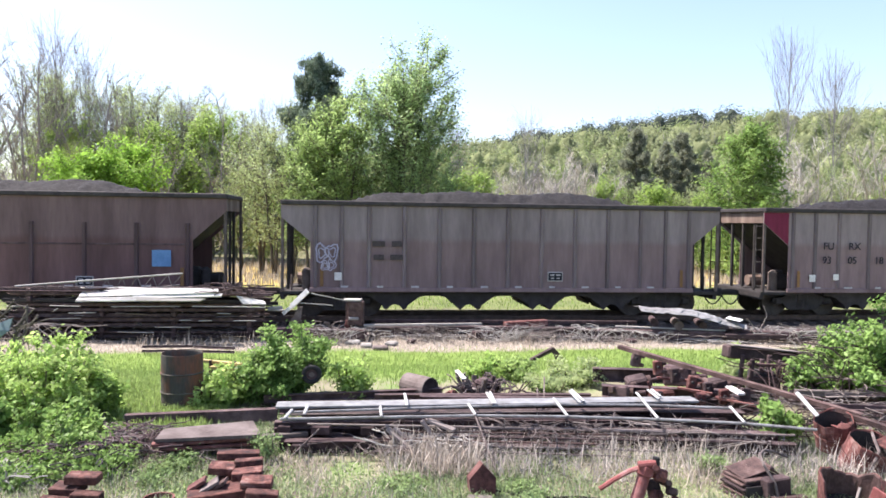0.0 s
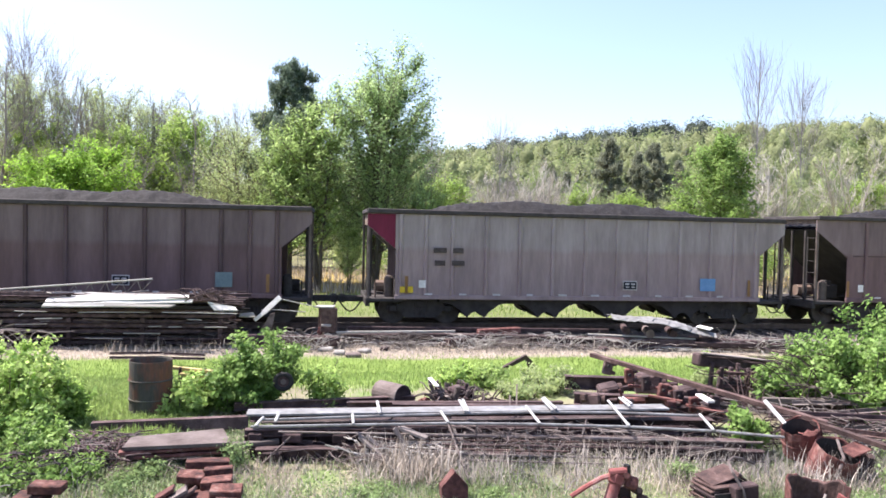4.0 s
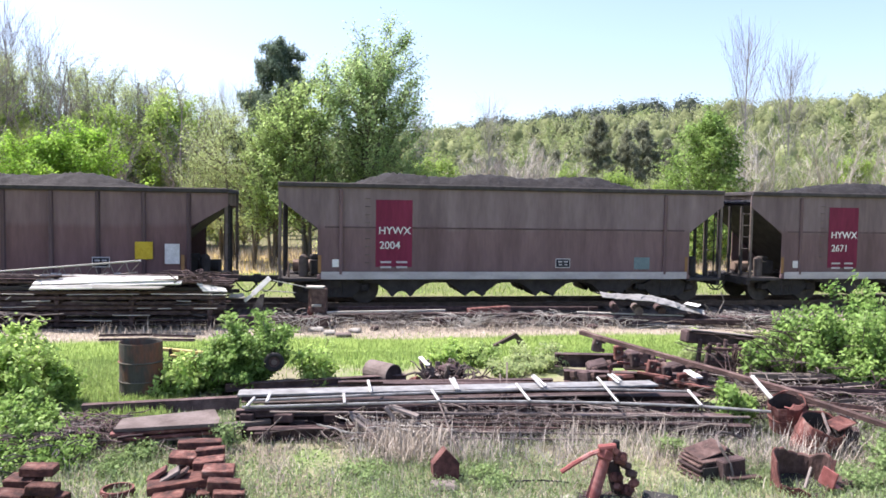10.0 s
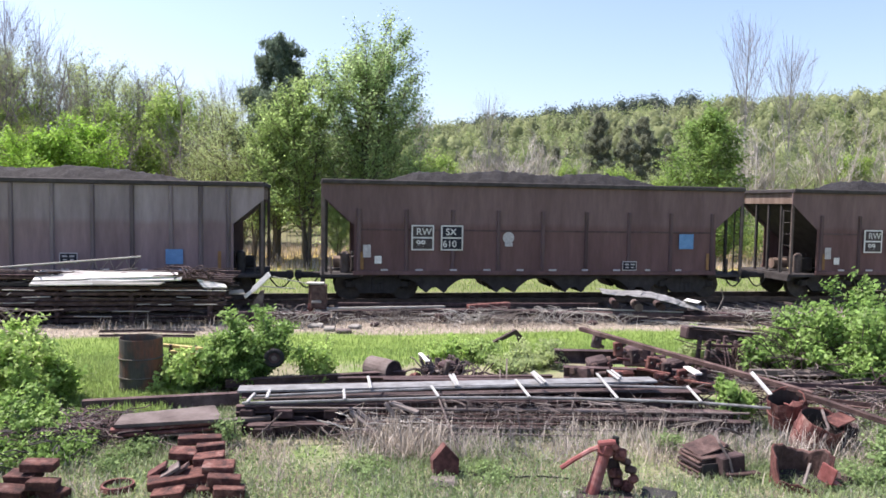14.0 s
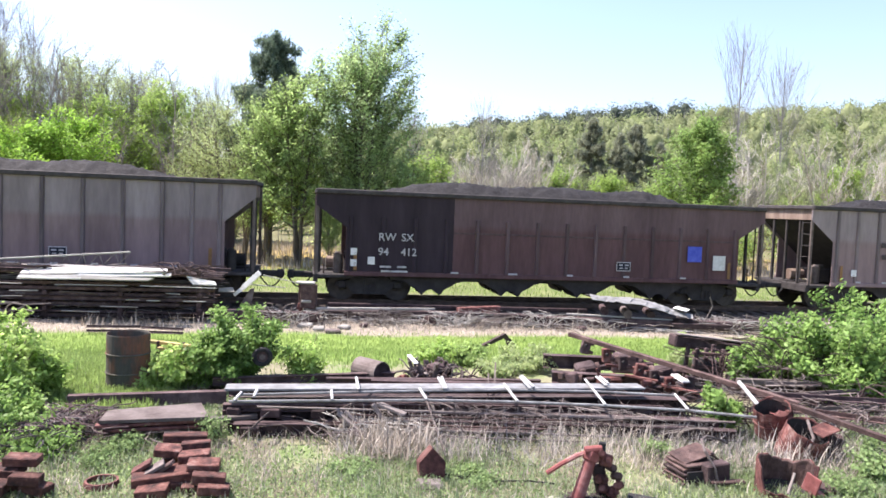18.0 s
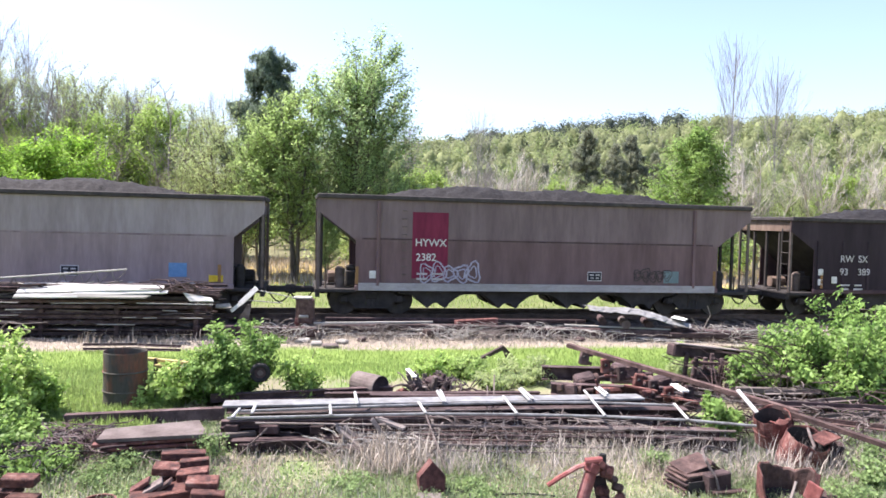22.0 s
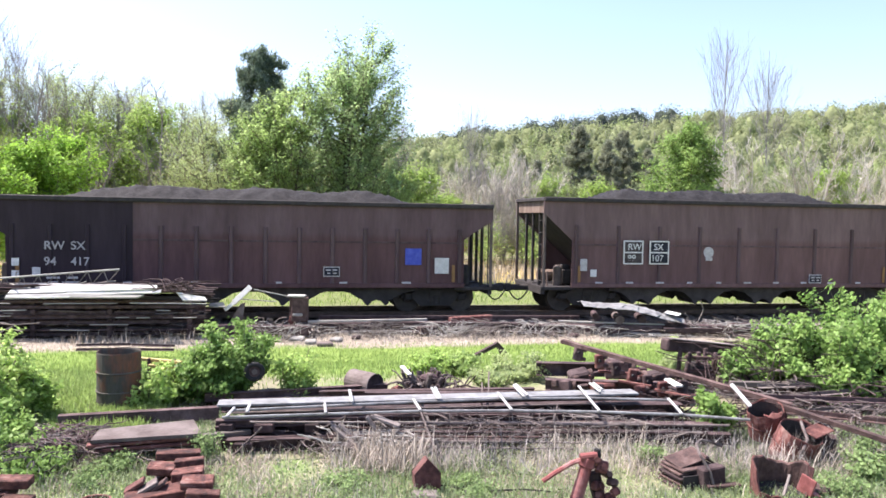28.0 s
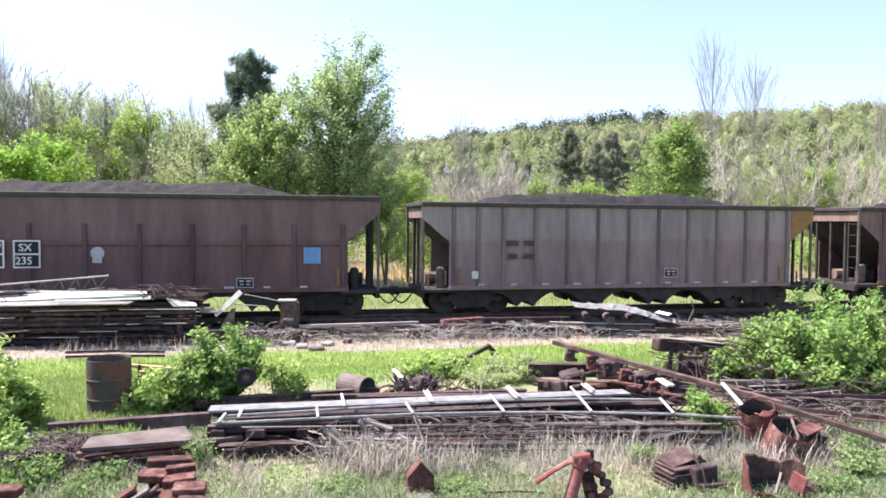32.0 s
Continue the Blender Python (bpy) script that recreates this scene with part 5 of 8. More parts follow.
def common_marks(car, a, cut, seed, away, up):
    rng = random.Random(seed)
    patch("reflector", M["amber"], car, -a + cut + 0.25, SILL + 0.45, 0.1, 0.55)
    patch("reflector", M["amber"], car, a - cut - 0.3, SILL + 0.45, 0.1, 0.55)
    patch("marking", M["white"], car, -a + cut + 0.75, SILL + 0.48, 0.22, 0.24)
    many = car.name in RIBBED and a < 7.2
    for k in range(10 if many else 6):
        x = -a + 1.95 + k * 1.1 if many else -a + 2.4 + k * 2.0 + rng.uniform(-0.3, 0.3)
        patch("marking", M["mark_white"], car, x, SILL + 0.16, rng.uniform(0.18, 0.3), 0.06, out=0.012 if many else 0.055)
    x, z = a - away, SILL + up
    patch("consolidated_stencil", M["mark_white"], car, x, z, 0.5, 0.31)
    patch("consolidated_stencil", M["mark_black"], car, x, z, 0.45, 0.25, out=0.02)
    for k in range(2):
        patch("marking", M["mark_white"], car, x - 0.1 + 0.2 * k, z + 0.05, 0.14, 0.05, out=0.028)
        patch("marking", M["mark_white"], car, x - 0.09 + 0.19 * k, z - 0.05, 0.11, 0.04, out=0.028)


def spray(car, x, z, seed, scale=1.0, mat="graffiti", letters=5):
    """Fat overlapping loops of spray paint that spell nothing."""
    rng = random.Random(seed)
    s = Shape()
    for k in range(letters):
        ph, tall = rng.uniform(0, 6), rng.uniform(0.2, 0.29)
        for grow, thick in ((1.0, 0.022), (0.55, 0.016)):
            pts = []
            for i in range(15):
                t = 2 * math.pi * i / 14
                wob = 1 + 0.22 * math.sin(3 * t + ph) + rng.uniform(-0.06, 0.06) * (0 < i < 14)
                pts.append((k * 0.33 * scale + 0.2 * scale * grow * math.cos(t) * wob, 0, tall * scale * grow * math.sin(t) * wob + 0.03 * math.sin(2 * k)))
            pts[-1] = pts[0]
            s.path(pts, thick * scale + 0.006, 5)
    return part("graffiti", s, M[mat], car, "pale looping spray paint", pose(x, -HALF - 0.012 - (0.05 if car.name in RIBBED else 0.0), z) @ Matrix.Diagonal((1, 0.3, 1, 1)))


def make_car(kind, label, paint=None):
    base = proto[kind]
    car = base if kind not in used else copy_thing(base, Matrix.Identity(4))
    used.add(kind)
    if kind not in ("smooth", "plain"):
        RIBBED.add(car.name)
    car["label"] = label
    TRAIN.append([car, kind, paint])
    return car


def build_train():
    order = []
    def add(kind, label, paint=None, dress=None):
        order.append((kind, label, paint, dress))
    def end_red(car, a, s=-1, mat="car_red"):
        x0, x1 = s * a, s * (a - 0.88)
        sh = Shape().prism([(x0, MID - 0.09), (x0, MID - 0.44), (x1, SILL + 1.58), (x1, MID - 0.09)], -HALF - 0.012, -HALF - 0.004)
        part("end_panel", sh, M[mat], car, "red-painted corner panel" if mat == "car_red" else "rust-orange corner panel")
    def split(car, x, z, left, right, size, mat, gap=0.62):
        lettering(left, size, M[mat], car, x, z)
        lettering(right, size, M[mat], car, x + gap, z)
    def d_square(blue, x):
        return lambda c, a: patch("sticker", M[blue], c, a - x, SILL + 1.0, 0.55, 0.5, "blue square sticker")
    def d_furx(c, a):
        end_red(c, a)
        split(c, -a + 2.1, SILL + 1.45, "FU", "RX", 0.34, "mark_black", 0.92)
        split(c, -a + 2.08, SILL + 0.98, "93", "05", 0.34, "mark_black", 0.92)
        lettering("18", 0.34, M["mark_black"], c, -a + 3.98, SILL + 0.98)
        patch("marking", M["white"], c, -a + 2.6, SILL + 0.52, 0.2, 0.2)
        patch("marking", M["teal"], c, a - 2.9, SILL + 0.5, 0.6, 0.4)
    def d_light(c, a, red=-1):
        end_red(c, a, red)
        bars(c, -a + 2.3, SILL + 1.55, 2, 0.42, 0.16, gap=0.4)
        patch("sticker", M["blue"], c, a - 2.8, SILL + 0.55, 0.55, 0.42, "blue square sticker")
        patch("marking", M["yellow"], c, -a + 1.25, SILL + 0.3, 0.42, 0.2)
    def d_hywx(number, pale, extra=None):
        def run(c, a):
            patch("red_panel", M["car_red"], c, -a + 3.55, SILL + 1.42, 1.15, 2.1, "maroon-red painted panel")
            lettering("HYWX", 0.33, M["white"], c, -a + 3.06, SILL + 1.4, y=-HALF - 0.03)
            lettering(number, 0.33, M["white"], c, -a + 3.09, SILL + 0.94, y=-HALF - 0.03)
            for k in range(2):
                for r in range(2):
                    patch("marking", M["mark_white"], c, -a + 3.3 + 0.5 * k, SILL + 0.52 - 0.16 * r, 0.34, 0.06, out=0.026)
            for k in range(9):
                part("grab_iron", Shape().box((0, 0, 0), (0.16, 0.03, 0.022), bevel=0.004), M["endpost"], c, at=pose(-a + 2.72, -HALF - 0.03, SILL + 0.5 + 0.25 * k))
            if pale:
                part("sill_stripe", Shape().box((0, -HALF - 0.055, SILL + 0.1), (HY_LEN - 2.6, 0.012, 0.24), bevel=0.004), M["sill"], c, "pale grey painted sill stripe")
            patch("marking", M["teal"] if not extra else M["blue"], c, a - 2.9, SILL + 0.5, 0.55, 0.4)
            if number == "2382":
                spray(c, -a + 3.45, SILL + 0.55, 3, 1.15)
                spray(c, a - 4.1, SILL + 0.55, 4, 0.8, "mark_dark")
        return run
    def d_panel(number):
        def run(c, a):
            h = LOW - SILL - 0.1
            x1 = -a + 4.35
            sh = Shape().prism([(-a + 0.02, LOW - 0.08), (-a + 0.02, LOW - 0.45), (-a + 0.96, SILL + 1.5), (-a + 0.96, SILL + 0.14), (x1, SILL + 0.14), (x1, LOW - 0.08)], -HALF - 0.014, -HALF - 0.004)
            part("black_panel", sh, M["car_black"], c, "sooty black painted end section")
            for o in c.children:
                if o.name.startswith("side_post") and o.location.x < x1 and o.location.y < 0:
                    o.material_slots[0].link = "OBJECT"; o.material_slots[0].material = M["car_black"]
            split(c, -a + 1.95, SILL + 1.12, "RW", "SX", 0.34, "mark_white", 0.72)
            split(c, -a + 1.95, SILL + 0.66, number[:2], number[2:], 0.34, "mark_white", 0.72)
            bars(c, -a + 2.2, SILL + 0.3, 2, 0.36, 0.06, "mark_white", 0.14)
            patch("sticker", M["indigo"], c, a - 2.6, SILL + 0.98, 0.52, 0.52, "blue square sticker")
            patch("marking", M["white"], c, a - 1.68, SILL + 0.7, 0.46, 0.5)
            patch("marking", M["white"], c, -a + 1.2, SILL + 0.75, 0.2, 0.22); patch("marking", M["white"], c, -a + 1.2, SILL + 0.4, 0.2, 0.22)
        return run
    def d_rusty(number, blue=True):
        def run(c, a):
            for k, (t1, t2) in enumerate((("RW", number[:2]), ("SX", number[2:]))):
                x = -a + 3.15 + 0.94 * k
                patch("number_board", M["white"], c, x, SILL + 1.18, 0.72, 0.8, "white-edged black marking block", out=0.02)
                for r, t in enumerate((t1, t2)):
                    patch("number_board", M["mark_black"] if k else M["mark_dark"], c, x, SILL + 1.37 - 0.38 * r, 0.62, 0.33, out=0.028)
                    lettering(t, 0.3, M["white"], c, x - 0.09 * len(t) - 0.03, SILL + 1.27 - 0.38 * r, y=-HALF - 0.036)
            s = Shape().tube((0, 0, 0), (0, -0.01, 0), 0.19, n=16)
            part("marking", s, M["mark_white"], c, at=pose(-a + 5.95, -HALF - 0.012, SILL + 1.2))
            patch("marking", M["mark_white"], c, -a + 5.95, SILL + 0.98, 0.26, 0.12)
            if blue:
                patch("sticker", M["blue"], c, a - 2.1, SILL + 1.12, 0.52, 0.5, "blue square sticker")
            patch("marking", M["mark_white"], c, -a + 1.4, SILL + 0.75, 0.24, 0.4)
        return run
    def d_long(c, a):
        for k, (t1, t2) in enumerate((("RW", "97"), ("SX", "148"))):
            patch("black_panel", M["mark_black"], c, -a + 3.45 + 1.06 * k, SILL + 0.85, 0.84, 1.35, "black marking panel")
            lettering(t1, 0.32, M["white"], c, -a + 3.3 + 0.9 * k, SILL + 1.12, y=-HALF - 0.026)
            lettering(t2, 0.32, M["white"], c, -a + 3.3 + 0.9 * k, SILL + 0.68, y=-HALF - 0.026)
            for r in range(2):
                patch("marking", M["mark_white"], c, -a + 3.5 + 1.05 * k, SILL + 0.42 - 0.16 * r, 0.4, 0.06, out=0.026)
        patch("sticker", M["yellow"], c, a - 2.4, SILL + 0.85, 0.5, 0.52, "yellow square sticker")
        patch("marking", M["white"], c, a - 1.6, SILL + 0.75, 0.42, 0.6)
    def d_grey(sticker=None, graf=False, gl=None):
        def run(c, a):
            bars(c, -a + 3.0, SILL + 1.5, 2, 0.4, 0.17, gap=0.42)
            if sticker:
                patch("sticker", M[sticker], c, a - 2.6, SILL + 0.55, 0.5, 0.45)
            if graf:
                spray(c, -a + 1.25, SILL + 1.2, 8, 0.95, "graffiti", 2)
                spray(c, -a + 1.35, SILL + 0.8, 9, 0.6, "graffiti", 2)
            if gl:
                end_red(c, a, gl, "amber")
        return run
    def d_plain(text=None):
        def run(c, a):
            if text:
                split(c, -a + 3.3, SILL + 1.45, "RW", "SX", 0.32, "mark_dark", 0.85)
                split(c, -a + 3.3, SILL + 1.0, text[:3], text[3:], 0.32, "mark_dark", 0.85)
            else:
                bars(c, -a + 3.5, SILL + 1.5, 2, 0.5, 0.2, gap=0.42)
            patch("sticker", M["blue"], c, a - 2.5, SILL + 0.55, 0.52, 0.42, "blue square sticker")
            patch("marking", M["yellow"], c, -a + 1.25, SILL + 0.3, 0.42, 0.2); patch("marking", M["yellow"], c, a - 1.4, SILL + 0.3, 0.42, 0.2)
        return run
    rusty = "rust-brown four-bay steel hopper car heaped with coal"
    grey = "dusty grey ribbed steel hopper car heaped with coal"
    light = "light grey ribbed steel hopper car heaped with coal"
    maroon = "smooth brown coal hopper car with maroon lettered panel"
    black = "red-brown ribbed hopper car with a sooty black end section"
    add("rusty", rusty + " and a blue sticker", None, d_square("blue", 1.9))
    add("ribbed", grey, None, d_grey(graf=True))
    add("ribbed", "grey ribbed steel hopper car with a red corner panel", None, d_furx)
    add("ribbed", "dark dusty ribbed steel hopper car heaped with coal", "car_dusk", d_grey("teal"))
    add("ribbed", light + ", red corner panel", "car_light", d_light)
    add("smooth", maroon, None, d_hywx("2032", False))
    add("panel", black, None, d_panel("94407"))
    add("long", "brown ribbed hopper car with black lettered panels and yellow sticker", None, d_long)
    add("smooth", maroon + " and pale sill", None, d_hywx("2004", True))
    add("smooth", maroon + " and pale sill", None, d_hywx("2671", True, True))
    add("ribbed", grey, None, d_grey("blue"))
    add("rusty", rusty, None, d_rusty("99610"))
    add("rusty", rusty, None, d_rusty("99211"))
    add("ribbed", grey, None, d_grey())
    add("panel", black, None, d_panel("94412"))
    add("ribbed", grey, None, d_grey("white"))
    add("plain", "light grey smooth-sided hopper car heaped with coal", "car_light", d_plain())
    add("smooth", maroon + " and looping graffiti", None, d_hywx("2382", True))
    add("panel", "dark brown ribbed hopper car with a black end section", "car_sooty", d_panel("93389"))
    add("plain", "light grey smooth-sided hopper car heaped with coal", None, d_plain("301230"))
    add("ribbed", light + ", red corner panel", "car_light", lambda c, a: d_light(c, a, 1))
    add("panel", black, None, d_panel("94417"))
    add("rusty", rusty, None, d_rusty("99107", False))
    add("ribbed", "dark dusty ribbed steel hopper car heaped with coal", "car_dusk", d_grey("teal"))
    add("rusty", rusty, None, d_rusty("99235"))
    add("ribbed", grey + ", orange corner panel", None, d_grey(None, False, 1))
    add("ribbed", "brown ribbed steel hopper car heaped with coal", "car_rust", d_grey())
    # copies first, so that the marks of one car are not copied to the next
    for kind, label, paint, dress in order:
        make_car(kind, label, paint)
    for (car, kind, paint), (_, _, _, dress) in zip(TRAIN, order):
        if paint:
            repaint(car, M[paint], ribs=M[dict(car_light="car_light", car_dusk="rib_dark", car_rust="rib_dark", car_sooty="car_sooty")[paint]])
        a = LENGTH[kind] / 2
        common_marks(car, a, 1.0, len(kind) + TRAIN.index([car, kind, paint]), dict(ribbed=5.55, smooth=5.65, panel=5.15, long=3.6, rusty=4.1, plain=5.5)[kind], 0.3 if kind == "rusty" else 0.5)
        dress(car, a)
    heaps = {}
    for n, row in enumerate(TRAIN):
        kind = row[1]
        key = (kind, n % 2)
        if key not in heaps:
            heaps[key] = coal_mesh(LENGTH[kind], len(heaps) + 3, TOPS[kind])
        row.append(tagged(new("coal_load", heaps[key]), "heap of black coal piled above a hopper car's rim", "coal", "coal loads"))


build_train()


# ---- the scrap yard ----
def V(*p):
    return Vector(p)


def ends(p, q, roll=0.0):
    """A pose at p whose x axis runs towards q."""
    p, q = Vector(p), Vector(q)
    d = (q - p).normalized()
    y = Vector((0, 0, 1)).cross(d).normalized()
    z = d.cross(y)
    m = Matrix((d, y, z)).transposed().to_4x4()
    return Matrix.Translation(p) @ m @ Matrix.Rotation(radians(roll), 4, "X")


def span(p, q):
    return (Vector(q) - Vector(p)).length


def beam_bm(length, w, h, kind="I", t=0.012):
    s = Shape()
    if kind == "I":
        s.box((length / 2, 0, h / 2 - t / 2), (length, w, t), bevel=0.003).box((length / 2, 0, -h / 2 + t / 2), (length, w, t), bevel=0.003)
        s.box((length / 2, 0, 0), (length, t, h - 2 * t))
    elif kind == "C":
        s.box((length / 2, 0, h / 2 - t / 2), (length, w, t), bevel=0.003).box((length / 2, 0, -h / 2 + t / 2), (length, w, t), bevel=0.003)
        s.box((length / 2, -w / 2 + t / 2, 0), (length, t, h - 2 * t))
    elif kind == "L":
        s.box((length / 2, 0, -h / 2 + t / 2), (length, w, t), bevel=0.003).box((length / 2, w / 2 - t / 2, 0), (length, t, h - t), bevel=0.003)
    elif kind == "pipe":
        s.tube((0, 0, 0), (length, 0, 0), h / 2, n=10, hollow=h * 0.12)
    else:
        s.box((length / 2, 0, 0), (length, w, h), bevel=min(w, h) * 0.12)
    return s


def bar(name, p, q, w, h, mat, label, category, kind="solid", group="", roll=0.0):
    return solo(name, beam_bm(span(p, q), w, h, kind), M[mat], ends(p, q, roll), label, category, group)


def shrub(seed, at, w, h, leaf, n, size, label, stems=14, lean=0.0):
    """Stems that spread from the root, each with short side shoots; the leaves sit along them, larger towards the tips."""
    rng, nrng = random.Random(seed), np.random.default_rng(seed)
    t = thing("shrub", Matrix.Translation((at[0], at[1], gz(at[0], at[1]))), label, "shrub")
    tips, face = [], []
    for k in range(stems):
        a, r = rng.uniform(0, 2 * math.pi), w * math.sqrt(rng.random()) * 0.92
        tall = rng.uniform(0.35, 1.0) if rng.random() < 0.8 else rng.uniform(0.9, 1.22)
        top = V(math.cos(a) * r + lean, math.sin(a) * r, h * tall * (1 - 0.32 * (r / w) ** 2))
        mid = V(top.x * 0.6 + rng.uniform(-.06, .06), top.y * 0.6, top.z * 0.5)
        root = V(top.x * 0.15, top.y * 0.15, -0.03)
        part("stem", Shape().tube(root, mid, 0.013, 0.009, 5).tube(mid, top, 0.009, 0.004, 4), M["bark"], t)
        out = V(math.cos(a) * 0.5 - 0.25, math.sin(a) * 0.5 - 0.15, 0.8)
        for j in range(8):
            f = rng.uniform(0.0, 1.0) ** 0.8
            e = root.lerp(mid, 0.45 + 0.55 * rng.random()) if j < 2 else mid.lerp(top, f)
            shoot = e + V(rng.uniform(-1, 1), rng.uniform(-1, 1), rng.uniform(-0.2, 0.9)) * (0.1 + 0.13 * w) * (1.15 - 0.6 * f)
            for g in (0.35, 0.7, 1.0):
                tips.append(tuple(e.lerp(shoot, g)))
                face.append((out.x + rng.uniform(-.4, .4), out.y + rng.uniform(-.4, .4), out.z))
    sp = 0.028 + 0.02 * w
    part("foliage", leaves("foliage", M[leaf], tips, (sp, sp, sp * 0.8), max(3, n // 6), size, nrng, 0.52, face), None, t)
    return t


def drum(name, at, r, h, mat, label, dent=0.0, hoops=(0.33, 0.66), open_top=True):
    t = thing(name, at, label, "drum")
    s = Shape()
    n = 28
    rim = [(1 + dent * math.sin(3 * k + 1) * 0.12) for k in range(n)]
    v, f = [], []
    levels = [0, 0.02, 0.3, 0.6, 0.98, 1.0]
    for j, z in enumerate(levels):
        for k in range(n):
            a = 2 * math.pi * k / n
            rr = r * (1 + (rim[k] - 1) * z) * (1.0 if 0 < j < 5 else 0.985)
            v.append((rr * math.cos(a), rr * math.sin(a), z * h + (h * min(0.1, dent * 0.3 * (math.sin(0.45 * k) + 0.5 * math.sin(1.35 * k + 1))) if j > 3 else 0)))
    for j in range(len(levels) - 1):
        f += [(j * n + k, j * n + (k + 1) % n, (j + 1) * n + (k + 1) % n, (j + 1) * n + k) for k in range(n)]
    m0 = len(v)
    for z in (0.97, 0.03):
        for k in range(n):
            a = 2 * math.pi * k / n
            rr = (r - 0.012) * (1 + (rim[k] - 1) * z)
            v.append((rr * math.cos(a), rr * math.sin(a), z * h + (h * min(0.1, dent * 0.3 * (math.sin(0.45 * k) + 0.5 * math.sin(1.35 * k + 1))) if z > 0.5 else 0)))
    top0 = 5 * n
    f += [(top0 + k, top0 + (k + 1) % n, m0 + (k + 1) % n, m0 + k) for k in range(n)]
    f += [(m0 + k, m0 + (k + 1) % n, m0 + n + (k + 1) % n, m0 + n + k) for k in range(n)]
    f += [tuple(range(n))[::-1], tuple(range(m0 + n, m0 + 2 * n))]
    s.add(v, f)
    part("shell", s, M[mat], t, smooth=False)
    # a near-black lining tube is added to darken the open drum's depth
    if name == "rusty_drum":
        part("lining", Shape().tube((0, 0, 0.05 * h), (0, 0, 0.93 * h), r * 0.93, n=n, caps=False), M["under"], t, "near-black lining added to darken the drum's inside")
        part("bottom", Shape().tube((0, 0, 0.04 * h), (0, 0, 0.1 * h), r * 0.86, n=n), M["under"], t)
    for z in hoops:
        ring = Shape()
        pts = [(r * 1.008 * math.cos(2 * math.pi * k / n), r * 1.008 * math.sin(2 * math.pi * k / n), z * h) for k in range(n + 1)]
        part("hoop", ring.path(pts, 0.011, 5), M[mat], t)
    return t


def tangle(name, at, w, h, n, r, mat, label, seed, category="scrap"):
    bent = 0.22 if category == "brushwood" else 0.7
    """Bent rods and roots lying over one another."""
    rng = random.Random(seed)
    s = Shape()
    for _ in range(n):
        p = V(rng.uniform(-w, w), rng.uniform(-w * .6, w * .6), rng.uniform(0, h * 0.4))
        d = V(rng.uniform(-1, 1), rng.uniform(-.6, .6), rng.uniform(-.1, 1)).normalized()
        pts = [p]
        for k in range(5):
            d = (d + V(rng.uniform(-1, 1) * bent, rng.uniform(-.7, .7) * bent, rng.uniform(-1.05, .65) * bent)).normalized()
            p = p + d * w * 0.35
            p.z = min(max(p.z, 0.0), h)
            pts.append(p.copy())
        s.path(pts, r * rng.uniform(0.6, 1.4), 5)
    return solo(name, s, M[mat], Matrix.Translation(at), label, category, kind="stuff")


def ladder(near, far, rungs, label):
    """near, far: points along the two rails; rungs: their near and far ends."""
    t = thing("ladder", Matrix.Identity(4), label, "ladder", "aluminium ladders")
    for pts in (near, far):
        part("rail", Shape().path([Vector(p) for p in pts], 0.016, 8), M["alu"], t)
    for a, b in rungs:
        part("rung", Shape().box((span(a, b) / 2, 0, 0.015), (span(a, b) + 0.03, 0.032, 0.024), bevel=0.007), M["rung"], t, at=ends(a, b))
    return t


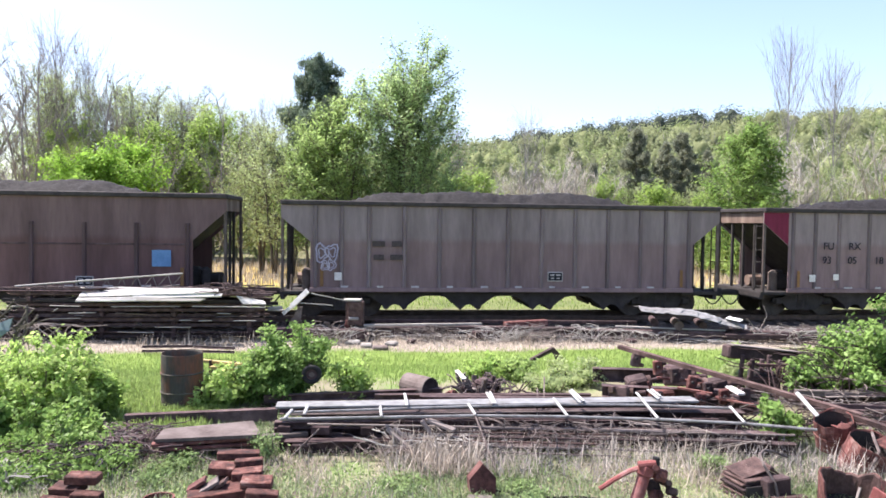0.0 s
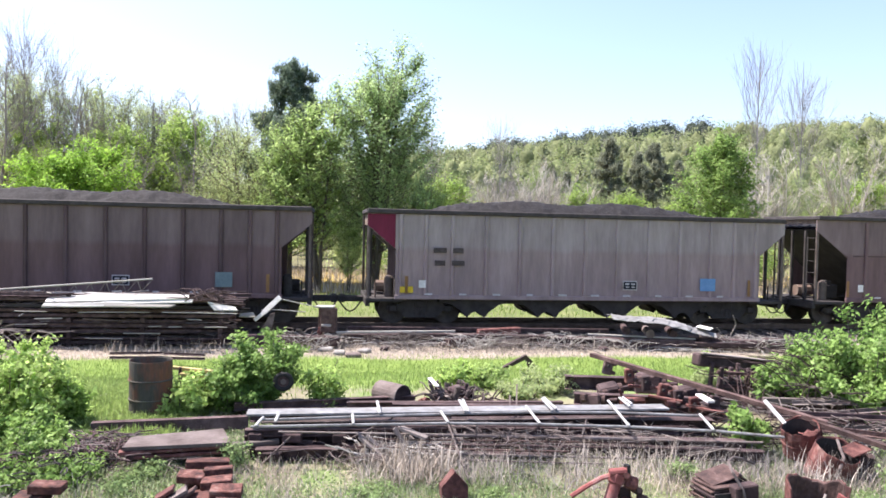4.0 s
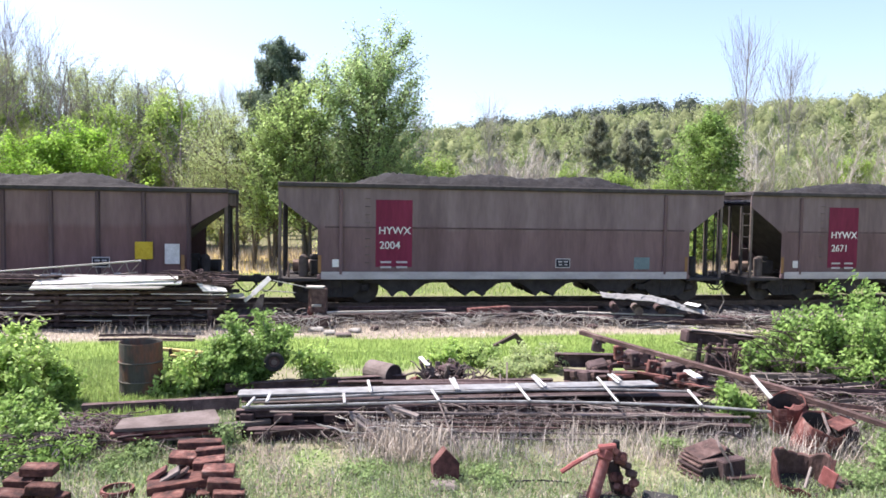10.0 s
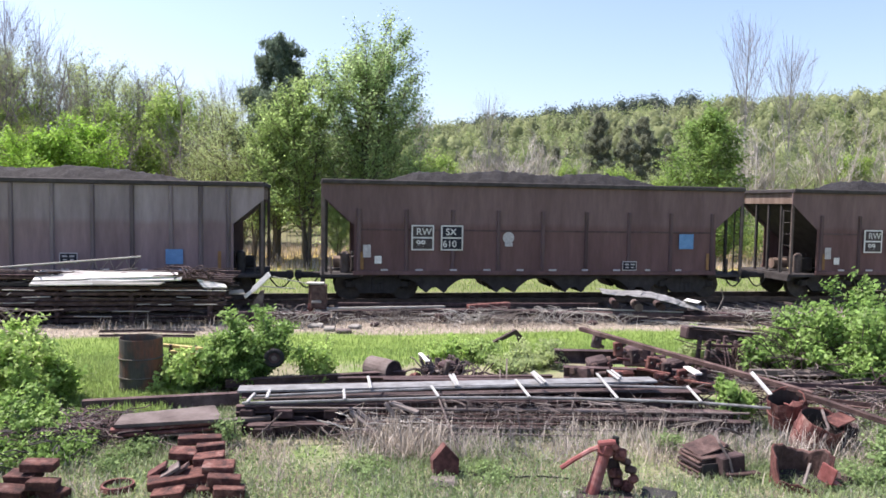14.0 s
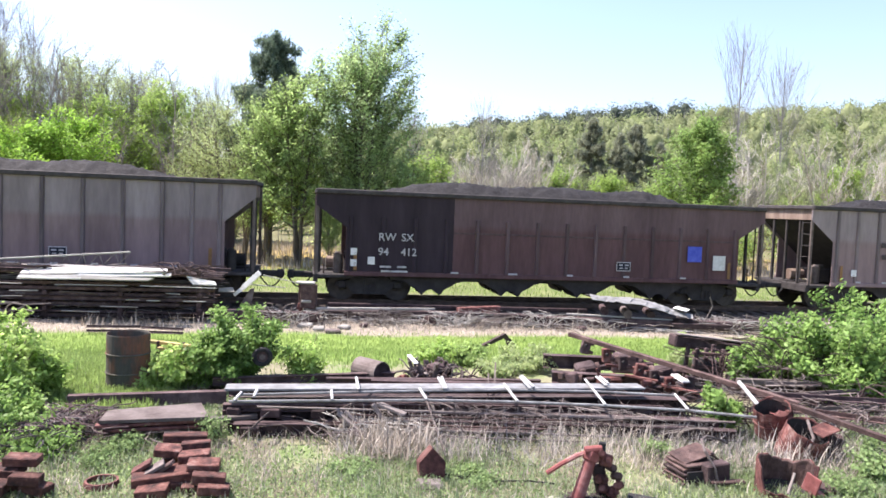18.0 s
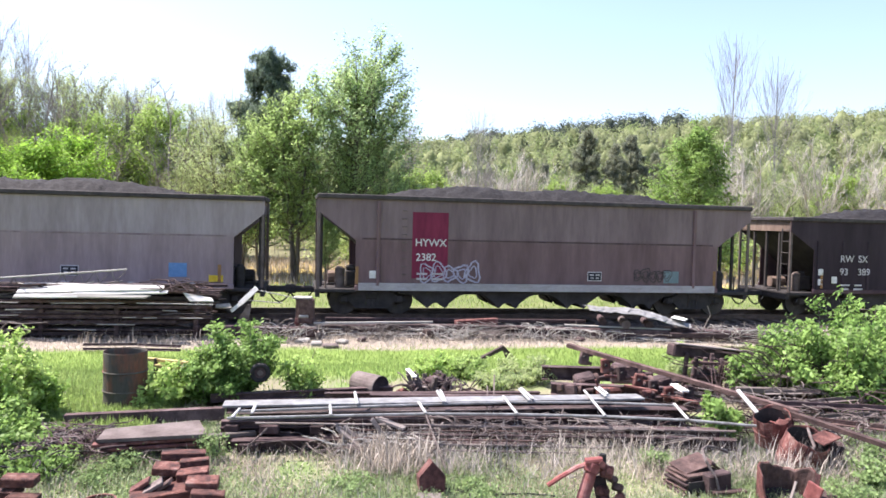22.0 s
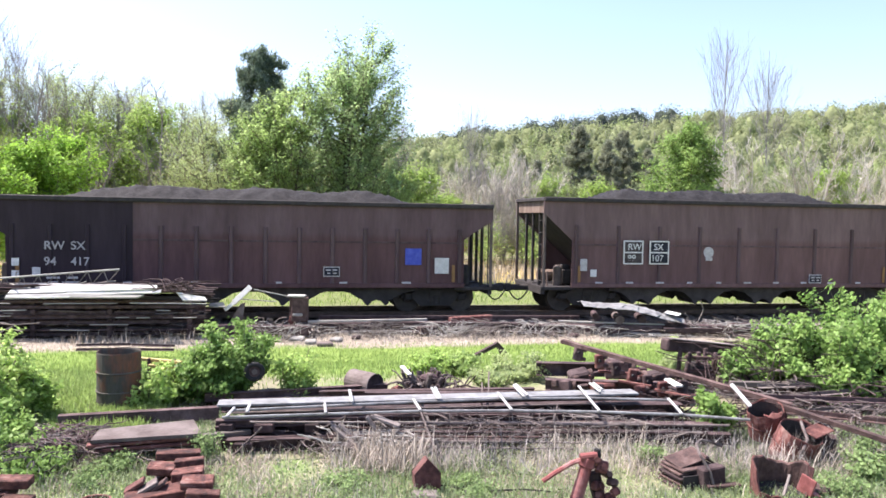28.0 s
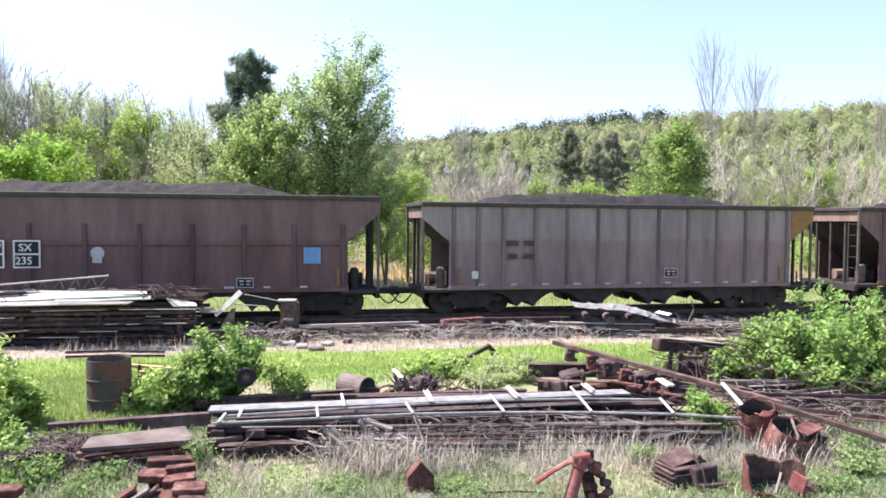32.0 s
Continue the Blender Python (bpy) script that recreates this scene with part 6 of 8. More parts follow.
def build_front():
    # left drum, its neighbour rail and the beam behind the plate
    drum("oil_drum", pose(-3.88, 9.46, 0.03), 0.265, 0.74, "drum", "dented grey-green oil drum, rusty along one side, standing open")
    t = thing("yellow_rail_stand", Matrix.Identity(4), "low stand with a chipped yellow top bar beside the drum", "stand")
    for p, q in (((-3.83, 10.01, 0.56), (-3.22, 9.88, 0.54)), ((-3.66, 9.90, 0.49), (-3.22, 9.82, 0.48))):
        part("bar", beam_bm(span(p, q), 0.06, 0.045, "solid"), M["oldyellow"], t, at=ends(p, q))
    for px in ((-3.68, 9.96, 0.00), (-3.33, 9.92, 0.00)):
        part("post", Shape().box((0, 0, 0.28), (0.045, 0.045, 0.6), bevel=0.006), M["darkrust"], t, at=pose(*px))
    bar("channel_beam", (-4.16, 8.46, 0.13), (-2.46, 8.93, 0.13), 0.1, 0.15, "darkrust", "long rusty channel beam lying across the pile", "beam", "C")
    for p, q in (((-8.24, 17.60, -0.64), (-6.95, 17.60, -0.60)), ((-8.15, 17.40, -0.71), (-6.87, 17.40, -0.67)), ((-6.78, 17.20, -0.54), (-5.72, 17.00, -0.52)), ((-6.67, 17.00, -0.61), (-5.69, 16.90, -0.59))):
        bar("rail_length", p, q, 0.07, 0.06, "darkrust", "thin dark rail lying in the grass behind the drum", "rail", "L", "rails behind the drum")
    # the plate on its bars
    a, b, c, d = (-3.29, 7.32, 0.27), (-3.36, 7.70, 0.27), (-2.51, 8.11, 0.27), (-2.27, 7.59, 0.27)
    s = Shape()
    s.add([V(*p) for p in (a, b, c, d)] + [V(p[0], p[1], p[2] - 0.035) for p in (a, b, c, d)],
          [(0, 1, 2, 3), (7, 6, 5, 4), (0, 4, 5, 1), (1, 5, 6, 2), (2, 6, 7, 3), (3, 7, 4, 0)])
    solo("steel_plate", s, M["plate"], Matrix.Identity(4), "flat dusty brown steel plate lying on rusty bars", "plate")
    bar("flat_bar", (-3.33, 7.34, 0.21), (-2.29, 7.69, 0.21), 0.1, 0.03, "redrust", "red-rusted steel bar under the plate", "bar")
    bar("flat_bar", (-3.26, 7.36, 0.16), (-2.27, 7.69, 0.16), 0.12, 0.03, "redrust", "red-rusted steel bar under the plate", "bar")
    bar("timber", (-3.25, 7.60, 0.06), (-2.31, 7.83, 0.06), 0.14, 0.12, "wood", "grey timber bearer under the plate", "timber")
    # blocks
    rng = random.Random(21)
    spots = [((-2.31, 7.00, 0.24), 14, 0.40), ((-2.35, 6.67, 0.22), 8, 0.24), ((-2.14, 6.79, 0.23), 14, 0.26), ((-2.09, 6.59, 0.20), 18, 0.27), ((-1.94, 6.38, 0.20), 14, 0.27), ((-1.84, 6.20, 0.15), 14, 0.28), ((-1.77, 6.10, 0.10), 16, 0.26), ((-2.29, 6.12, 0.06), 14, 0.26), ((-2.27, 6.30, 0.12), 12, 0.50), ((-2.19, 6.28, 0.06), 16, 0.40), ((-2.16, 6.50, 0.10), 14, 0.30), ((-1.94, 6.26, 0.05), 10, 0.28), ((-2.29, 6.78, 0.10), 10, 0.30), ((-2.06, 6.50, 0.10), 12, 0.30)]
    side = [((-3.45, 6.25, 0.24), 10, 0.28), ((-3.58, 6.23, 0.15), -8, 0.28), ((-3.34, 6.10, 0.13), 6, 0.24), ((-3.60, 6.04, 0.08), 0, 0.26), ((-3.49, 6.22, 0.04), 4, 0.30), ((-3.27, 6.13, 0.05), -12, 0.25), ((-3.57, 6.19, 0.04), 10, 0.30)]
    blk = Shape().box((0, 0, 0), (0.25, 0.15, 0.085), bevel=0.007)
    blk = blk.mesh("iron_block", M["brick"])
    for p, turn, w in spots + side:
        tagged(part("iron_block", blk, None, None, "", pose(p[0], p[1], p[2], rng.uniform(-6, 10), rng.uniform(-7, 7), turn + rng.uniform(-6, 6)) @ Matrix.Diagonal((w / 0.25, rng.uniform(0.95, 1.3), rng.uniform(0.8, 1.05), 1))),
               "red-rusted iron block in a loose stack", "block", "rusted iron blocks")
    for p, q, m in (((-2.55, 6.34, 0.13), (-2.40, 6.38, 0.22), "redrust"), ((-2.44, 6.30, 0.13), (-2.28, 6.36, 0.22), "plate"), ((-2.34, 6.35, 0.13), (-2.21, 6.36, 0.22), "rust")):
        bar("block_slab", p, q, 0.14, 0.03, m, "flat rusty slab tilted against the blocks", "slab", group="tilted slabs")
    solo("round_casting", Shape().tube((0, 0, 0), (0, 0, 0.05), 0.15, 0.14, n=18, hollow=0.02), M["redrust"], pose(-2.82, 6.35, 0.00), "small round rusted iron casting in the grass", "casting")
    # the two ladders
    ladder([(-2.08, 7.66, 0.42), (-1.04, 7.84, 0.42), (-0.01, 7.97, 0.43), (1.00, 8.03, 0.43), (1.97, 8.02, 0.43), (2.87, 7.94, 0.43), (3.56, 7.80, 0.42)],
           [(-2.05, 7.94, 0.42), (-1.08, 8.17, 0.42), (-0.09, 8.36, 0.43), (1.06, 8.57, 0.43), (2.02, 8.64, 0.43), (2.96, 8.59, 0.43)],
           [((-2.02, 7.63, 0.43), (-2.03, 7.95, 0.43)), ((-1.02, 7.81, 0.43), (-1.08, 8.19, 0.43)), ((-0.01, 7.93, 0.44), (-0.09, 8.37, 0.44)), ((0.99, 7.99, 0.44), (0.91, 8.66, 0.46)), ((1.96, 7.99, 0.44), (1.95, 9.01, 0.47)), ((2.85, 7.91, 0.44), (2.92, 8.55, 0.44))],
           "weathered aluminium ladder with bright rungs lying on the scrap")
    p, q = (-2.26, 8.16, 0.44), (2.63, 8.94, 0.44)
    t = thing("scaffold_plank", Matrix.Identity(4), "long pale aluminium plank with cross cleats lying behind the ladder", "plank")
    part("deck", beam_bm(span(p, q), 0.24, 0.025), M["alu"], t, at=ends(p, q))
    for a, b in (((-0.77, 8.14, 0.48), (-0.85, 8.62, 0.50)), ((0.19, 8.31, 0.48), (0.12, 8.69, 0.52)), ((0.22, 8.31, 0.48), (0.16, 8.72, 0.52)), ((1.20, 8.46, 0.48), (1.12, 8.88, 0.52)), ((1.25, 8.54, 0.48), (1.15, 8.95, 0.52)), ((2.16, 8.75, 0.48), (2.09, 9.05, 0.52)), ((2.21, 8.87, 0.48), (2.14, 9.08, 0.52)), ((-1.84, 7.73, 0.46), (-1.85, 7.93, 0.50))):
        part("cleat", Shape().box((span(a, b) / 2, 0, 0), (span(a, b), 0.034, 0.024), bevel=0.007), M["rung"], t, at=ends(a, b))
    pipes = [((-2.06, 8.03, 0.37), (2.08, 8.63, 0.37)), ((-2.06, 8.29, 0.36), (2.35, 8.91, 0.36)), ((-1.38, 8.10, 0.33), (2.76, 8.47, 0.33)), ((-1.85, 7.93, 0.30), (2.51, 8.06, 0.30)), ((-0.12, 7.95, 0.30), (3.45, 8.07, 0.28)),
             ((-0.86, 7.88, 0.26), (2.18, 8.01, 0.26)), ((-0.24, 7.88, 0.22), (3.20, 8.05, 0.20)), ((-0.18, 7.82, 0.14), (2.02, 7.84, 0.14)), ((-0.21, 7.75, 0.10), (1.64, 7.75, 0.10)), ((-1.09, 7.78, 0.20), (1.40, 7.82, 0.20))]
    for k, (p, q) in enumerate(pipes):
        bar("conduit", p, q, 0.03, (0.022, 0.026, 0.018)[k % 3], ("plate", "rust", "darkrust", "wood")[k % 4], "thin weathered metal pipe in the pile under the ladders", "pipe", "pipe", "pipes under the ladders")
    beams = [((-2.36, 7.88, 0.15), (-1.88, 8.08, 0.15), 0.08, 0.05, "wood"), ((-2.17, 7.97, 0.05), (-0.51, 8.26, 0.05), 0.14, 0.12, "darkrust"), ((-0.89, 8.21, 0.08), (1.41, 8.21, 0.08), 0.12, 0.12, "darkrust"),
             ((1.10, 8.28, 0.10), (3.51, 8.18, 0.10), 0.12, 0.12, "darkrust"), ((-2.26, 8.08, 0.24), (-0.13, 8.35, 0.24), 0.1, 0.08, "darkrust"), ((-0.51, 8.29, 0.25), (2.68, 8.61, 0.25), 0.1, 0.08, "darkrust"),
             ((-2.44, 8.96, 0.20), (1.64, 9.63, 0.20), 0.12, 0.14, "darkrust"), ((-0.74, 9.49, 0.20), (3.16, 9.72, 0.20), 0.12, 0.14, "darkrust"), ((-2.81, 9.53, 0.16), (-0.48, 10.25, 0.16), 0.1, 0.1, "darkrust"), ((-1.38, 9.85, 0.14), (1.59, 10.28, 0.12), 0.1, 0.1, "darkrust")]
    beams += [((-2.29, 8.18, 0.10), (-0.52, 8.43, 0.12), 0.16, 0.18, "darkrust"), ((-0.77, 8.28, 0.12), (1.45, 8.43, 0.12), 0.16, 0.18, "darkrust"), ((1.18, 8.42, 0.12), (3.40, 8.39, 0.12), 0.16, 0.18, "darkrust"), ((-2.06, 8.54, 0.18), (0.83, 8.87, 0.20), 0.2, 0.2, "darkrust"),
              ((0.48, 8.85, 0.20), (3.22, 9.00, 0.20), 0.2, 0.2, "darkrust"), ((-2.09, 7.90, 0.06), (-0.87, 8.04, 0.06), 0.14, 0.13, "darkrust"), ((-0.49, 8.01, 0.05), (1.13, 8.01, 0.05), 0.14, 0.12, "darkrust")]
    for p, q, w, h, m in beams:
        bar("beam", p, q, w, h, m, "dark rusty beam buried in the scrap pile under the ladders", "beam", "I" if m != "wood" else "solid", "beams under the ladders")
    # grey timber given a dark steel colour, which stands in for the pile's shadow
    for p, w in (((-1.73, 8.09, 0.20), 0.42), ((-1.20, 8.11, 0.20), 0.32), ((-2.13, 8.07, 0.20), 0.3), ((-1.60, 8.22, 0.10), 0.4), ((-1.08, 8.17, 0.07), 0.35), ((-1.90, 7.88, 0.05), 0.4)):
        solo("timber_block", Shape().box((0, 0, 0), (w * 0.5, 0.14, 0.1), bevel=0.012), M["darkrust"], pose(*p, 0, 0, (p[0] * 37) % 12 - 6), "short timber block coloured dark for the pile's shadow", "timber", "timber blocks")
    for k, (p, q) in enumerate((((-0.56, 8.07, 0.35), (-0.06, 7.87, 0.02)), ((-0.99, 7.93, 0.30), (-0.61, 7.91, 0.03)), ((-0.00, 8.45, 0.40), (0.24, 7.57, 0.00)), ((0.19, 8.10, 0.30), (-0.02, 7.77, 0.02)), ((1.61, 8.13, 0.25), (1.85, 8.15, 0.02)))):
        bar("stick", p, q, 0.03, 0.025, "wood", "thin grey stick leaning on the pile", "stick", group="loose sticks")
    for p, q in (((-0.95, 7.83, 0.30), (-0.63, 7.72, 0.08)), ((-0.89, 7.86, 0.30), (-0.60, 7.80, 0.08)), ((-0.59, 7.90, 0.38), (-0.45, 7.89, 0.20)), ((-0.52, 7.93, 0.38), (-0.23, 7.83, 0.30))):
        bar("plank", p, q, 0.09, 0.03, "wood", "split grey plank slanting in the pile", "plank", group="slanting planks")
    for p, q in (((-0.01, 7.93, 0.44), (0.22, 7.29, 0.02)), ((0.13, 7.58, 0.20), (-0.04, 7.57, 0.02)), ((-0.63, 8.26, 0.40), (-1.37, 8.08, 0.05)), ((-1.68, 7.75, 0.30), (-1.96, 7.65, 0.02)), ((0.75, 9.07, 0.50), (0.68, 8.14, 0.12)), ((0.85, 9.27, 0.60), (0.76, 8.25, 0.10)), ((1.58, 8.41, 0.40), (1.50, 8.34, 0.12))):
        bar("stick", p, q, 0.018, 0.016, "plate", "dry grey stalk standing in the pile", "stick", group="loose sticks")
    # the pointed casting, its stone and cable
    s = Shape().prism([(-0.12, 0), (0.12, 0), (0.125, 0.16), (0.0, 0.29), (-0.125, 0.15)], -0.1, 0.1)
    solo("iron_casting", s, M["redrust"], pose(*(0.06, 6.79, 0.01), -8, 0, 8), "pointed red-rusted iron casting standing in the grass", "casting")
    solo("stone", Shape().box((0, 0, 0.02), (0.26, 0.2, 0.07), bevel=0.03), M["wood"], pose(*(0.05, 6.55, 0.01)), "flat pale stone in the grass", "stone")
    p = [V(*(0.19, 6.77, 0.05)), V(*(0.43, 6.77, 0.03)), V(*(0.69, 6.70, 0.03)), V(*(0.96, 6.74, 0.03)), V(*(1.22, 6.71, 0.02))]
    solo("cable", Shape().path(p, 0.009, 6), M["rubber"], Matrix.Identity(4), "black cable trailing through the grass", "cable")
    # the red hand pump
    base = V(*(1.36, 6.40, -0.03))
    t = thing("hand_pump", Matrix.Translation(base), "red-painted rusty hand pump leaning over, its lever out", "pump")
    top = V(0.13, 0.05, 0.42)
    part("barrel", Shape().tube((0, 0, 0), top, 0.06, 0.052, n=16), M["pump_red"], t, "faded red barrel")
    part("head", Shape().box(top + V(0, 0, 0.0), (0.15, 0.12, 0.15), (0, 18, 10), bevel=0.04).tube(top + V(-0.07, -0.02, 0.05), top + V(0.08, -0.02, 0.07), 0.035, n=10), M["pump_red"], t, "dull red head")
    part("cap", Shape().tube(top + V(0.08, 0, 0.05), top + V(0.09, 0, 0.12), 0.04, 0.03, n=10), M["rubber"], t)
    part("lever", Shape().path([top + V(-0.03, 0, 0.03), top + V(-0.14, 0, -0.01), top + V(-0.28, -0.01, -0.09), top + V(-0.4, -0.02, -0.17)], 0.022, 7), M["pump_red"], t, "bent orange-rusted lever")
    chain = [top + V(0.07, 0, 0.03), top + V(0.13, 0, -0.04), top + V(0.18, 0.02, -0.11), top + V(0.23, 0, -0.18), top + V(0.25, -0.02, -0.26), top + V(0.2, 0, -0.33), top + V(0.12, 0, -0.3), top + V(0.1, 0.02, -0.22)]
    rg = random.Random(77)
    for p in chain:
        part("link", Shape().box((0, 0, 0), (rg.uniform(.07, .11), 0.08, rg.uniform(.06, .11)), bevel=0.016).tube((0, -0.07, 0), (0, 0.06, 0), 0.028, n=8), M[rg.choice(("redrust", "rust", "pump_red"))], t, at=Matrix.Translation(p) @ pose(0, 0, 0, rg.uniform(-30, 30), rg.uniform(-50, 50), rg.uniform(-30, 30)))
    part("linkage", Shape().path(chain[:6], 0.016, 6), M["redrust"], t)
    part("bracket", Shape().box(top + V(0.1, 0.05, -0.24), (0.12, 0.06, 0.3), (0, -14, 0), bevel=0.02), M["darkrust"], t)
    part("base", Shape().box((0.12, 0, 0.02), (0.5, 0.3, 0.05), bevel=0.015), M["darkrust"], t)
    solo("rubber_mat", Shape().box((0, 0, 0.012), (0.3, 0.2, 0.02), bevel=0.008), M["rubber"], pose(1.95, 6.36, 0.0, 16, 0, -24), "black rubber strip lying in the grass", "mat")
    solo("board_scrap", Shape().box((0, 0, 0.01), (0.25, 0.14, 0.02), bevel=0.006), M["board"], pose(*(1.20, 6.44, -0.03), 0, 0, 10), "bleached scrap of board in the grass", "board")
    # the stack of sprung plates
    t = thing("spring_stack", pose(*(2.64, 7.05, -0.00), 0, -4, 16), "stack of red-rusted plates with a bent rod arching over", "plates")
    for k in range(6):
        part("leaf", Shape().box((-0.02 + 0.012 * (k * 7 % 3), 0.01 * (k * 5 % 3), 0.03 + 0.03 * k), (0.46 - 0.012 * k, 0.34, 0.02), (0, 1.5 * (k % 3) - 1, 3 * (k % 2)), bevel=0.004), M["rust" if k % 3 else "darkrust"], t)
    part("flap", Shape().box((0.0, 0.04, 0.235), (0.36, 0.26, 0.014), (8, -8, 4), bevel=0.004).box((0.2, 0.05, 0.21), (0.16, 0.24, 0.014), (4, 38, 6), bevel=0.004), M["rust"], t, "bent rusty flap of plate")
    part("hollow_box", Shape().box((0.1, -0.2, 0.11), (0.26, 0.12, 0.2), (0, 0, 4), bevel=0.012), M["darkrust"], t)
    part("rod", Shape().path([V(0.06, -0.3, 0.02), V(0.05, -0.26, 0.18), V(0.0, -0.18, 0.33), V(0.03, -0.08, 0.4), V(0.14, 0.0, 0.4), V(0.32, 0.1, 0.33), V(0.5, 0.15, 0.24)], 0.014, 6), M["plate"], t)
    # solid near-black strip in place of the shaded hollow at the stack's front
    part("hollow", Shape().box((-0.1, -0.18, 0.09), (0.2, 0.02, 0.11), (0, 3, 0), bevel=0.004), M["soot"], t, "black strip painted in for the shaded gap between plates")
    part("cross_bar", Shape().box((0.16, -0.3, 0.05), (0.34, 0.08, 0.03), (0, 4, -8), bevel=0.008), M["rust"], t)
    # the rusty drums at the end of the ladders
    drum("rusty_drum", Matrix.Translation((3.97, 8.25, 0.14)) @ pose(0, 0, 0, 16, -14, 0), 0.2, 0.33, "redrust", "small red-rusted drum half buried in scrap", 0.2, (0.5,))
    drum("rusty_drum", Matrix.Translation((4.02, 7.84, -0.03)) @ pose(0, 0, 0.02, 22, 10, 0), 0.225, 0.38, "redrust", "red-rusted open drum tilted on the scrap", 0.12, (0.5,))
    drum("rusty_drum", Matrix.Translation((4.34, 7.90, -0.02)) @ pose(0, 0, 0.0, -4, 16, 0), 0.17, 0.28, "darkrust", "dark rusted drum behind the open one", 0.3, ())
    t = thing("torn_drum", pose(3.34, 6.68, -0.02, 14, -4, 0), "torn red-rusted drum with a jagged rim, open towards the yard", "drum")
    n, r = 30, 0.25
    rg = random.Random(6)
    rim = []
    for k in range(n):
        a = 2 * math.pi * k / n
        front = max(0.0, -math.sin(a))                       # the side towards the yard is torn low
        rim.append(0.3 - 0.19 * front ** 0.6 + 0.05 * math.sin(3.1 * a + 1) + rg.uniform(-0.02, 0.02) + (0.07 if 2.7 < a < 3.5 else 0))
    for name, r0, r1, m, lab in (("shell", r, r - 0.012, "redrust", ""), ("lining", r - 0.014, r - 0.024, "rust", "dark rusted inside of the drum")):
        v, f = [], []
        for k in range(n):
            a = 2 * math.pi * k / n
            w = 1 + 0.06 * math.sin(5 * a + 2)
            for rr, z in ((r0, 0.0), (r0 * w, rim[k]), (r1 * w, rim[k] - (0.012 if name == "lining" else 0.0)), (r1, 0.0)):
                v.append((rr * math.cos(a), rr * math.sin(a), z))
        for k in range(n):
            q = (k + 1) % n
            f += [(4 * k + c, 4 * q + c, 4 * q + (c + 1) % 4, 4 * k + (c + 1) % 4) for c in range(4)]
        part(name, Shape().add(v, f), M[m], t, lab)
    part("bottom", Shape().tube((0, 0, 0.01), (0, 0, 0.05), r * 0.9, n=20), M["under"], t)
    part("flap", Shape().box((0.2, -0.1, 0.2), (0.02, 0.15, 0.17), (6, 14, 30), bevel=0.006).box((0.27, -0.12, 0.12), (0.12, 0.1, 0.02), (0, 30, 10), bevel=0.006), M["pump_red"], t, "bent orange flap of sheet")
    part("debris", Shape().box((0.05, -0.24, 0.05), (0.22, 0.16, 0.12), (10, 0, 20), bevel=0.03).box((0.18, -0.26, 0.03), (0.16, 0.12, 0.08), (0, 12, -20), bevel=0.02), M["darkrust"], t, "dark clod of rust at the drum's foot")
    for k, (p, a) in enumerate((((3.98, 8.25, 0.34), 20), ((4.08, 8.28, 0.36), -30), ((4.11, 8.20, 0.33), 50), ((4.00, 8.18, 0.32), 10))):
        solo("rust_flake", Shape().box((0, 0, 0), (0.1, 0.07, 0.012), bevel=0.003), M["pump_red"], pose(*p, 20 * (k % 2), 15, a), "curled orange flake of rusted sheet in the drum", "scrap", "rust flakes")
    solo("rust_plate", Shape().box((0, 0, 0), (0.26, 0.2, 0.02), bevel=0.006), M["redrust"], pose(*(4.27, 7.73, 0.33), 12, -14, 20), "bent orange-rusted plate on the drums", "plate")
    solo("rust_plate", Shape().box((0, 0, 0), (0.3, 0.24, 0.02), bevel=0.006), M["rust"], pose(*(4.35, 7.85, 0.12), 70, 0, 20), "bent rusty plate beside the drums", "plate")
    solo("rust_plate", Shape().box((0, 0, 0), (0.14, 0.2, 0.02), bevel=0.006), M["redrust"], pose(*(3.67, 6.84, 0.15), 60, 10, -30), "bent orange-rusted plate beside the torn drum", "plate")
    solo("iron_lump", Shape().box((0, 0, 0), (0.16, 0.12, 0.09), bevel=0.04).box((0.1, 0.03, 0.02), (0.1, 0.1, 0.1), (0, 20, 0), bevel=0.04), M["redrust"], pose(*(4.00, 8.13, 0.36)), "knobbly red-rusted iron lump on a drum", "scrap")
    solo("hose", Shape().path([V(*(4.23, 8.07, 0.42)), V(*(4.12, 7.76, 0.36)), V(*(4.07, 7.56, 0.28)), V(*(3.98, 7.47, 0.20)), V(*(3.95, 7.49, 0.10))], 0.016, 6), M["plate"], Matrix.Identity(4), "bent pale rod hanging over the drums", "rod")
    bar("stick", (3.28, 6.46, 0.1), (3.36, 6.52, 0.27), 0.022, 0.016, "wood", "pale broken stick on the torn drum", "stick", group="loose sticks")
    bar("stick", (3.84, 6.93, 0.05), (3.72, 6.48, 0.02), 0.03, 0.02, "board", "pale broken stick beside the torn drum", "stick", group="loose sticks")
    solo("stone", Shape().box((0, 0, 0.03), (0.26, 0.18, 0.1), (0, 0, 15), bevel=0.03), M["rust"], pose(*(3.71, 6.69, 0.02)), "flat rusty chunk beside the drums", "stone")


build_front()


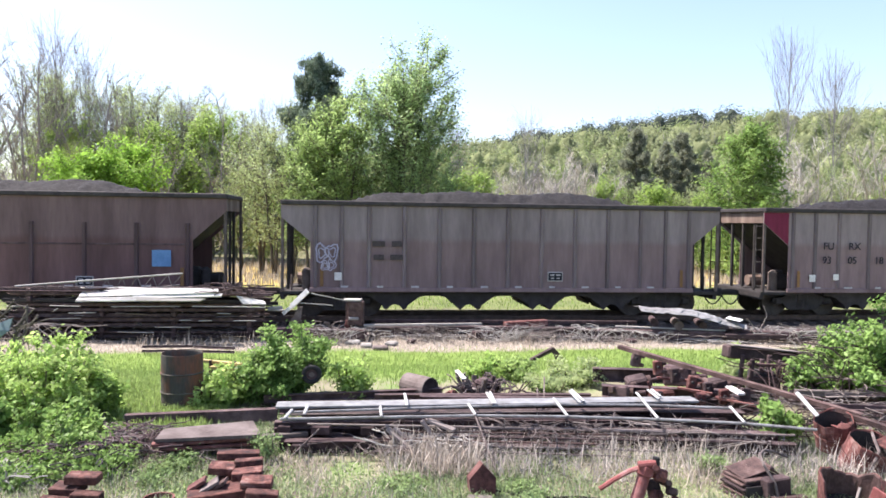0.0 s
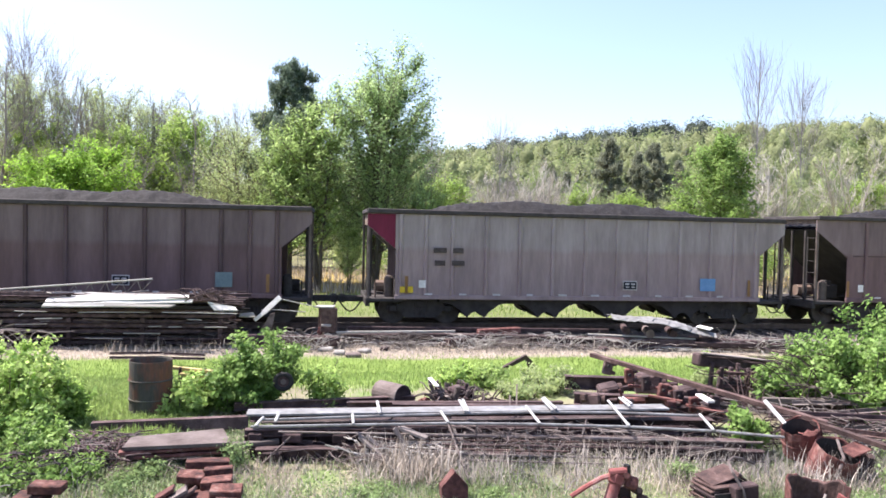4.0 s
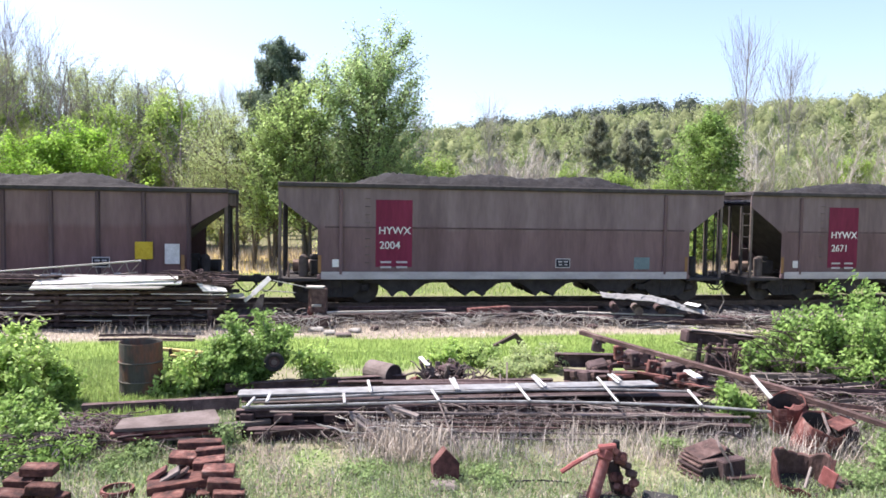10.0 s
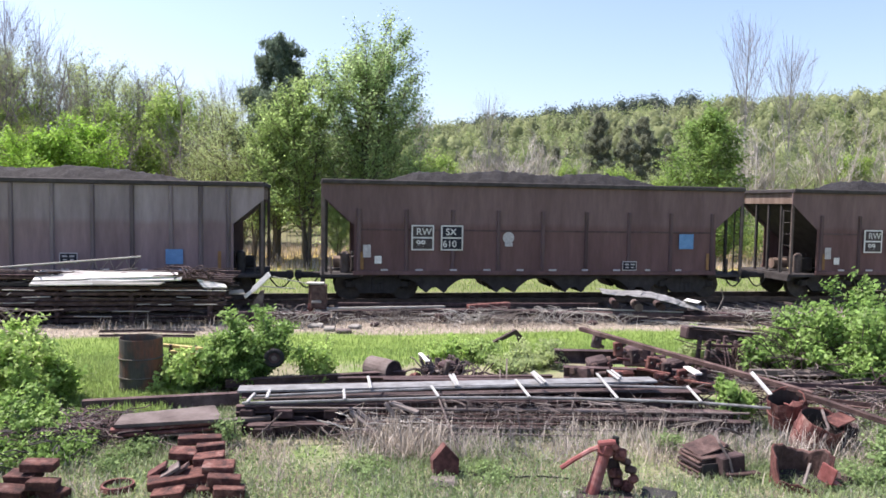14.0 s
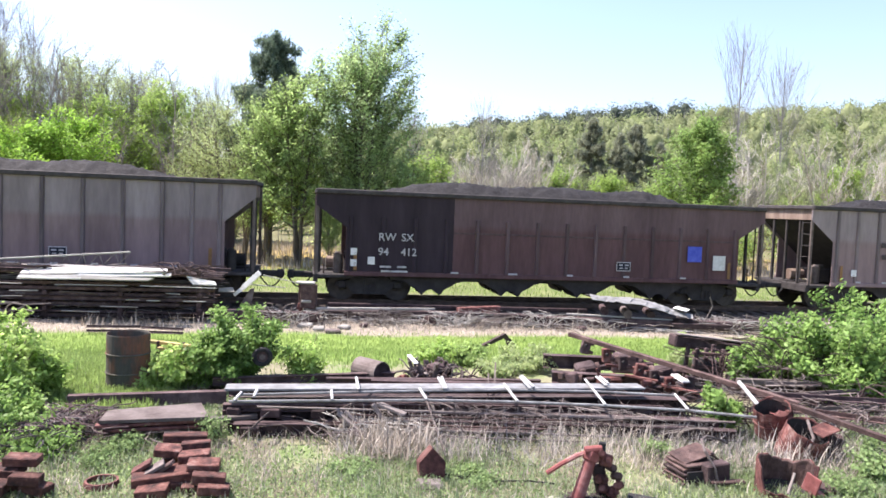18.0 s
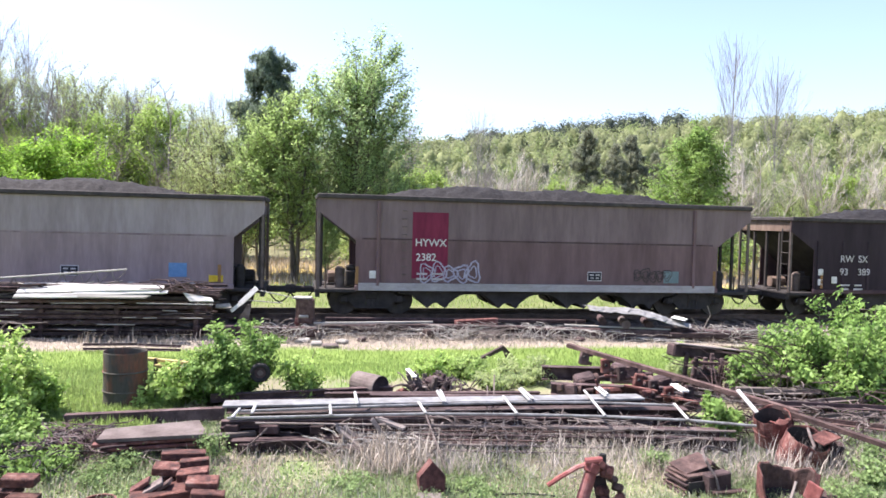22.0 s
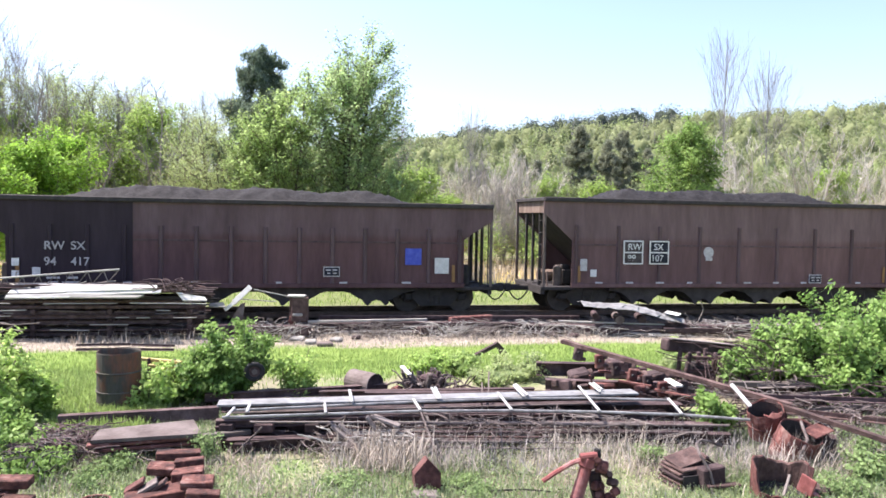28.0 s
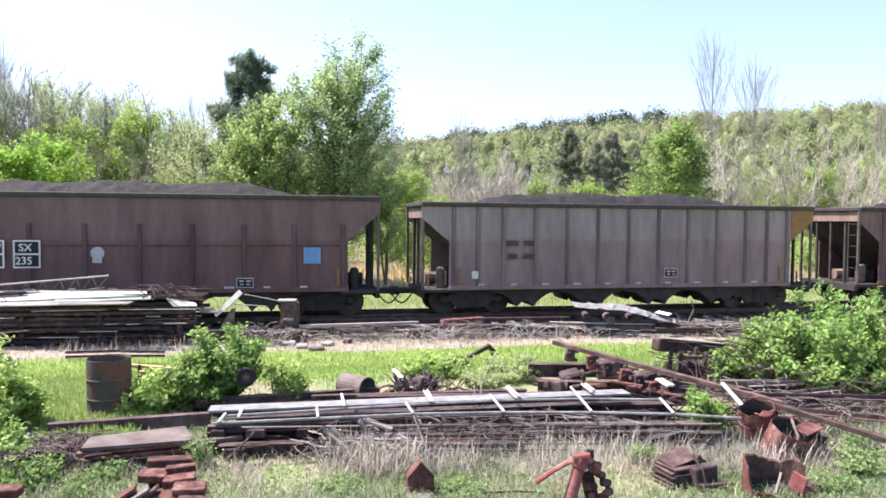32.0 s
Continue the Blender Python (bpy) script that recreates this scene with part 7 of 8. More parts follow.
def build_heap():
    # the long beams and the machinery at the right
    bar("long_channel_beam", (1.99, 10.37, 0.82), (4.20, 8.15, 0.49), 0.09, 0.055, "rust", "long red-brown channel beam slanting down over the scrap heap", "beam", "C")
    bar("long_channel_beam", (4.07, 8.25, 0.48), (4.93, 7.00, 0.33), 0.08, 0.05, "rust", "long rusty beam carrying on from the slanting one", "beam", "C")
    bar("long_channel_beam", (3.96, 8.95, 0.40), (5.86, 8.79, 0.40), 0.06, 0.07, "darkrust", "dark rusty bar among the weeds", "beam", "L")
    bar("long_channel_beam", (4.22, 8.76, 0.30), (5.48, 8.19, 0.30), 0.06, 0.07, "rust", "rusty bar among the weeds", "beam", "L")
    bar("long_channel_beam", (4.30, 10.09, 0.30), (6.57, 10.09, 0.30), 0.08, 0.08, "wood", "grey timber among the weeds", "timber")
    bar("timber", (3.79, 11.40, 0.62), (5.55, 12.00, 0.40), 0.2, 0.19, "darkrust", "dark squared timber propped on the machinery", "timber")
    bar("board", (3.84, 11.34, 0.73), (5.5, 11.9, 0.51), 0.17, 0.02, "wood", "dry grey board lying on the squared timber", "board")
    t = thing("machine", Matrix.Translation((4.02, 10.95, 0.0)), "dark rusty machine frame with hoops, standing in the heap", "machinery")
    for x, y in ((0, 0), (0.16, 0.05), (0.4, 0.0), (0.0, 0.4), (0.4, 0.4)):
        part("upright", Shape().box((x, y, 0.28), (0.06, 0.06, 0.6), (0, 4, 0), bevel=0.01), M["darkrust"], t)
    for z in (0.5, 0.3):
        part("rail", Shape().box((0.2, 0.0, z), (0.5, 0.05, 0.05), (0, 3, 0), bevel=0.01), M["rust"], t)
    part("drive", Shape().box((0.2, 0.14, 0.22), (0.36, 0.24, 0.36), (0, 6, 8), bevel=0.04), M["under"], t)
    for k in range(3):
        ring = [V(0.42 + 0.06 * k + 0.09 * math.cos(a), -0.1 + 0.03 * k, 0.4 + 0.13 * math.sin(a)) for a in [0.5 * i for i in range(11)]]
        part("hoop", Shape().path(ring, 0.013, 5), M["rust"], t)
    # near-black blocks: buried scrap, the first also painting in a shaded cavity
    for p, sz, turn in (((5.3, 10.8, 0.12), (0.7, 0.3, 0.4), 12), ((4.72, 10.8, 0.1), (0.5, 0.3, 0.32), -10), ((5.05, 11.1, 0.22), (0.6, 0.2, 0.4), 4), ((3.55, 10.3, 0.1), (0.6, 0.25, 0.26), 8), ((5.9, 10.1, 0.12), (0.5, 0.3, 0.3), 20)):
        t = thing("machine_scrap", pose(*p, 6, -8, turn), "near-black block of buried scrap darkening the heap's hollows", "scrap", "machine scrap")
        part("casing", Shape().box((0, 0, 0), sz, bevel=0.05).box((sz[0] * 0.3, -0.06, sz[2] * 0.3), (sz[0] * 0.4, sz[1], sz[2] * 0.5), (0, 20, 0), bevel=0.04), M["soot"], t)
        part("lug", Shape().tube((-sz[0] * 0.5, -0.1, 0.05), (sz[0] * 0.2, -0.18, 0.16), 0.035, n=8), M["darkrust"], t)
    bar("board", (3.49, 8.15, 0.73), (3.63, 7.95, 0.53), 0.045, 0.025, "white", "white-painted stick leaning on the beams", "stick")
    bar("board", (3.31, 9.77, 0.42), (3.37, 9.46, 0.40), 0.1, 0.03, "white", "short white-painted board on the heap", "board")
    bar("i_beam", (1.76, 11.22, 0.25), (2.86, 11.21, 0.25), 0.16, 0.2, "darkrust", "dark oily I-beam at the edge of the heap", "beam", "I")
    bar("i_beam", (1.80, 10.58, 0.15), (3.88, 10.43, 0.15), 0.14, 0.16, "darkrust", "dark oily I-beam in the heap", "beam", "I")
    rng = random.Random(9)
    for px, z, w, h, m in (((2.99, 11.06, 0.30), 0, 0.4, 0.3, "darkrust"), ((3.11, 10.44, 0.25), 0, 0.16, 0.3, "redrust"), ((2.35, 10.88, 0.20), 0, 0.3, 0.2, "darkrust"), ((3.46, 10.76, 0.20), 0, 0.3, 0.25, "darkrust"),
                           ((2.60, 10.49, 0.15), 0, 0.35, 0.14, "redrust"), ((2.05, 10.58, 0.12), 0, 0.3, 0.2, "darkrust"), ((3.40, 9.73, 0.20), 0, 0.3, 0.2, "rust"), ((4.34, 11.45, 0.15), 0, 0.3, 0.3, "darkrust"),
                           ((4.89, 11.08, 0.15), 0, 0.4, 0.3, "darkrust"), ((5.14, 10.37, 0.15), 0, 0.4, 0.3, "darkrust")):
        t = thing("machine_scrap", pose(*px, rng.uniform(-15, 15), rng.uniform(-15, 15), rng.uniform(-30, 30)), "rusty lump of broken machinery in the heap", "scrap", "machine scrap")
        part("casing", Shape().box((0, 0, 0), (w, 0.25, h), bevel=0.03), M[m], t)
        part("flange", Shape().tube((w / 2, 0, 0), (w / 2 + 0.06, 0, 0), h * 0.42, n=14), M["rust"], t)
        part("shaft", Shape().tube((w / 2, 0, 0), (w / 2 + 0.22, 0, 0), 0.03, n=8), M["darkrust"], t)
        part("lug", Shape().box((-w / 4, -0.15, h / 4), (0.08, 0.08, 0.1), bevel=0.015), M["rust"], t)
    for p, q in (((2.49, 10.25, 0.42), (2.99, 10.19, 0.40)), ((2.70, 9.97, 0.35), (3.09, 9.75, 0.33)), ((2.33, 10.08, 0.40), (2.37, 10.07, 0.30)), ((3.11, 9.68, 0.30), (3.65, 9.22, 0.28)), ((2.86, 9.99, 0.30), (3.63, 9.56, 0.26))):
        bar("flat_bar", p, q, 0.06, 0.03, "redrust", "orange-rusted flat bar lying on the heap", "bar", group="flat bars on the heap")
    for k, p in enumerate(((2.22, 10.35, 0.65), (2.49, 10.20, 0.57), (2.70, 10.10, 0.49), (2.90, 10.00, 0.41), (3.07, 9.85, 0.36), (3.23, 9.70, 0.31), (3.46, 9.60, 0.35), (2.93, 9.70, 0.25))):
        t = thing("bracket_casting", pose(*p, 8 * math.sin(3 * k), 10 * math.cos(2 * k), 12), "dark red cast bracket lying under the long beam", "casting", "castings under the beam")
        part("plate", Shape().box((0, 0, 0), (0.13, 0.08, 0.2), bevel=0.012), M[("darkrust", "redrust")[k % 2]], t)
        part("jaw", Shape().box((0.07, 0, -0.06), (0.09, 0.09, 0.05), (0, 12, 0), bevel=0.01).box((0.07, 0, 0.06), (0.08, 0.09, 0.05), bevel=0.01), M["rust"], t)
        part("stud", Shape().tube((-0.02, -0.07, 0.02), (-0.02, 0.07, 0.02), 0.022, n=8), M["under"], t)
    # the lying tank, roots and the propped slab
    t = thing("small_tank", ends((-0.95, 10.43, 0.20), (-0.66, 10.17, 0.20)), "short rusty tank lying on its side, open at one end", "tank")
    part("shell", Shape().tube((-0.06, 0, 0), (span((-0.95, 10.43, 0.20), (-0.66, 10.17, 0.20)) + 0.02, 0, 0), 0.165, n=22, hollow=0.012), M["plate"], t)
    part("end_cap", Shape().tube((-0.09, 0, 0), (-0.058, 0, 0), 0.12, 0.164, n=22), M["plate"], t)
    part("end_cap", Shape().tube((0.37, 0, 0), (0.4, 0, 0), 0.158, 0.14, n=22), M["darkrust"], t, "dark sunken end")
    tangle("root_tangle", (0.03, 10.43, -0.02), 0.26, 0.4, 60, 0.012, "plate", "dark tangle of roots and wire", 3, "roots")
    for px, w, h, m in (((-0.17, 10.56, -0.02), 0.2, 0.3, "plate"), ((0.09, 10.61, -0.03), 0.3, 0.34, "darkrust"), ((0.24, 10.55, -0.03), 0.22, 0.28, "darkrust"), ((-0.35, 10.44, -0.01), 0.16, 0.16, "redrust")):
        s = Shape()
        for k in range(7):
            a = 0.9 * k
            s.box((w * 0.3 * math.cos(a), w * 0.3 * math.sin(a), h * (0.2 + 0.1 * k)), (w * 0.7, w * 0.6, h * 0.35), (20 * math.sin(a), 25 * math.cos(2 * a), 50 * k), bevel=0.04)
        solo("stump", s, M[m], Matrix.Translation(px), "knotted dark stump of roots and rusted metal", "stump", "stumps in the heap", "stuff")
    tangle("wire_tangle", (0.27, 10.47, -0.02), 0.25, 0.35, 30, 0.01, "darkrust", "rusted tangle of wire beside the roots", 4, "wire")
    for k in range(11):
        a = 0.57 * k
        p = V(0.0 + 0.13 * math.cos(a), 10.42 + 0.1 * math.sin(a), 0.0)
        bar("root_spur", p, p + V(0.16 * math.cos(a), 0.1 * math.sin(a), 0.26 + 0.1 * math.sin(2.3 * k)), 0.07, 0.05, ("plate", "darkrust", "wood")[k % 3], "split grey spur of an old root stump", "stump", group="root spurs")
    bar("board", (-0.29, 10.51, 0.40), (-0.17, 10.21, 0.35), 0.06, 0.02, "white", "white chip of board on the roots", "board")
    s = Shape().prism([(-0.52, 0.02), (0.12, 0.36), (0.34, 0.14), (0.36, 0.0), (0.22, 0.02), (0.1, 0.25), (-0.49, -0.03)], -0.07, 0.07)
    solo("bent_plate", s, M["darkrust"], pose(1.65, 17.21, -0.72, 0, 0, 8), "dark bent plate propped up like a tent in the grass", "plate")
    tire = Shape()
    n, k2 = 24, 10
    v = [((0.22 + 0.07 * math.cos(b)) * math.cos(a), 0.07 * math.sin(b), (0.22 + 0.07 * math.cos(b)) * math.sin(a)) for a in [2 * math.pi * i / n for i in range(n)] for b in [2 * math.pi * j / k2 for j in range(k2)]]
    f = [(i * k2 + j, ((i + 1) % n) * k2 + j, ((i + 1) % n) * k2 + (j + 1) % k2, i * k2 + (j + 1) % k2) for i in range(n) for j in range(k2)]
    t = thing("old_wheel", pose(*(-2.21, 9.70, 0.47), 8, 0, 12) @ Matrix.Scale(0.47, 4), "old rubber-tyred wheel leaning in the bush", "wheel")
    part("tyre", tire.add(v, f), M["rubber"], t, smooth=True)
    part("hub", Shape().tube((0, -0.03, 0), (0, 0.03, 0), 0.08, n=14), M["wood"], t, "pale hub")
    part("rim", Shape().tube((0, -0.02, 0), (0, 0.02, 0), 0.17, n=20), M["darkrust"], t)


build_heap()


def build_trackside():
    # pipe rack at the left
    rng = random.Random(31)
    rack = thing("pipe_rack", Matrix.Identity(4), "dark steel rack stacked with rusty pipes and rails", "rack")
    L, R, F = V(-12.53, 19.02, -0.8), V(-5.85, 19.86, -0.8), V(0.12, 0.8, 0)
    base = gz(L.x, L.y)
    for f in (0.08, 0.36, 0.64, 0.94):
        p = L.lerp(R, f); p.z = gz(p.x, p.y)
        for o in (V(0, 0, 0), F):
            part("post", Shape().box((0, 0, 0.7), (0.12, 0.12, 1.4), bevel=0.015), M["darkrust"], rack, at=Matrix.Translation(p + o))
        for z in (0.3, 0.72, 1.12):
            part("bearer", Shape().box((0.06, 0.4, z), (0.1, 1.1, 0.1), bevel=0.012), M["darkrust"], rack, at=Matrix.Translation(p))
    for z, cnt in ((0.12, 5), (0.24, 6), (0.42, 8), (0.56, 8), (0.68, 5), (0.84, 8), (0.97, 8), (1.08, 5), (1.24, 8), (1.36, 7)):
        for k in range(cnt):
            a, b = rng.uniform(-0.04, 0.16), rng.uniform(0.8, 1.03)
            p, q = L.lerp(R, a), L.lerp(R, b)
            off = F * (k / cnt) + V(0, -0.06, 0)
            p, q = p + off, q + off
            p.z, q.z = base + z + rng.uniform(-.02, .02), base + z + rng.uniform(-.02, .02)
            kind, w = rng.choice((("pipe", 0.09), ("L", 0.09), ("I", 0.1), ("pipe", 0.06), ("solid", 0.05), ("C", 0.08)))
            bar("rack_pipe", p, q, w, w, rng.choice(("darkrust", "darkrust", "rust", "soot", "darkrust") if k < 3 else ("darkrust", "soot")), "long rusty pipe or rail stacked on the rack", "pipe", kind, "stock on the rack")
    for k in range(80):
        c = L.lerp(R, rng.uniform(-0.05, 1.0)) + F * rng.uniform(-0.12, 0.3)
        c.z = base + rng.uniform(0.1, 1.45)
        d = V(rng.uniform(0.1, 0.5), rng.uniform(-0.12, 0.05), rng.uniform(-0.06, 0.06))
        w = rng.choice((0.025, 0.04, 0.06))
        bar("rack_offcut", c - d, c + d, w, w * 0.5, rng.choice(("darkrust", "rust", "plate", "wood", "board", "darkrust")), "short offcut of pipe or board stuck in the rack", "offcut", rng.choice(("L", "C", "solid")), "offcuts on the rack")
    for a, b, c, d, m, label in (((-10.62, 19.02, 0.41), (-6.83, 19.02, 0.59), (-6.99, 19.45, 0.64), (-10.62, 19.45, 0.64), "chalk", "wide bleached white board lying askew on the rack"),
                                 ((-9.02, 18.98, 0.40), (-6.74, 18.98, 0.50), (-6.74, 19.05, 0.56), (-9.23, 19.05, 0.51), "chalk", "narrow white board lying on the rack"),
                                 ((-10.65, 18.92, 0.30), (-9.00, 18.92, 0.35), (-9.05, 18.98, 0.44), (-10.61, 18.98, 0.38), "chalk", "short white board lying on the rack"),
                                 ((-9.02, 18.92, 0.34), (-7.30, 18.92, 0.37), (-7.15, 18.98, 0.43), (-9.05, 18.98, 0.43), "board", "grey bleached board lying on the rack"),
                                 ((-6.23, 19.20, 0.28), (-5.61, 19.20, 0.29), (-5.70, 19.30, 0.36), (-6.44, 19.30, 0.48), "chalk", "broken white board at the end of the rack"),
                                 ((-5.86, 20.20, -0.00), (-5.40, 20.20, -0.00), (-5.49, 20.30, 0.11), (-5.86, 20.30, 0.08), "board", "pale tilted sheet beside the rack")):
        s = Shape()
        s.add([V(*p) for p in (a, b, c, d)] + [V(p[0], p[1] + 0.01, p[2] - 0.03) for p in (a, b, c, d)],
              [(0, 1, 2, 3), (7, 6, 5, 4), (0, 4, 5, 1), (1, 5, 6, 2), (2, 6, 7, 3), (3, 7, 4, 0)])
        solo("white_board", s, M[m], Matrix.Identity(4), label, "board", "white boards")
    for p, q, w in (((-9.67, 18.92, 0.17), (-7.84, 19.00, 0.20), 0.04), ((-7.49, 18.92, 0.22), (-5.57, 19.00, 0.22), 0.05), ((-11.35, 18.92, 0.16), (-10.55, 19.00, 0.15), 0.05), ((-10.82, 18.92, -0.03), (-10.14, 19.00, -0.01), 0.06), ((-11.34, 18.92, -0.19), (-10.54, 19.00, -0.17), 0.05), ((-6.83, 18.92, 0.05), (-6.49, 19.00, 0.03), 0.05), ((-7.32, 18.92, -0.16), (-7.00, 19.00, -0.16), 0.04), ((-6.39, 18.92, -0.14), (-5.82, 19.00, -0.14), 0.05), ((-9.50, 18.92, -0.50), (-8.55, 19.00, -0.51), 0.04), ((-8.50, 18.92, -0.35), (-7.56, 19.00, -0.35), 0.03), ((-7.85, 18.92, -0.16), (-7.54, 19.00, -0.16), 0.03), ((-11.23, 18.92, 0.02), (-11.16, 19.00, 0.09), 0.04)):
        bar("lath", p, q, w, 0.02, "board", "thin bleached lath stuck between the stacked pipes", "board", "solid", "pale laths")
    tr = thing("lattice_girder", Matrix.Identity(4), "light lattice girder resting on top of the rack", "girder")
    a, b = V(*(-12.49, 19.24, 0.63)), V(*(-8.06, 19.69, 1.02))
    c, d = V(*(-12.50, 19.24, 0.15)), V(*(-8.16, 19.69, 0.70))
    part("chord", beam_bm(span(a, b), 0.05, 0.05, "pipe"), M["board"], tr, at=ends(a, b))
    part("chord", beam_bm(span(c, d), 0.05, 0.05, "pipe"), M["wood"], tr, at=ends(c, d))
    for k in range(11):
        p, q = (a.lerp(b, k / 11), c.lerp(d, (k + 0.5) / 11))
        part("lacing", Shape().tube(p, q, 0.013, n=5), M["wood"], tr)
        part("lacing", Shape().tube(q, a.lerp(b, (k + 1) / 11), 0.013, n=5), M["wood"], tr)
    tangle("brush_tangle", (-6.49, 19.24, 0.48), 0.5, 0.3, 26, 0.014, "darkrust", "bundle of dark brushwood on the rack", 12, "brushwood")
    tangle("brush_tangle", (-11.4, 18.5, -0.80), 0.8, 0.5, 36, 0.015, "wood", "heap of dry grey branches", 13, "brushwood")
    for p, q in (((-7.09, 19.87, 0.41), (-8.47, 19.67, -0.61)), ((-7.89, 19.75, 0.32), (-8.31, 19.69, -0.51)), ((-9.33, 19.56, -0.42), (-9.54, 19.52, -0.91))):
        bar("stick", p, q, 0.03, 0.03, "wood", "thin grey stick leaning on the rack", "stick", group="loose sticks")
    # the tilted board, the post with its box, bent hoops
    bar("white_board", (-5.21, 20.30, 0.10), (-4.75, 20.30, 0.55), 0.15, 0.04, "white", "white board propped at a slant", "board", roll=70)
    bar("white_board", (-5.45, 20.30, -0.11), (-5.18, 20.30, 0.12), 0.1, 0.03, "white", "white board propped at a slant", "board", roll=70)
    s = Shape().prism([(-0.28, -0.33), (0.22, -0.33), (0.36, 0.59), (0.24, 0.57)], -0.03, 0.03)
    solo("bent_plate", s, M["plate"], pose(-5.27, 20.34, -0.50, 0, 0, 10), "weathered triangular plate under the slanting board", "plate")
    for p, q in (((-4.66, 20.30, 0.48), (-3.77, 20.30, 0.31)), ((-5.13, 20.30, 0.21), (-4.04, 20.30, 0.15))):
        bar("stick", p, q, 0.025, 0.025, "board", "thin pale lath tied to the post", "stick", group="loose sticks")
    t = thing("post_with_box", Matrix.Translation((-3.67, 20.54, -0.80)), "rusty steel post carrying a dark metal box", "post")
    part("post", Shape().box((0, 0, 0.55), (0.09, 0.09, 1.12), bevel=0.012), M["rust"], t)
    part("box", Shape().box((0.24, 0, 0.72), (0.44, 0.3, 0.68), bevel=0.03), M["rust"], t)
    part("cap", Shape().box((0.14, 0, 1.09), (0.5, 0.34, 0.05), bevel=0.01), M["board"], t, "pale weathered cap board")
    part("bracket", Shape().box((0.2, -0.12, 0.58), (0.28, 0.12, 0.08), bevel=0.02), M["board"], t)
    part("foot", Shape().box((0.02, -0.06, 0.42), (0.16, 0.06, 0.2), (0, 12, 0), bevel=0.02), M["redrust"], t)
    tangle("wire_hoops", (-3.93, 19.56, -0.80), 0.4, 0.6, 14, 0.015, "plate", "bent wire hoops before the track", 17, "wire")
    # timbers and bars before the track
    for p, q, w, h, m in (((-3.21, 20.78, -0.80), (-1.81, 21.32, -0.80), 0.3, 0.22, "wood"), ((-3.18, 20.36, -0.40), (0.12, 21.15, -0.40), 0.08, 0.06, "board"), ((-3.10, 22.03, -0.50), (4.90, 22.87, -0.50), 0.1, 0.1, "darkrust"), ((-1.81, 20.87, -0.60), (-0.82, 21.19, -0.60), 0.06, 0.05, "board"),
                          ((0.80, 21.70, -0.50), (2.09, 22.45, -0.50), 0.2, 0.2, "redrust"), ((-0.11, 20.62, -0.65), (0.95, 21.25, -0.65), 0.25, 0.22, "darkrust"), ((3.97, 21.43, -0.64), (7.00, 21.29, -0.64), 0.25, 0.28, "darkrust"), ((4.00, 21.5, -0.44), (7.07, 21.3, -0.47), 0.1, 0.04, "board"),
                          ((1.99, 21.93, -0.60), (4.08, 21.78, -0.60), 0.1, 0.08, "darkrust"), ((6.96, 21.07, -0.60), (10.43, 21.18, -0.60), 0.15, 0.15, "darkrust"), ((-2.25, 20.54, -0.70), (0.29, 20.77, -0.70), 0.1, 0.08, "wood"), ((-3.10, 20.88, -0.62), (0.78, 21.26, -0.62), 0.3, 0.3, "darkrust"), ((0.87, 21.29, -0.64), (4.07, 21.27, -0.64), 0.3, 0.26, "darkrust"),
                          ((-1.49, 20.89, -0.50), (2.90, 21.10, -0.50), 0.2, 0.12, "darkrust"), ((7.01, 21.73, -0.60), (8.99, 21.26, -0.60), 0.3, 0.26, "darkrust"), ((9.28, 21.95, -0.60), (11.59, 21.50, -0.60), 0.3, 0.26, "darkrust"), ((-5.62, 20.09, -0.60), (-3.06, 20.12, -0.60), 0.3, 0.26, "darkrust")):
        bar("track_timber", p, q, w, h, m, "weathered timber or rail laid out before the track", "timber", "solid", "timbers before the track")
    for p, r, m in (((5.18, 22.20, -0.36), 0.11, "darkrust"), ((5.75, 21.75, -0.36), 0.13, "plate"), ((6.45, 21.84, -0.36), 0.11, "darkrust")):
        solo("log", Shape().tube((0, -0.5, 0), (0.15, 0.6, 0), r, r * 0.92, n=14), M[m], pose(*p), "short weathered log under the white sheet", "log", "logs under the sheet")
    p, q = V(4.68, 21.60, 0.19), V(7.66, 21.40, -0.27)
    rg = random.Random(5)
    nx, ny, v, f = 26, 6, [], []
    ln = span(p, q)
    for j in range(ny):
        for i in range(nx):
            u = i / (nx - 1)
            v.append((u * ln + rg.uniform(-.05, .05), (j / (ny - 1) - 0.5) * (1.3 - 0.7 * u) + rg.uniform(-.06, .06), 0.02 * math.sin(7 * u + 1.3 * j) + rg.uniform(-0.016, 0.016) - 0.05 * abs(j - 2.5) + 0.12 * math.sin(math.pi * u) ** 2))
    f = [(j * nx + i, j * nx + i + 1, (j + 1) * nx + i + 1, (j + 1) * nx + i) for j in range(ny - 1) for i in range(nx - 1)]
    n0 = len(v)
    v += [(x, y, z - 0.012) for x, y, z in v]
    f += [tuple(n0 + k for k in reversed(g)) for g in f]
    edge = [i for i in range(nx)] + [j * nx + nx - 1 for j in range(1, ny)] + [(ny - 1) * nx + i for i in range(nx - 2, -1, -1)] + [j * nx for j in range(ny - 2, 0, -1)]
    f += [(edge[k], edge[(k + 1) % len(edge)], n0 + edge[(k + 1) % len(edge)], n0 + edge[k]) for k in range(len(edge))]
    solo("plastic_sheet", Shape().add(v, f), M["alu"], ends(p, q), "pale creased sheet lying slanted over the logs", "sheet")
    bar("metal_sheet", (7.18, 21.50, -0.12), (7.52, 21.30, -0.18), 0.5, 0.02, "white", "white corner of sheet beside the logs", "sheet")
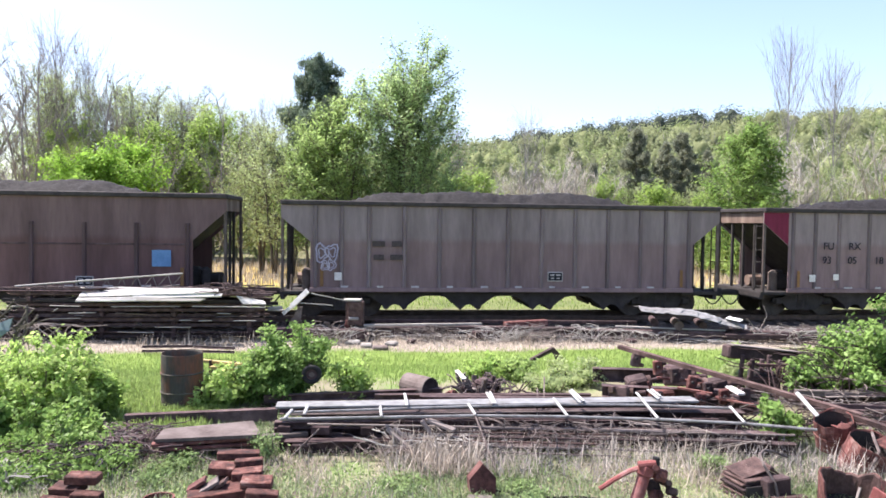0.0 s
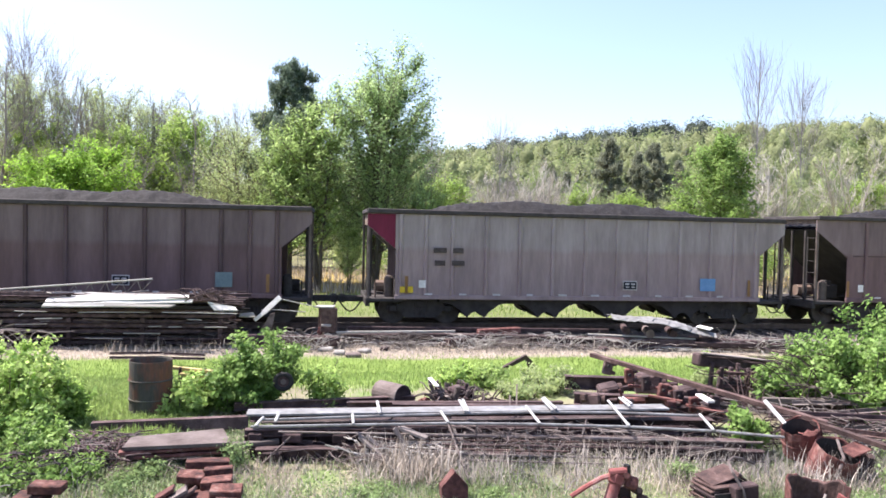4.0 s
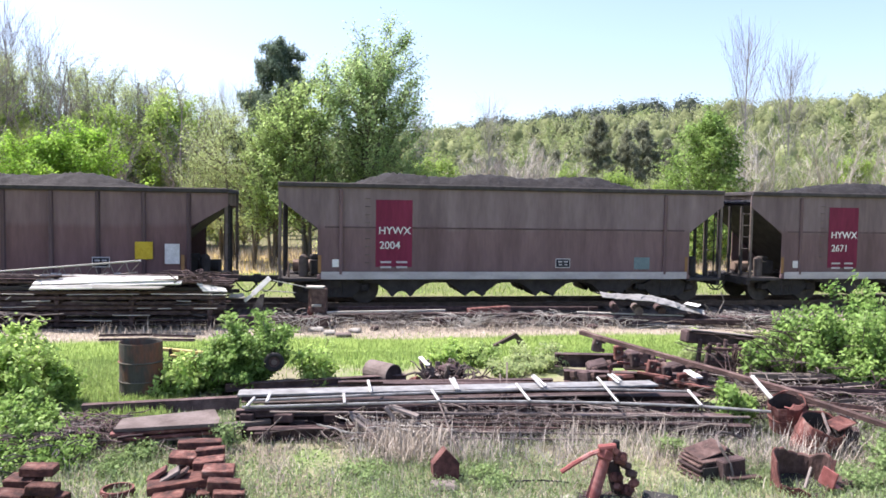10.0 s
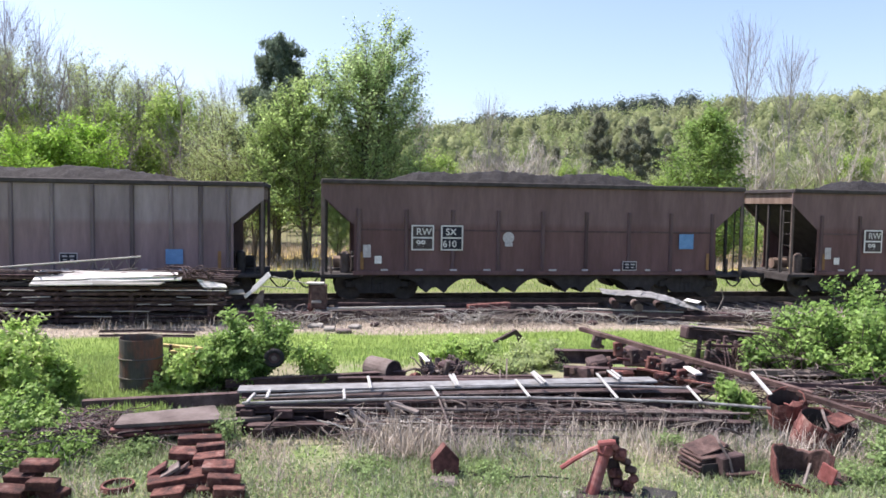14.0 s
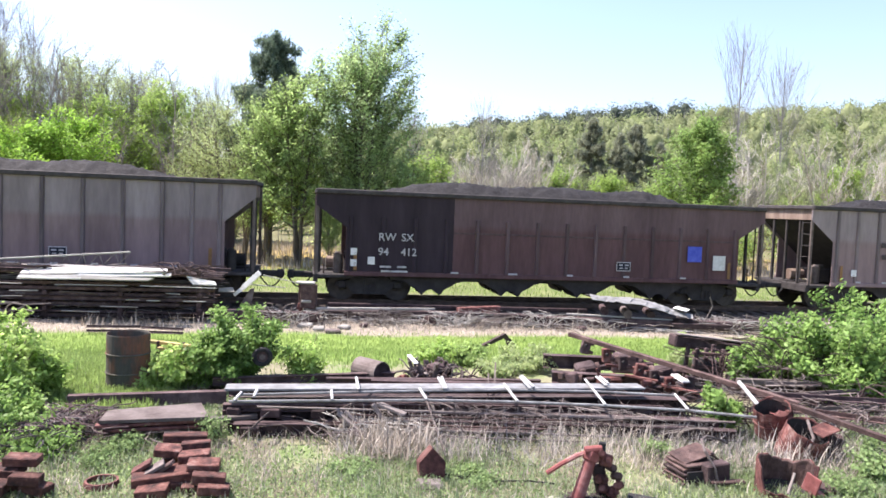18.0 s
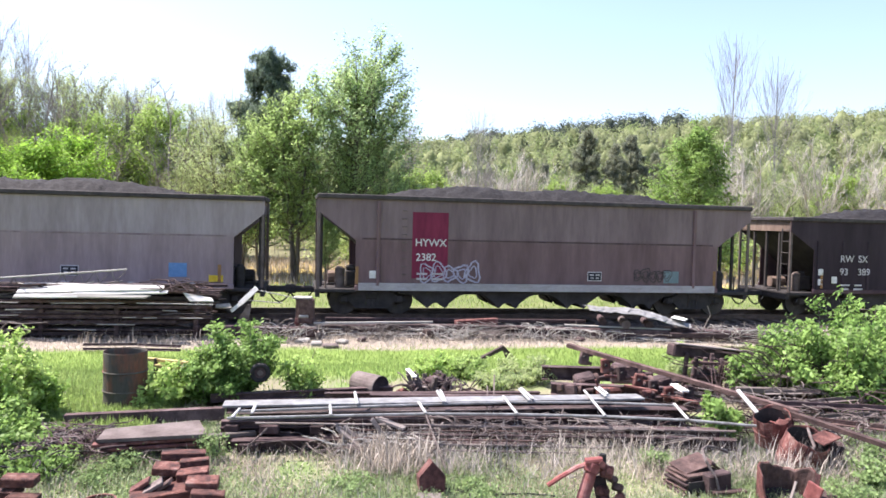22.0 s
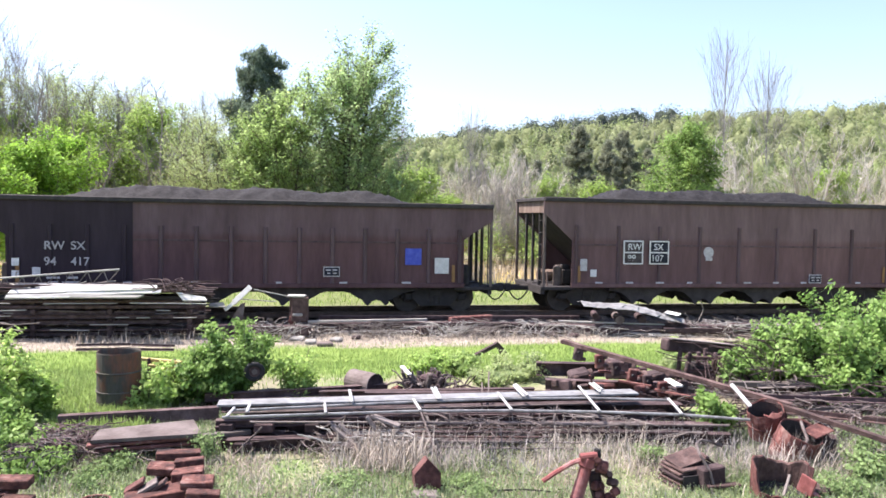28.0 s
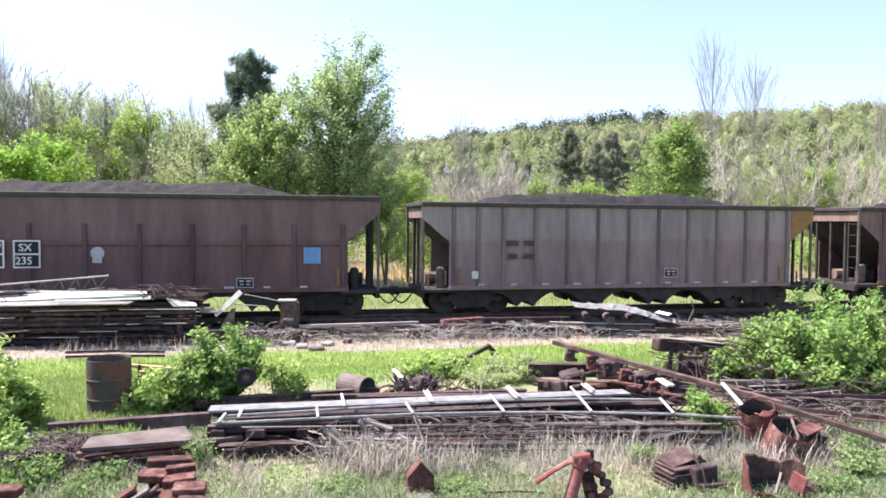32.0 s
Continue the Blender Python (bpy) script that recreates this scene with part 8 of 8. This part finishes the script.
    for p, q in (((7.64, 21.20, -0.11), (7.96, 21.20, -0.50)), ((8.19, 21.20, -0.01), (7.96, 21.20, -0.50)), ((8.19, 21.20, -0.01), (8.09, 21.20, 0.26)), ((8.47, 21.20, -0.22), (9.20, 21.20, -0.39)), ((9.20, 21.20, -0.19), (9.17, 21.20, -0.59)), ((8.64, 21.20, -0.48), (9.22, 21.20, -0.49))):
        bar("stick", p, q, 0.022, 0.022, "wood", "pale dead branch before the track", "stick", group="loose sticks")
    for px, w, m in (((-2.91, 19.12, -0.80), 0.3, "board"), ((-2.29, 19.52, -0.80), 0.3, "board"), ((-2.50, 18.82, -0.80), 0.4, "plate"), ((-3.36, 19.61, -0.80), 0.4, "board"), ((-1.80, 19.93, -0.80), 0.2, "darkrust"), ((4.32, 20.85, -0.80), 0.25, "darkrust"), ((9.19, 21.70, -0.80), 0.4, "board")):
        solo("slab", Shape().box((0, 0, 0.05), (w, 0.3, 0.1), bevel=0.03), M[m], pose(*px, 0, 0, px[0] * 13 % 30 - 15), "broken slab lying in the dry grass", "slab", "broken slabs")
    for k, px in enumerate(((-3.85, 19.75, -0.80), (-1.28, 20.26, -0.80), (0.60, 20.43, -0.80), (1.74, 20.82, -0.80), (3.04, 20.94, -0.80), (7.80, 21.57, -0.80), (8.71, 21.34, -0.80), (10.06, 21.78, -0.80), (10.25, 20.79, -0.80))):
        tangle("dead_brush", px, 0.5, 0.4, 44, 0.007, "wood" if k % 2 else "board", "dry grey brush beside the track", 40 + k, "brushwood")
    for k in range(14):
        x = -3.4 + 1.0 * k
        tangle("dead_brush", (x, 20.55 + 0.07 * k + 0.3 * math.sin(2.3 * k), -0.82), 0.55, 0.22 + 0.1 * math.sin(1.7 * k), 34, 0.008, ("board", "wood", "board", "plate")[k % 4], "bleached dead brush lying along the timbers", 140 + k, "brushwood")


build_trackside()


def build_shrubs():
    tangle("dead_brush", (5.42, 10.42, -0.02), 0.8, 0.8, 60, 0.006, "darkrust", "dark dry brush in the leafy shrub", 71, "brushwood")
    tangle("dead_brush", (6.14, 10.41, -0.01), 0.9, 0.9, 60, 0.006, "darkrust", "dark dry brush in the leafy shrub", 72, "brushwood")
    tangle("dead_brush", (4.47, 9.26, 0.00), 0.6, 0.4, 40, 0.006, "wood", "dry grey brush among the beams", 73, "brushwood")
    for k, (px, w, h) in enumerate((((4.65, 10.57, -0.02), .5, .5), ((5.31, 10.65, -0.03), .6, .6), ((5.58, 10.09, -0.00), .6, .5), ((5.71, 9.56, 0.02), .6, .5), ((4.94, 12.23, -0.05), .4, .5), ((5.25, 8.61, 0.04), .5, .35), ((3.92, 9.10, -0.03), .5, .35), ((3.21, 9.11, -0.04), .4, .3))):
        tangle("dead_brush", px, w, h, 46, 0.006, ("darkrust", "darkrust", "plate")[k % 3], "dark dry brush under the slanting beams", 90 + k, "brushwood")
    for p, q, m in (((4.55, 9.75, 0.35), (5.99, 9.77, 0.40), "wood"), ((4.40, 9.27, 0.30), (5.85, 9.55, 0.36), "plate"), ((4.62, 8.98, 0.20), (5.69, 9.13, 0.25), "wood"), ((4.43, 10.99, 0.30), (5.78, 10.77, 0.20), "darkrust"), ((4.56, 10.87, 0.20), (6.06, 9.98, 0.15), "darkrust"), ((4.50, 10.31, 0.12), (5.77, 9.39, 0.10), "darkrust"), ((4.71, 8.37, 0.20), (5.65, 9.07, 0.30), "plate")):
        bar("buried_bar", p, q, 0.07, 0.06, m, "weathered bar lying in the brush of the heap", "bar", "L", "bars in the brush")
    tangle("dead_brush", (-0.55, 7.88, -0.02), 0.35, 0.25, 60, 0.005, "board", "bleached fallen brush before the pile", 74, "brushwood")
    tangle("dead_brush", (-1.04, 7.90, -0.04), 0.35, 0.2, 40, 0.005, "plate", "bleached fallen brush before the pile", 75, "brushwood")
    tangle("dead_brush", (0.76, 8.05, 0.04), 0.45, 0.3, 50, 0.005, "plate", "bleached fallen brush before the pile", 76, "brushwood")
    tangle("dead_brush", (2.07, 8.29, 0.01), 0.45, 0.3, 50, 0.005, "wood", "bleached fallen brush before the pile", 77, "brushwood")
    tangle("dead_brush", (-3.08, 7.47, 0.02), 0.35, 0.12, 18, 0.0035, "plate", "dry fallen brush before the plate", 78, "brushwood")
    tangle("dead_brush", (-3.91, 7.85, 0.03), 0.4, 0.2, 30, 0.0035, "wood", "dry fallen brush under the shrub", 79, "brushwood")
    shrub(1, (-5.16, 8.55, 0.01), 0.72, 1.02, "leaf_shrub", 70, 0.03, "wide bright-green shrub in spring leaf", 64)
    shrub(2, (-5.95, 8.87, -0.04), 0.95, 0.95, "leaf_shrub", 62, 0.03, "tall bright-green shrub in spring leaf", 46)
    # darker leaf colour here paints the shade on the big shrub's lower half
    shrub(3, (-4.7, 7.95, 0.0), 0.45, 0.46, "leaf_hedge", 44, 0.03, "low shrub in darker leaf for shade, at the yard's edge", 32)
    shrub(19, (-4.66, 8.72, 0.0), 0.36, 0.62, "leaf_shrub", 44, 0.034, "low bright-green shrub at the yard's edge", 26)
    # dark weeds added where the shrub shades the ground
    shrub(20, (-4.7, 7.35, 0.0), 0.45, 0.24, "leaf_hedge", 40, 0.026, "low weeds coloured dark for the shade under the shrub", 24)
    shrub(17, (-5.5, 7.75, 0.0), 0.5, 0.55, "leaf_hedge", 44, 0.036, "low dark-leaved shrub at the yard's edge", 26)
    shrub(4, (-2.6, 10.11, 0.00), 0.7, 1.0, "leaf_hedge", 75, 0.03, "dense dark-leaved shrub round an old wheel", 58)
    shrub(5, (-2.95, 9.86, -0.00), 0.4, 0.66, "leaf_hedge", 46, 0.034, "low dark-leaved shrub by the wheel", 26)
    shrub(6, (-1.74, 10.20, 0.01), 0.36, 0.66, "leaf_shrub", 34, 0.034, "small bright-green shrub in leaf", 20)
    shrub(7, (-3.42, 9.59, 0.01), 0.42, 0.5, "leaf_shrub", 40, 0.034, "low bright weeds round the drum", 22)
    shrub(8, (5.9, 10.42, -0.01), 1.18, 1.42, "leaf_hedge", 46, 0.036, "wide leafy shrub spilling over the scrap heap", 82)
    shrub(9, (6.87, 10.67, 0.02), 1.25, 1.6, "leaf_hedge", 44, 0.04, "wide leafy shrub spilling over the scrap heap", 60)
    shrub(10, (5.36, 11.63, -0.04), 0.6, 0.7, "leaf_hedge", 38, 0.036, "low leafy shrub at the heap's edge", 20)
    shrub(11, (3.49, 8.61, -0.05), 0.26, 0.62, "leaf_hedge", 30, 0.04, "green sapling shoot growing through the scrap", 10)
    shrub(21, (4.72, 10.75, 0.0), 0.42, 0.78, "leaf_hedge", 34, 0.036, "leafy shoots over the propped timber", 20)
    shrub(22, (5.25, 10.75, 0.0), 0.5, 0.92, "leaf_hedge", 36, 0.036, "leafy shoots over the heap", 32)
    shrub(23, (5.75, 9.8, 0.0), 0.5, 0.66, "leaf_hedge", 34, 0.034, "low leafy shoots over the heap", 22)
    shrub(24, (4.1, 11.75, 0.0), 0.34, 0.42, "leaf_pale", 30, 0.03, "low dusty weeds at the heap's edge", 14)
    shrub(12, (0.13, 12.17, -0.11), 0.42, 0.46, "leaf_shrub", 30, 0.034, "low bright weeds in the mown strip", 16)
    shrub(13, (0.66, 12.26, -0.10), 0.35, 0.36, "leaf", 30, 0.032, "low weeds in the mown strip", 14)
    shrub(14, (1.56, 11.53, 0.00), 0.5, 0.45, "leaf_pale", 30, 0.03, "low dusty weeds at the heap's edge", 18)
    shrub(15, (4.62, 13.01, -0.08), 0.4, 0.48, "leaf", 34, 0.034, "low weeds at the heap's edge", 14)
    shrub(18, (1.05, 10.9, 0.0), 0.4, 0.36, "leaf_pale", 26, 0.028, "low dusty weeds behind the planks", 16)
    # a dead trunk with a scrap of tarpaulin, and bleached brush at the yard's corner
    t = thing("dead_trunk", Matrix.Translation((-6.2, 9.3, 0.0)), "leaning dark dead trunk with bare branches", "tree")
    part("trunk", Shape().tube((0, 0, -0.1), (0.04, 0, 0.5), 0.085, 0.065, 8).tube((0.04, 0, 0.5), (0.16, 0.02, 1.0), 0.065, 0.03, 8).tube((0.16, 0.02, 1.0), (0.34, 0.0, 1.35), 0.03, 0.012, 6), M["bark"], t, "dark rotten trunk")
    rg = random.Random(15)
    for k in range(16):
        z = rg.uniform(0.4, 1.15)
        a = V(0.04 + 0.15 * max(0, z - 0.5), 0, z)
        b = a + V(rg.uniform(-.22, .3), rg.uniform(-.15, .15), rg.uniform(0.02, 0.3))
        part("branch", Shape().path([a, b, b + V(rg.uniform(-.2, .25), rg.uniform(-.1, .1), rg.uniform(0.0, 0.3))], rg.uniform(0.006, 0.014), 5), M["bark"], t)
    s = Shape().add([(-0.25, 0, 0.1), (0.12, 0.02, 0.24), (0.1, -0.03, 0.08), (-0.22, 0.02, -0.14), (-0.25, 0.02, 0.1), (0.12, 0.04, 0.24), (0.1, -0.01, 0.08), (-0.22, 0.04, -0.14)],
                    [(0, 1, 2, 3), (7, 6, 5, 4), (0, 4, 5, 1), (1, 5, 6, 2), (2, 6, 7, 3), (3, 7, 4, 0)])
    solo("tarpaulin", s, M["teal"], pose(-6.12, 9.16, 0.98), "torn scrap of teal tarpaulin caught on the dead trunk", "tarpaulin")
    for k, (x, y) in enumerate(((-4.75, 6.75), (-4.5, 6.6), (-5.1, 6.9))):
        tangle("dead_brush", (x, y, 0.0), 0.24, 0.16, 90, 0.005, "board", "bleached fallen brush at the yard's corner", 80 + k, "dry brush")
    for k, (x, y, m) in enumerate(((-3.75, 7.85, "darkrust"), (-4.05, 7.6, "wood"), (-3.7, 7.5, "darkrust"), (-3.9, 7.2, "under"), (-4.3, 7.3, "darkrust"))):
        tangle("dead_brush", (x, y, 0.0), 0.32, 0.22, 90, 0.006, m, "dark dead twigs before the shrub", 130 + k, "dry brush")
    # dark leaf again, darkening the ground below the shrub
    shrub(25, (-4.25, 7.6, 0.0), 0.4, 0.36, "leaf_hedge", 34, 0.028, "low weeds coloured dark for the shade under the shrub", 22)
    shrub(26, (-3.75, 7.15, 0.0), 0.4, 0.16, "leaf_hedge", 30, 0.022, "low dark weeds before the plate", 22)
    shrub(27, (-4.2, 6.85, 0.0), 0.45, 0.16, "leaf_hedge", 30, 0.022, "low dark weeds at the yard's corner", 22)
    # dark-coloured twigs added to deepen the shade under the shrub
    tangle("dead_brush", (-4.4, 7.75, 0.0), 0.3, 0.2, 120, 0.005, "darkrust", "dead twigs coloured dark for the shade under the shrub", 85, "dry brush")
    for k, (px, w, h) in enumerate((((-2.23, 7.61, -0.00), .14, .3), ((-2.99, 7.28, 0.01), .24, .1), ((-3.09, 6.92, -0.01), .24, .08), ((-0.67, 6.85, 0.02), .3, .06), ((0.45, 6.75, -0.00), .25, .06), ((3.98, 6.70, 0.02), .28, .12), ((4.88, 7.88, 0.00), .25, .25), ((2.41, 7.66, 0.00), .2, .14), ((-4.35, 7.47, 0.01), .3, .25))):
        shrub(30 + k, px, w, h, "weed", 14, 0.018, "small clump of green weeds in the yard grass", 12)
    shrub(16, (4.54, 7.26, -0.00), 0.3, 0.25, "weed", 34, 0.026, "low weeds beside the drums", 12)


build_shrubs()


# ---- grass, straw and litter: nobody could count it ----
def blades(name, mat, label, seed, count, xr, yr, height, width, keep=None, bend=0.5, lie=0.0):
    rng = np.random.default_rng(seed)
    x, y = rng.uniform(*xr, count), rng.uniform(*yr, count)
    if keep is not None:
        k = keep(x, y, rng)
        x, y = x[k], y[k]
    n = len(x)
    z = ground_z(x, y)
    h = height * rng.uniform(0.4, 1.3, n)
    a, w = rng.uniform(0, 2 * math.pi, n), width * rng.uniform(0.6, 1.4, n)
    tilt = rng.uniform(0, bend, n) + lie * rng.random(n)
    dx, dy = np.cos(a) * np.sin(tilt) * h, np.sin(a) * np.sin(tilt) * h
    px, py = -np.sin(a) * w, np.cos(a) * w
    hz = np.cos(tilt) * h
    v = np.empty((n, 5, 3), np.float32)
    v[:, 0] = np.stack([x - px, y - py, z - 0.01], 1); v[:, 1] = np.stack([x + px, y + py, z - 0.01], 1)
    v[:, 2] = np.stack([x + px * .7 + dx * .4, y + py * .7 + dy * .4, z + hz * .6], 1)
    v[:, 3] = np.stack([x - px * .7 + dx * .4, y - py * .7 + dy * .4, z + hz * .6], 1)
    v[:, 4] = np.stack([x + dx, y + dy, z + hz], 1)
    i = np.arange(n) * 5
    loops = np.stack([i, i + 1, i + 2, i + 3, i + 3, i + 2, i + 4], 1).ravel()
    start = np.stack([np.arange(n) * 7, np.arange(n) * 7 + 4], 1).ravel()
    me = bpy.data.meshes.new(name)
    me.vertices.add(n * 5); me.loops.add(n * 7); me.polygons.add(n * 2)
    me.vertices.foreach_set("co", v.ravel())
    me.loops.foreach_set("vertex_index", loops)
    me.polygons.foreach_set("loop_start", start)
    me.materials.append(mat)
    me.update(calc_edges=True)
    tagged(new(name, me), label, "grass", kind="stuff")


def patches(scale, cut, seed):
    def keep(x, y, rng):
        f = np.sin(x * scale + seed) + np.sin(y * scale * 1.3 + 2 * seed) + np.sin((x + y) * scale * 0.7 + 3 * seed) + rng.normal(0, 0.5, len(x))
        return f > cut
    return keep


def weeds(name, mat, label, seed, count, xr, yr, size, lift, keep):
    rng = np.random.default_rng(seed)
    x, y = rng.uniform(*xr, count), rng.uniform(*yr, count)
    k = keep(x, y, rng)
    x, y = x[k], y[k]
    c = np.stack([x, y, ground_z(x, y) + rng.uniform(0.005, lift, len(x))], 1)
    tagged(new(name, leaves(name, mat, c, (0.01, 0.01, 0.004), 1, size, rng, 0.55)), label, "weeds", kind="stuff")


blades("yard_grass", M["grass"], "green grass growing through the yard", 51, 90000, (-6, 7), (4.6, 9.6), 0.1, 0.0055, patches(2.2, -0.9, 1), 1.0, 0.3)
blades("dry_grass", M["straw"], "dry straw-coloured grass over the yard", 52, 30000, (-6, 7), (4.6, 10.5), 0.12, 0.0045, patches(1.7, -0.7, 4), 1.4, 0.2)
weeds("ground_weeds", M["weed"], "small-leaved weeds over the yard", 61, 90000, (-6, 7), (4.6, 9.4), 0.013, 0.07, patches(1.5, -0.2, 7))
weeds("pale_weeds", M["leaf_pale"], "pale small-leaved weeds and litter over the yard", 62, 60000, (-6, 7), (4.6, 9.4), 0.012, 0.06, patches(1.9, 0.0, 3))
blades("tall_straw", M["straw"], "tall dry stalks before the scrap pile", 53, 3100, (-0.9, 4.6), (7.1, 8.1), 0.36, 0.004, patches(3.0, -0.2, 2), 0.9, 0.8)
blades("dead_stalks", M["twig"], "grey dead weed stalks leaning in the scrap pile", 63, 4400, (-0.8, 5.2), (7.1, 8.6), 0.36, 0.0032, patches(2.6, -0.4, 6), 1.1, 0.7)
blades("straw_tuft", M["straw"], "fallen tuft of dry stalks before the pile", 58, 900, (-1.0, 0.0), (7.15, 7.9), 0.36, 0.008, patches(4.0, -1.2, 2), 1.4, 0.2)
blades("left_straw", M["straw"], "dry stalks between the plate and the blocks", 54, 3000, (-5, -1.4), (6.2, 7.7), 0.16, 0.005, patches(3.0, -0.2, 5), 1.0, 0.5)
blades("mown_grass", M["lush"], "short green grass of the mown strip", 55, 75000, (-11, 11), (10, 20), 0.09, 0.006,
       lambda x, y, rng: (across(x, y) > -11.5 + rng.normal(0, 0.5, len(x))) & (across(x, y) < -4.3 + rng.normal(0, 0.3, len(x))))
blades("lush_grass", M["lush"], "tall bright grass round the drum", 59, 60000, (-7.2, -3.2), (8.3, 12.8), 0.13, 0.008, None, 0.9)
blades("track_straw", M["straw"], "dry brown grass along the track", 56, 34000, (-14, 16), (15, 25), 0.13, 0.007,
       lambda x, y, rng: (across(x, y) > -4.4) & (across(x, y) < -1.4), 1.2, 0.5)
blades("field_grass", M["straw"], "tall golden grass in the field beyond the track", 57, 30000, (-34, 30), (34, 56), 0.5, 0.02,
       lambda x, y, rng: across(x, y) > 13 + rng.normal(0, 1.5, len(x)), 0.5)
blades("verge_grass", M["lush"], "rough grass on the far side of the track", 64, 30000, (-26, 30), (24, 42), 0.17, 0.014,
       lambda x, y, rng: (across(x, y) > 4.3) & (across(x, y) < 14), 0.8)
blades("trackside_straw", M["straw"], "tangled bleached straw among the timbers beside the track", 65, 15000, (-9, 14), (16, 25), 0.34, 0.009,
       lambda x, y, rng: (across(x, y) > -3.6) & (across(x, y) < -1.7) & (np.sin(x * 1.7) + np.sin(x * 0.6 + 1) + rng.normal(0, 0.6, len(x)) > -0.4), 1.3, 0.4)
blades("outer_grass", M["grass"], "patchy green grass over the rest of the yard", 66, 40000, (-16, 16), (-8, 4.7), 0.11, 0.008, patches(1.3, -0.8, 2), 1.0, 0.3)
blades("side_grass", M["grass"], "patchy green grass at the yard's edges", 67, 30000, (-16, 16), (4.7, 11), 0.11, 0.008,
       lambda x, y, rng: (np.abs(x) > 6) & (across(x, y) < -10), 1.0, 0.3)


# ---- what moves ----
SPEED, GAIN = 11.890, 0.03064                           # metres a second half way through, and how it gathers
PLACES = [-197.26, -181.45, -165.69, -149.77, -133.87, -118.19, -101.66, -84.45, -67.94, -52.16, -36.26, -20.33, -4.30, 11.31, 27.85, 44.41, 60.21, 76.26, 92.85, 109.30, 125.19, 141.70, 158.16, 173.95, 189.88, 205.41, 221.51]   # each car's middle along the track at 16 s


def motions():
    for (car, kind, paint, coal), s0 in zip(TRAIN, PLACES):
        def where(t):
            u = t - 16.0
            return s0 - SPEED * u - GAIN * u * u
        rows = []
        for k in range(33):
            m = Matrix.Translation(along(where(k), 1.6, 0)) @ TRACK
            rows.append((float(k), m))
        walk(car, rows)
        walk(coal, rows)
        seen = [n for n in range(961) if -24 < where(n / 30) < 34]
        for tk in car.children:
            if not tk.name.startswith("truck"):
                continue
            for ws in tk.children:
                base = ws.matrix_basis.translation.copy()
                turn = [(0.0, pose(*base))]
                for n in seen:
                    ang = (where(n / 30) - where(seen[0] / 30)) / 0.455
                    turn.append((n / 30, Matrix.Translation(base) @ Matrix.Rotation(ang, 4, "Y")))
                if seen and seen[0] == 0:
                    turn = turn[1:]
                if turn[-1][0] < 32.0:
                    turn.append((32.0, turn[-1][1]))
                walk(ws, turn)


motions()
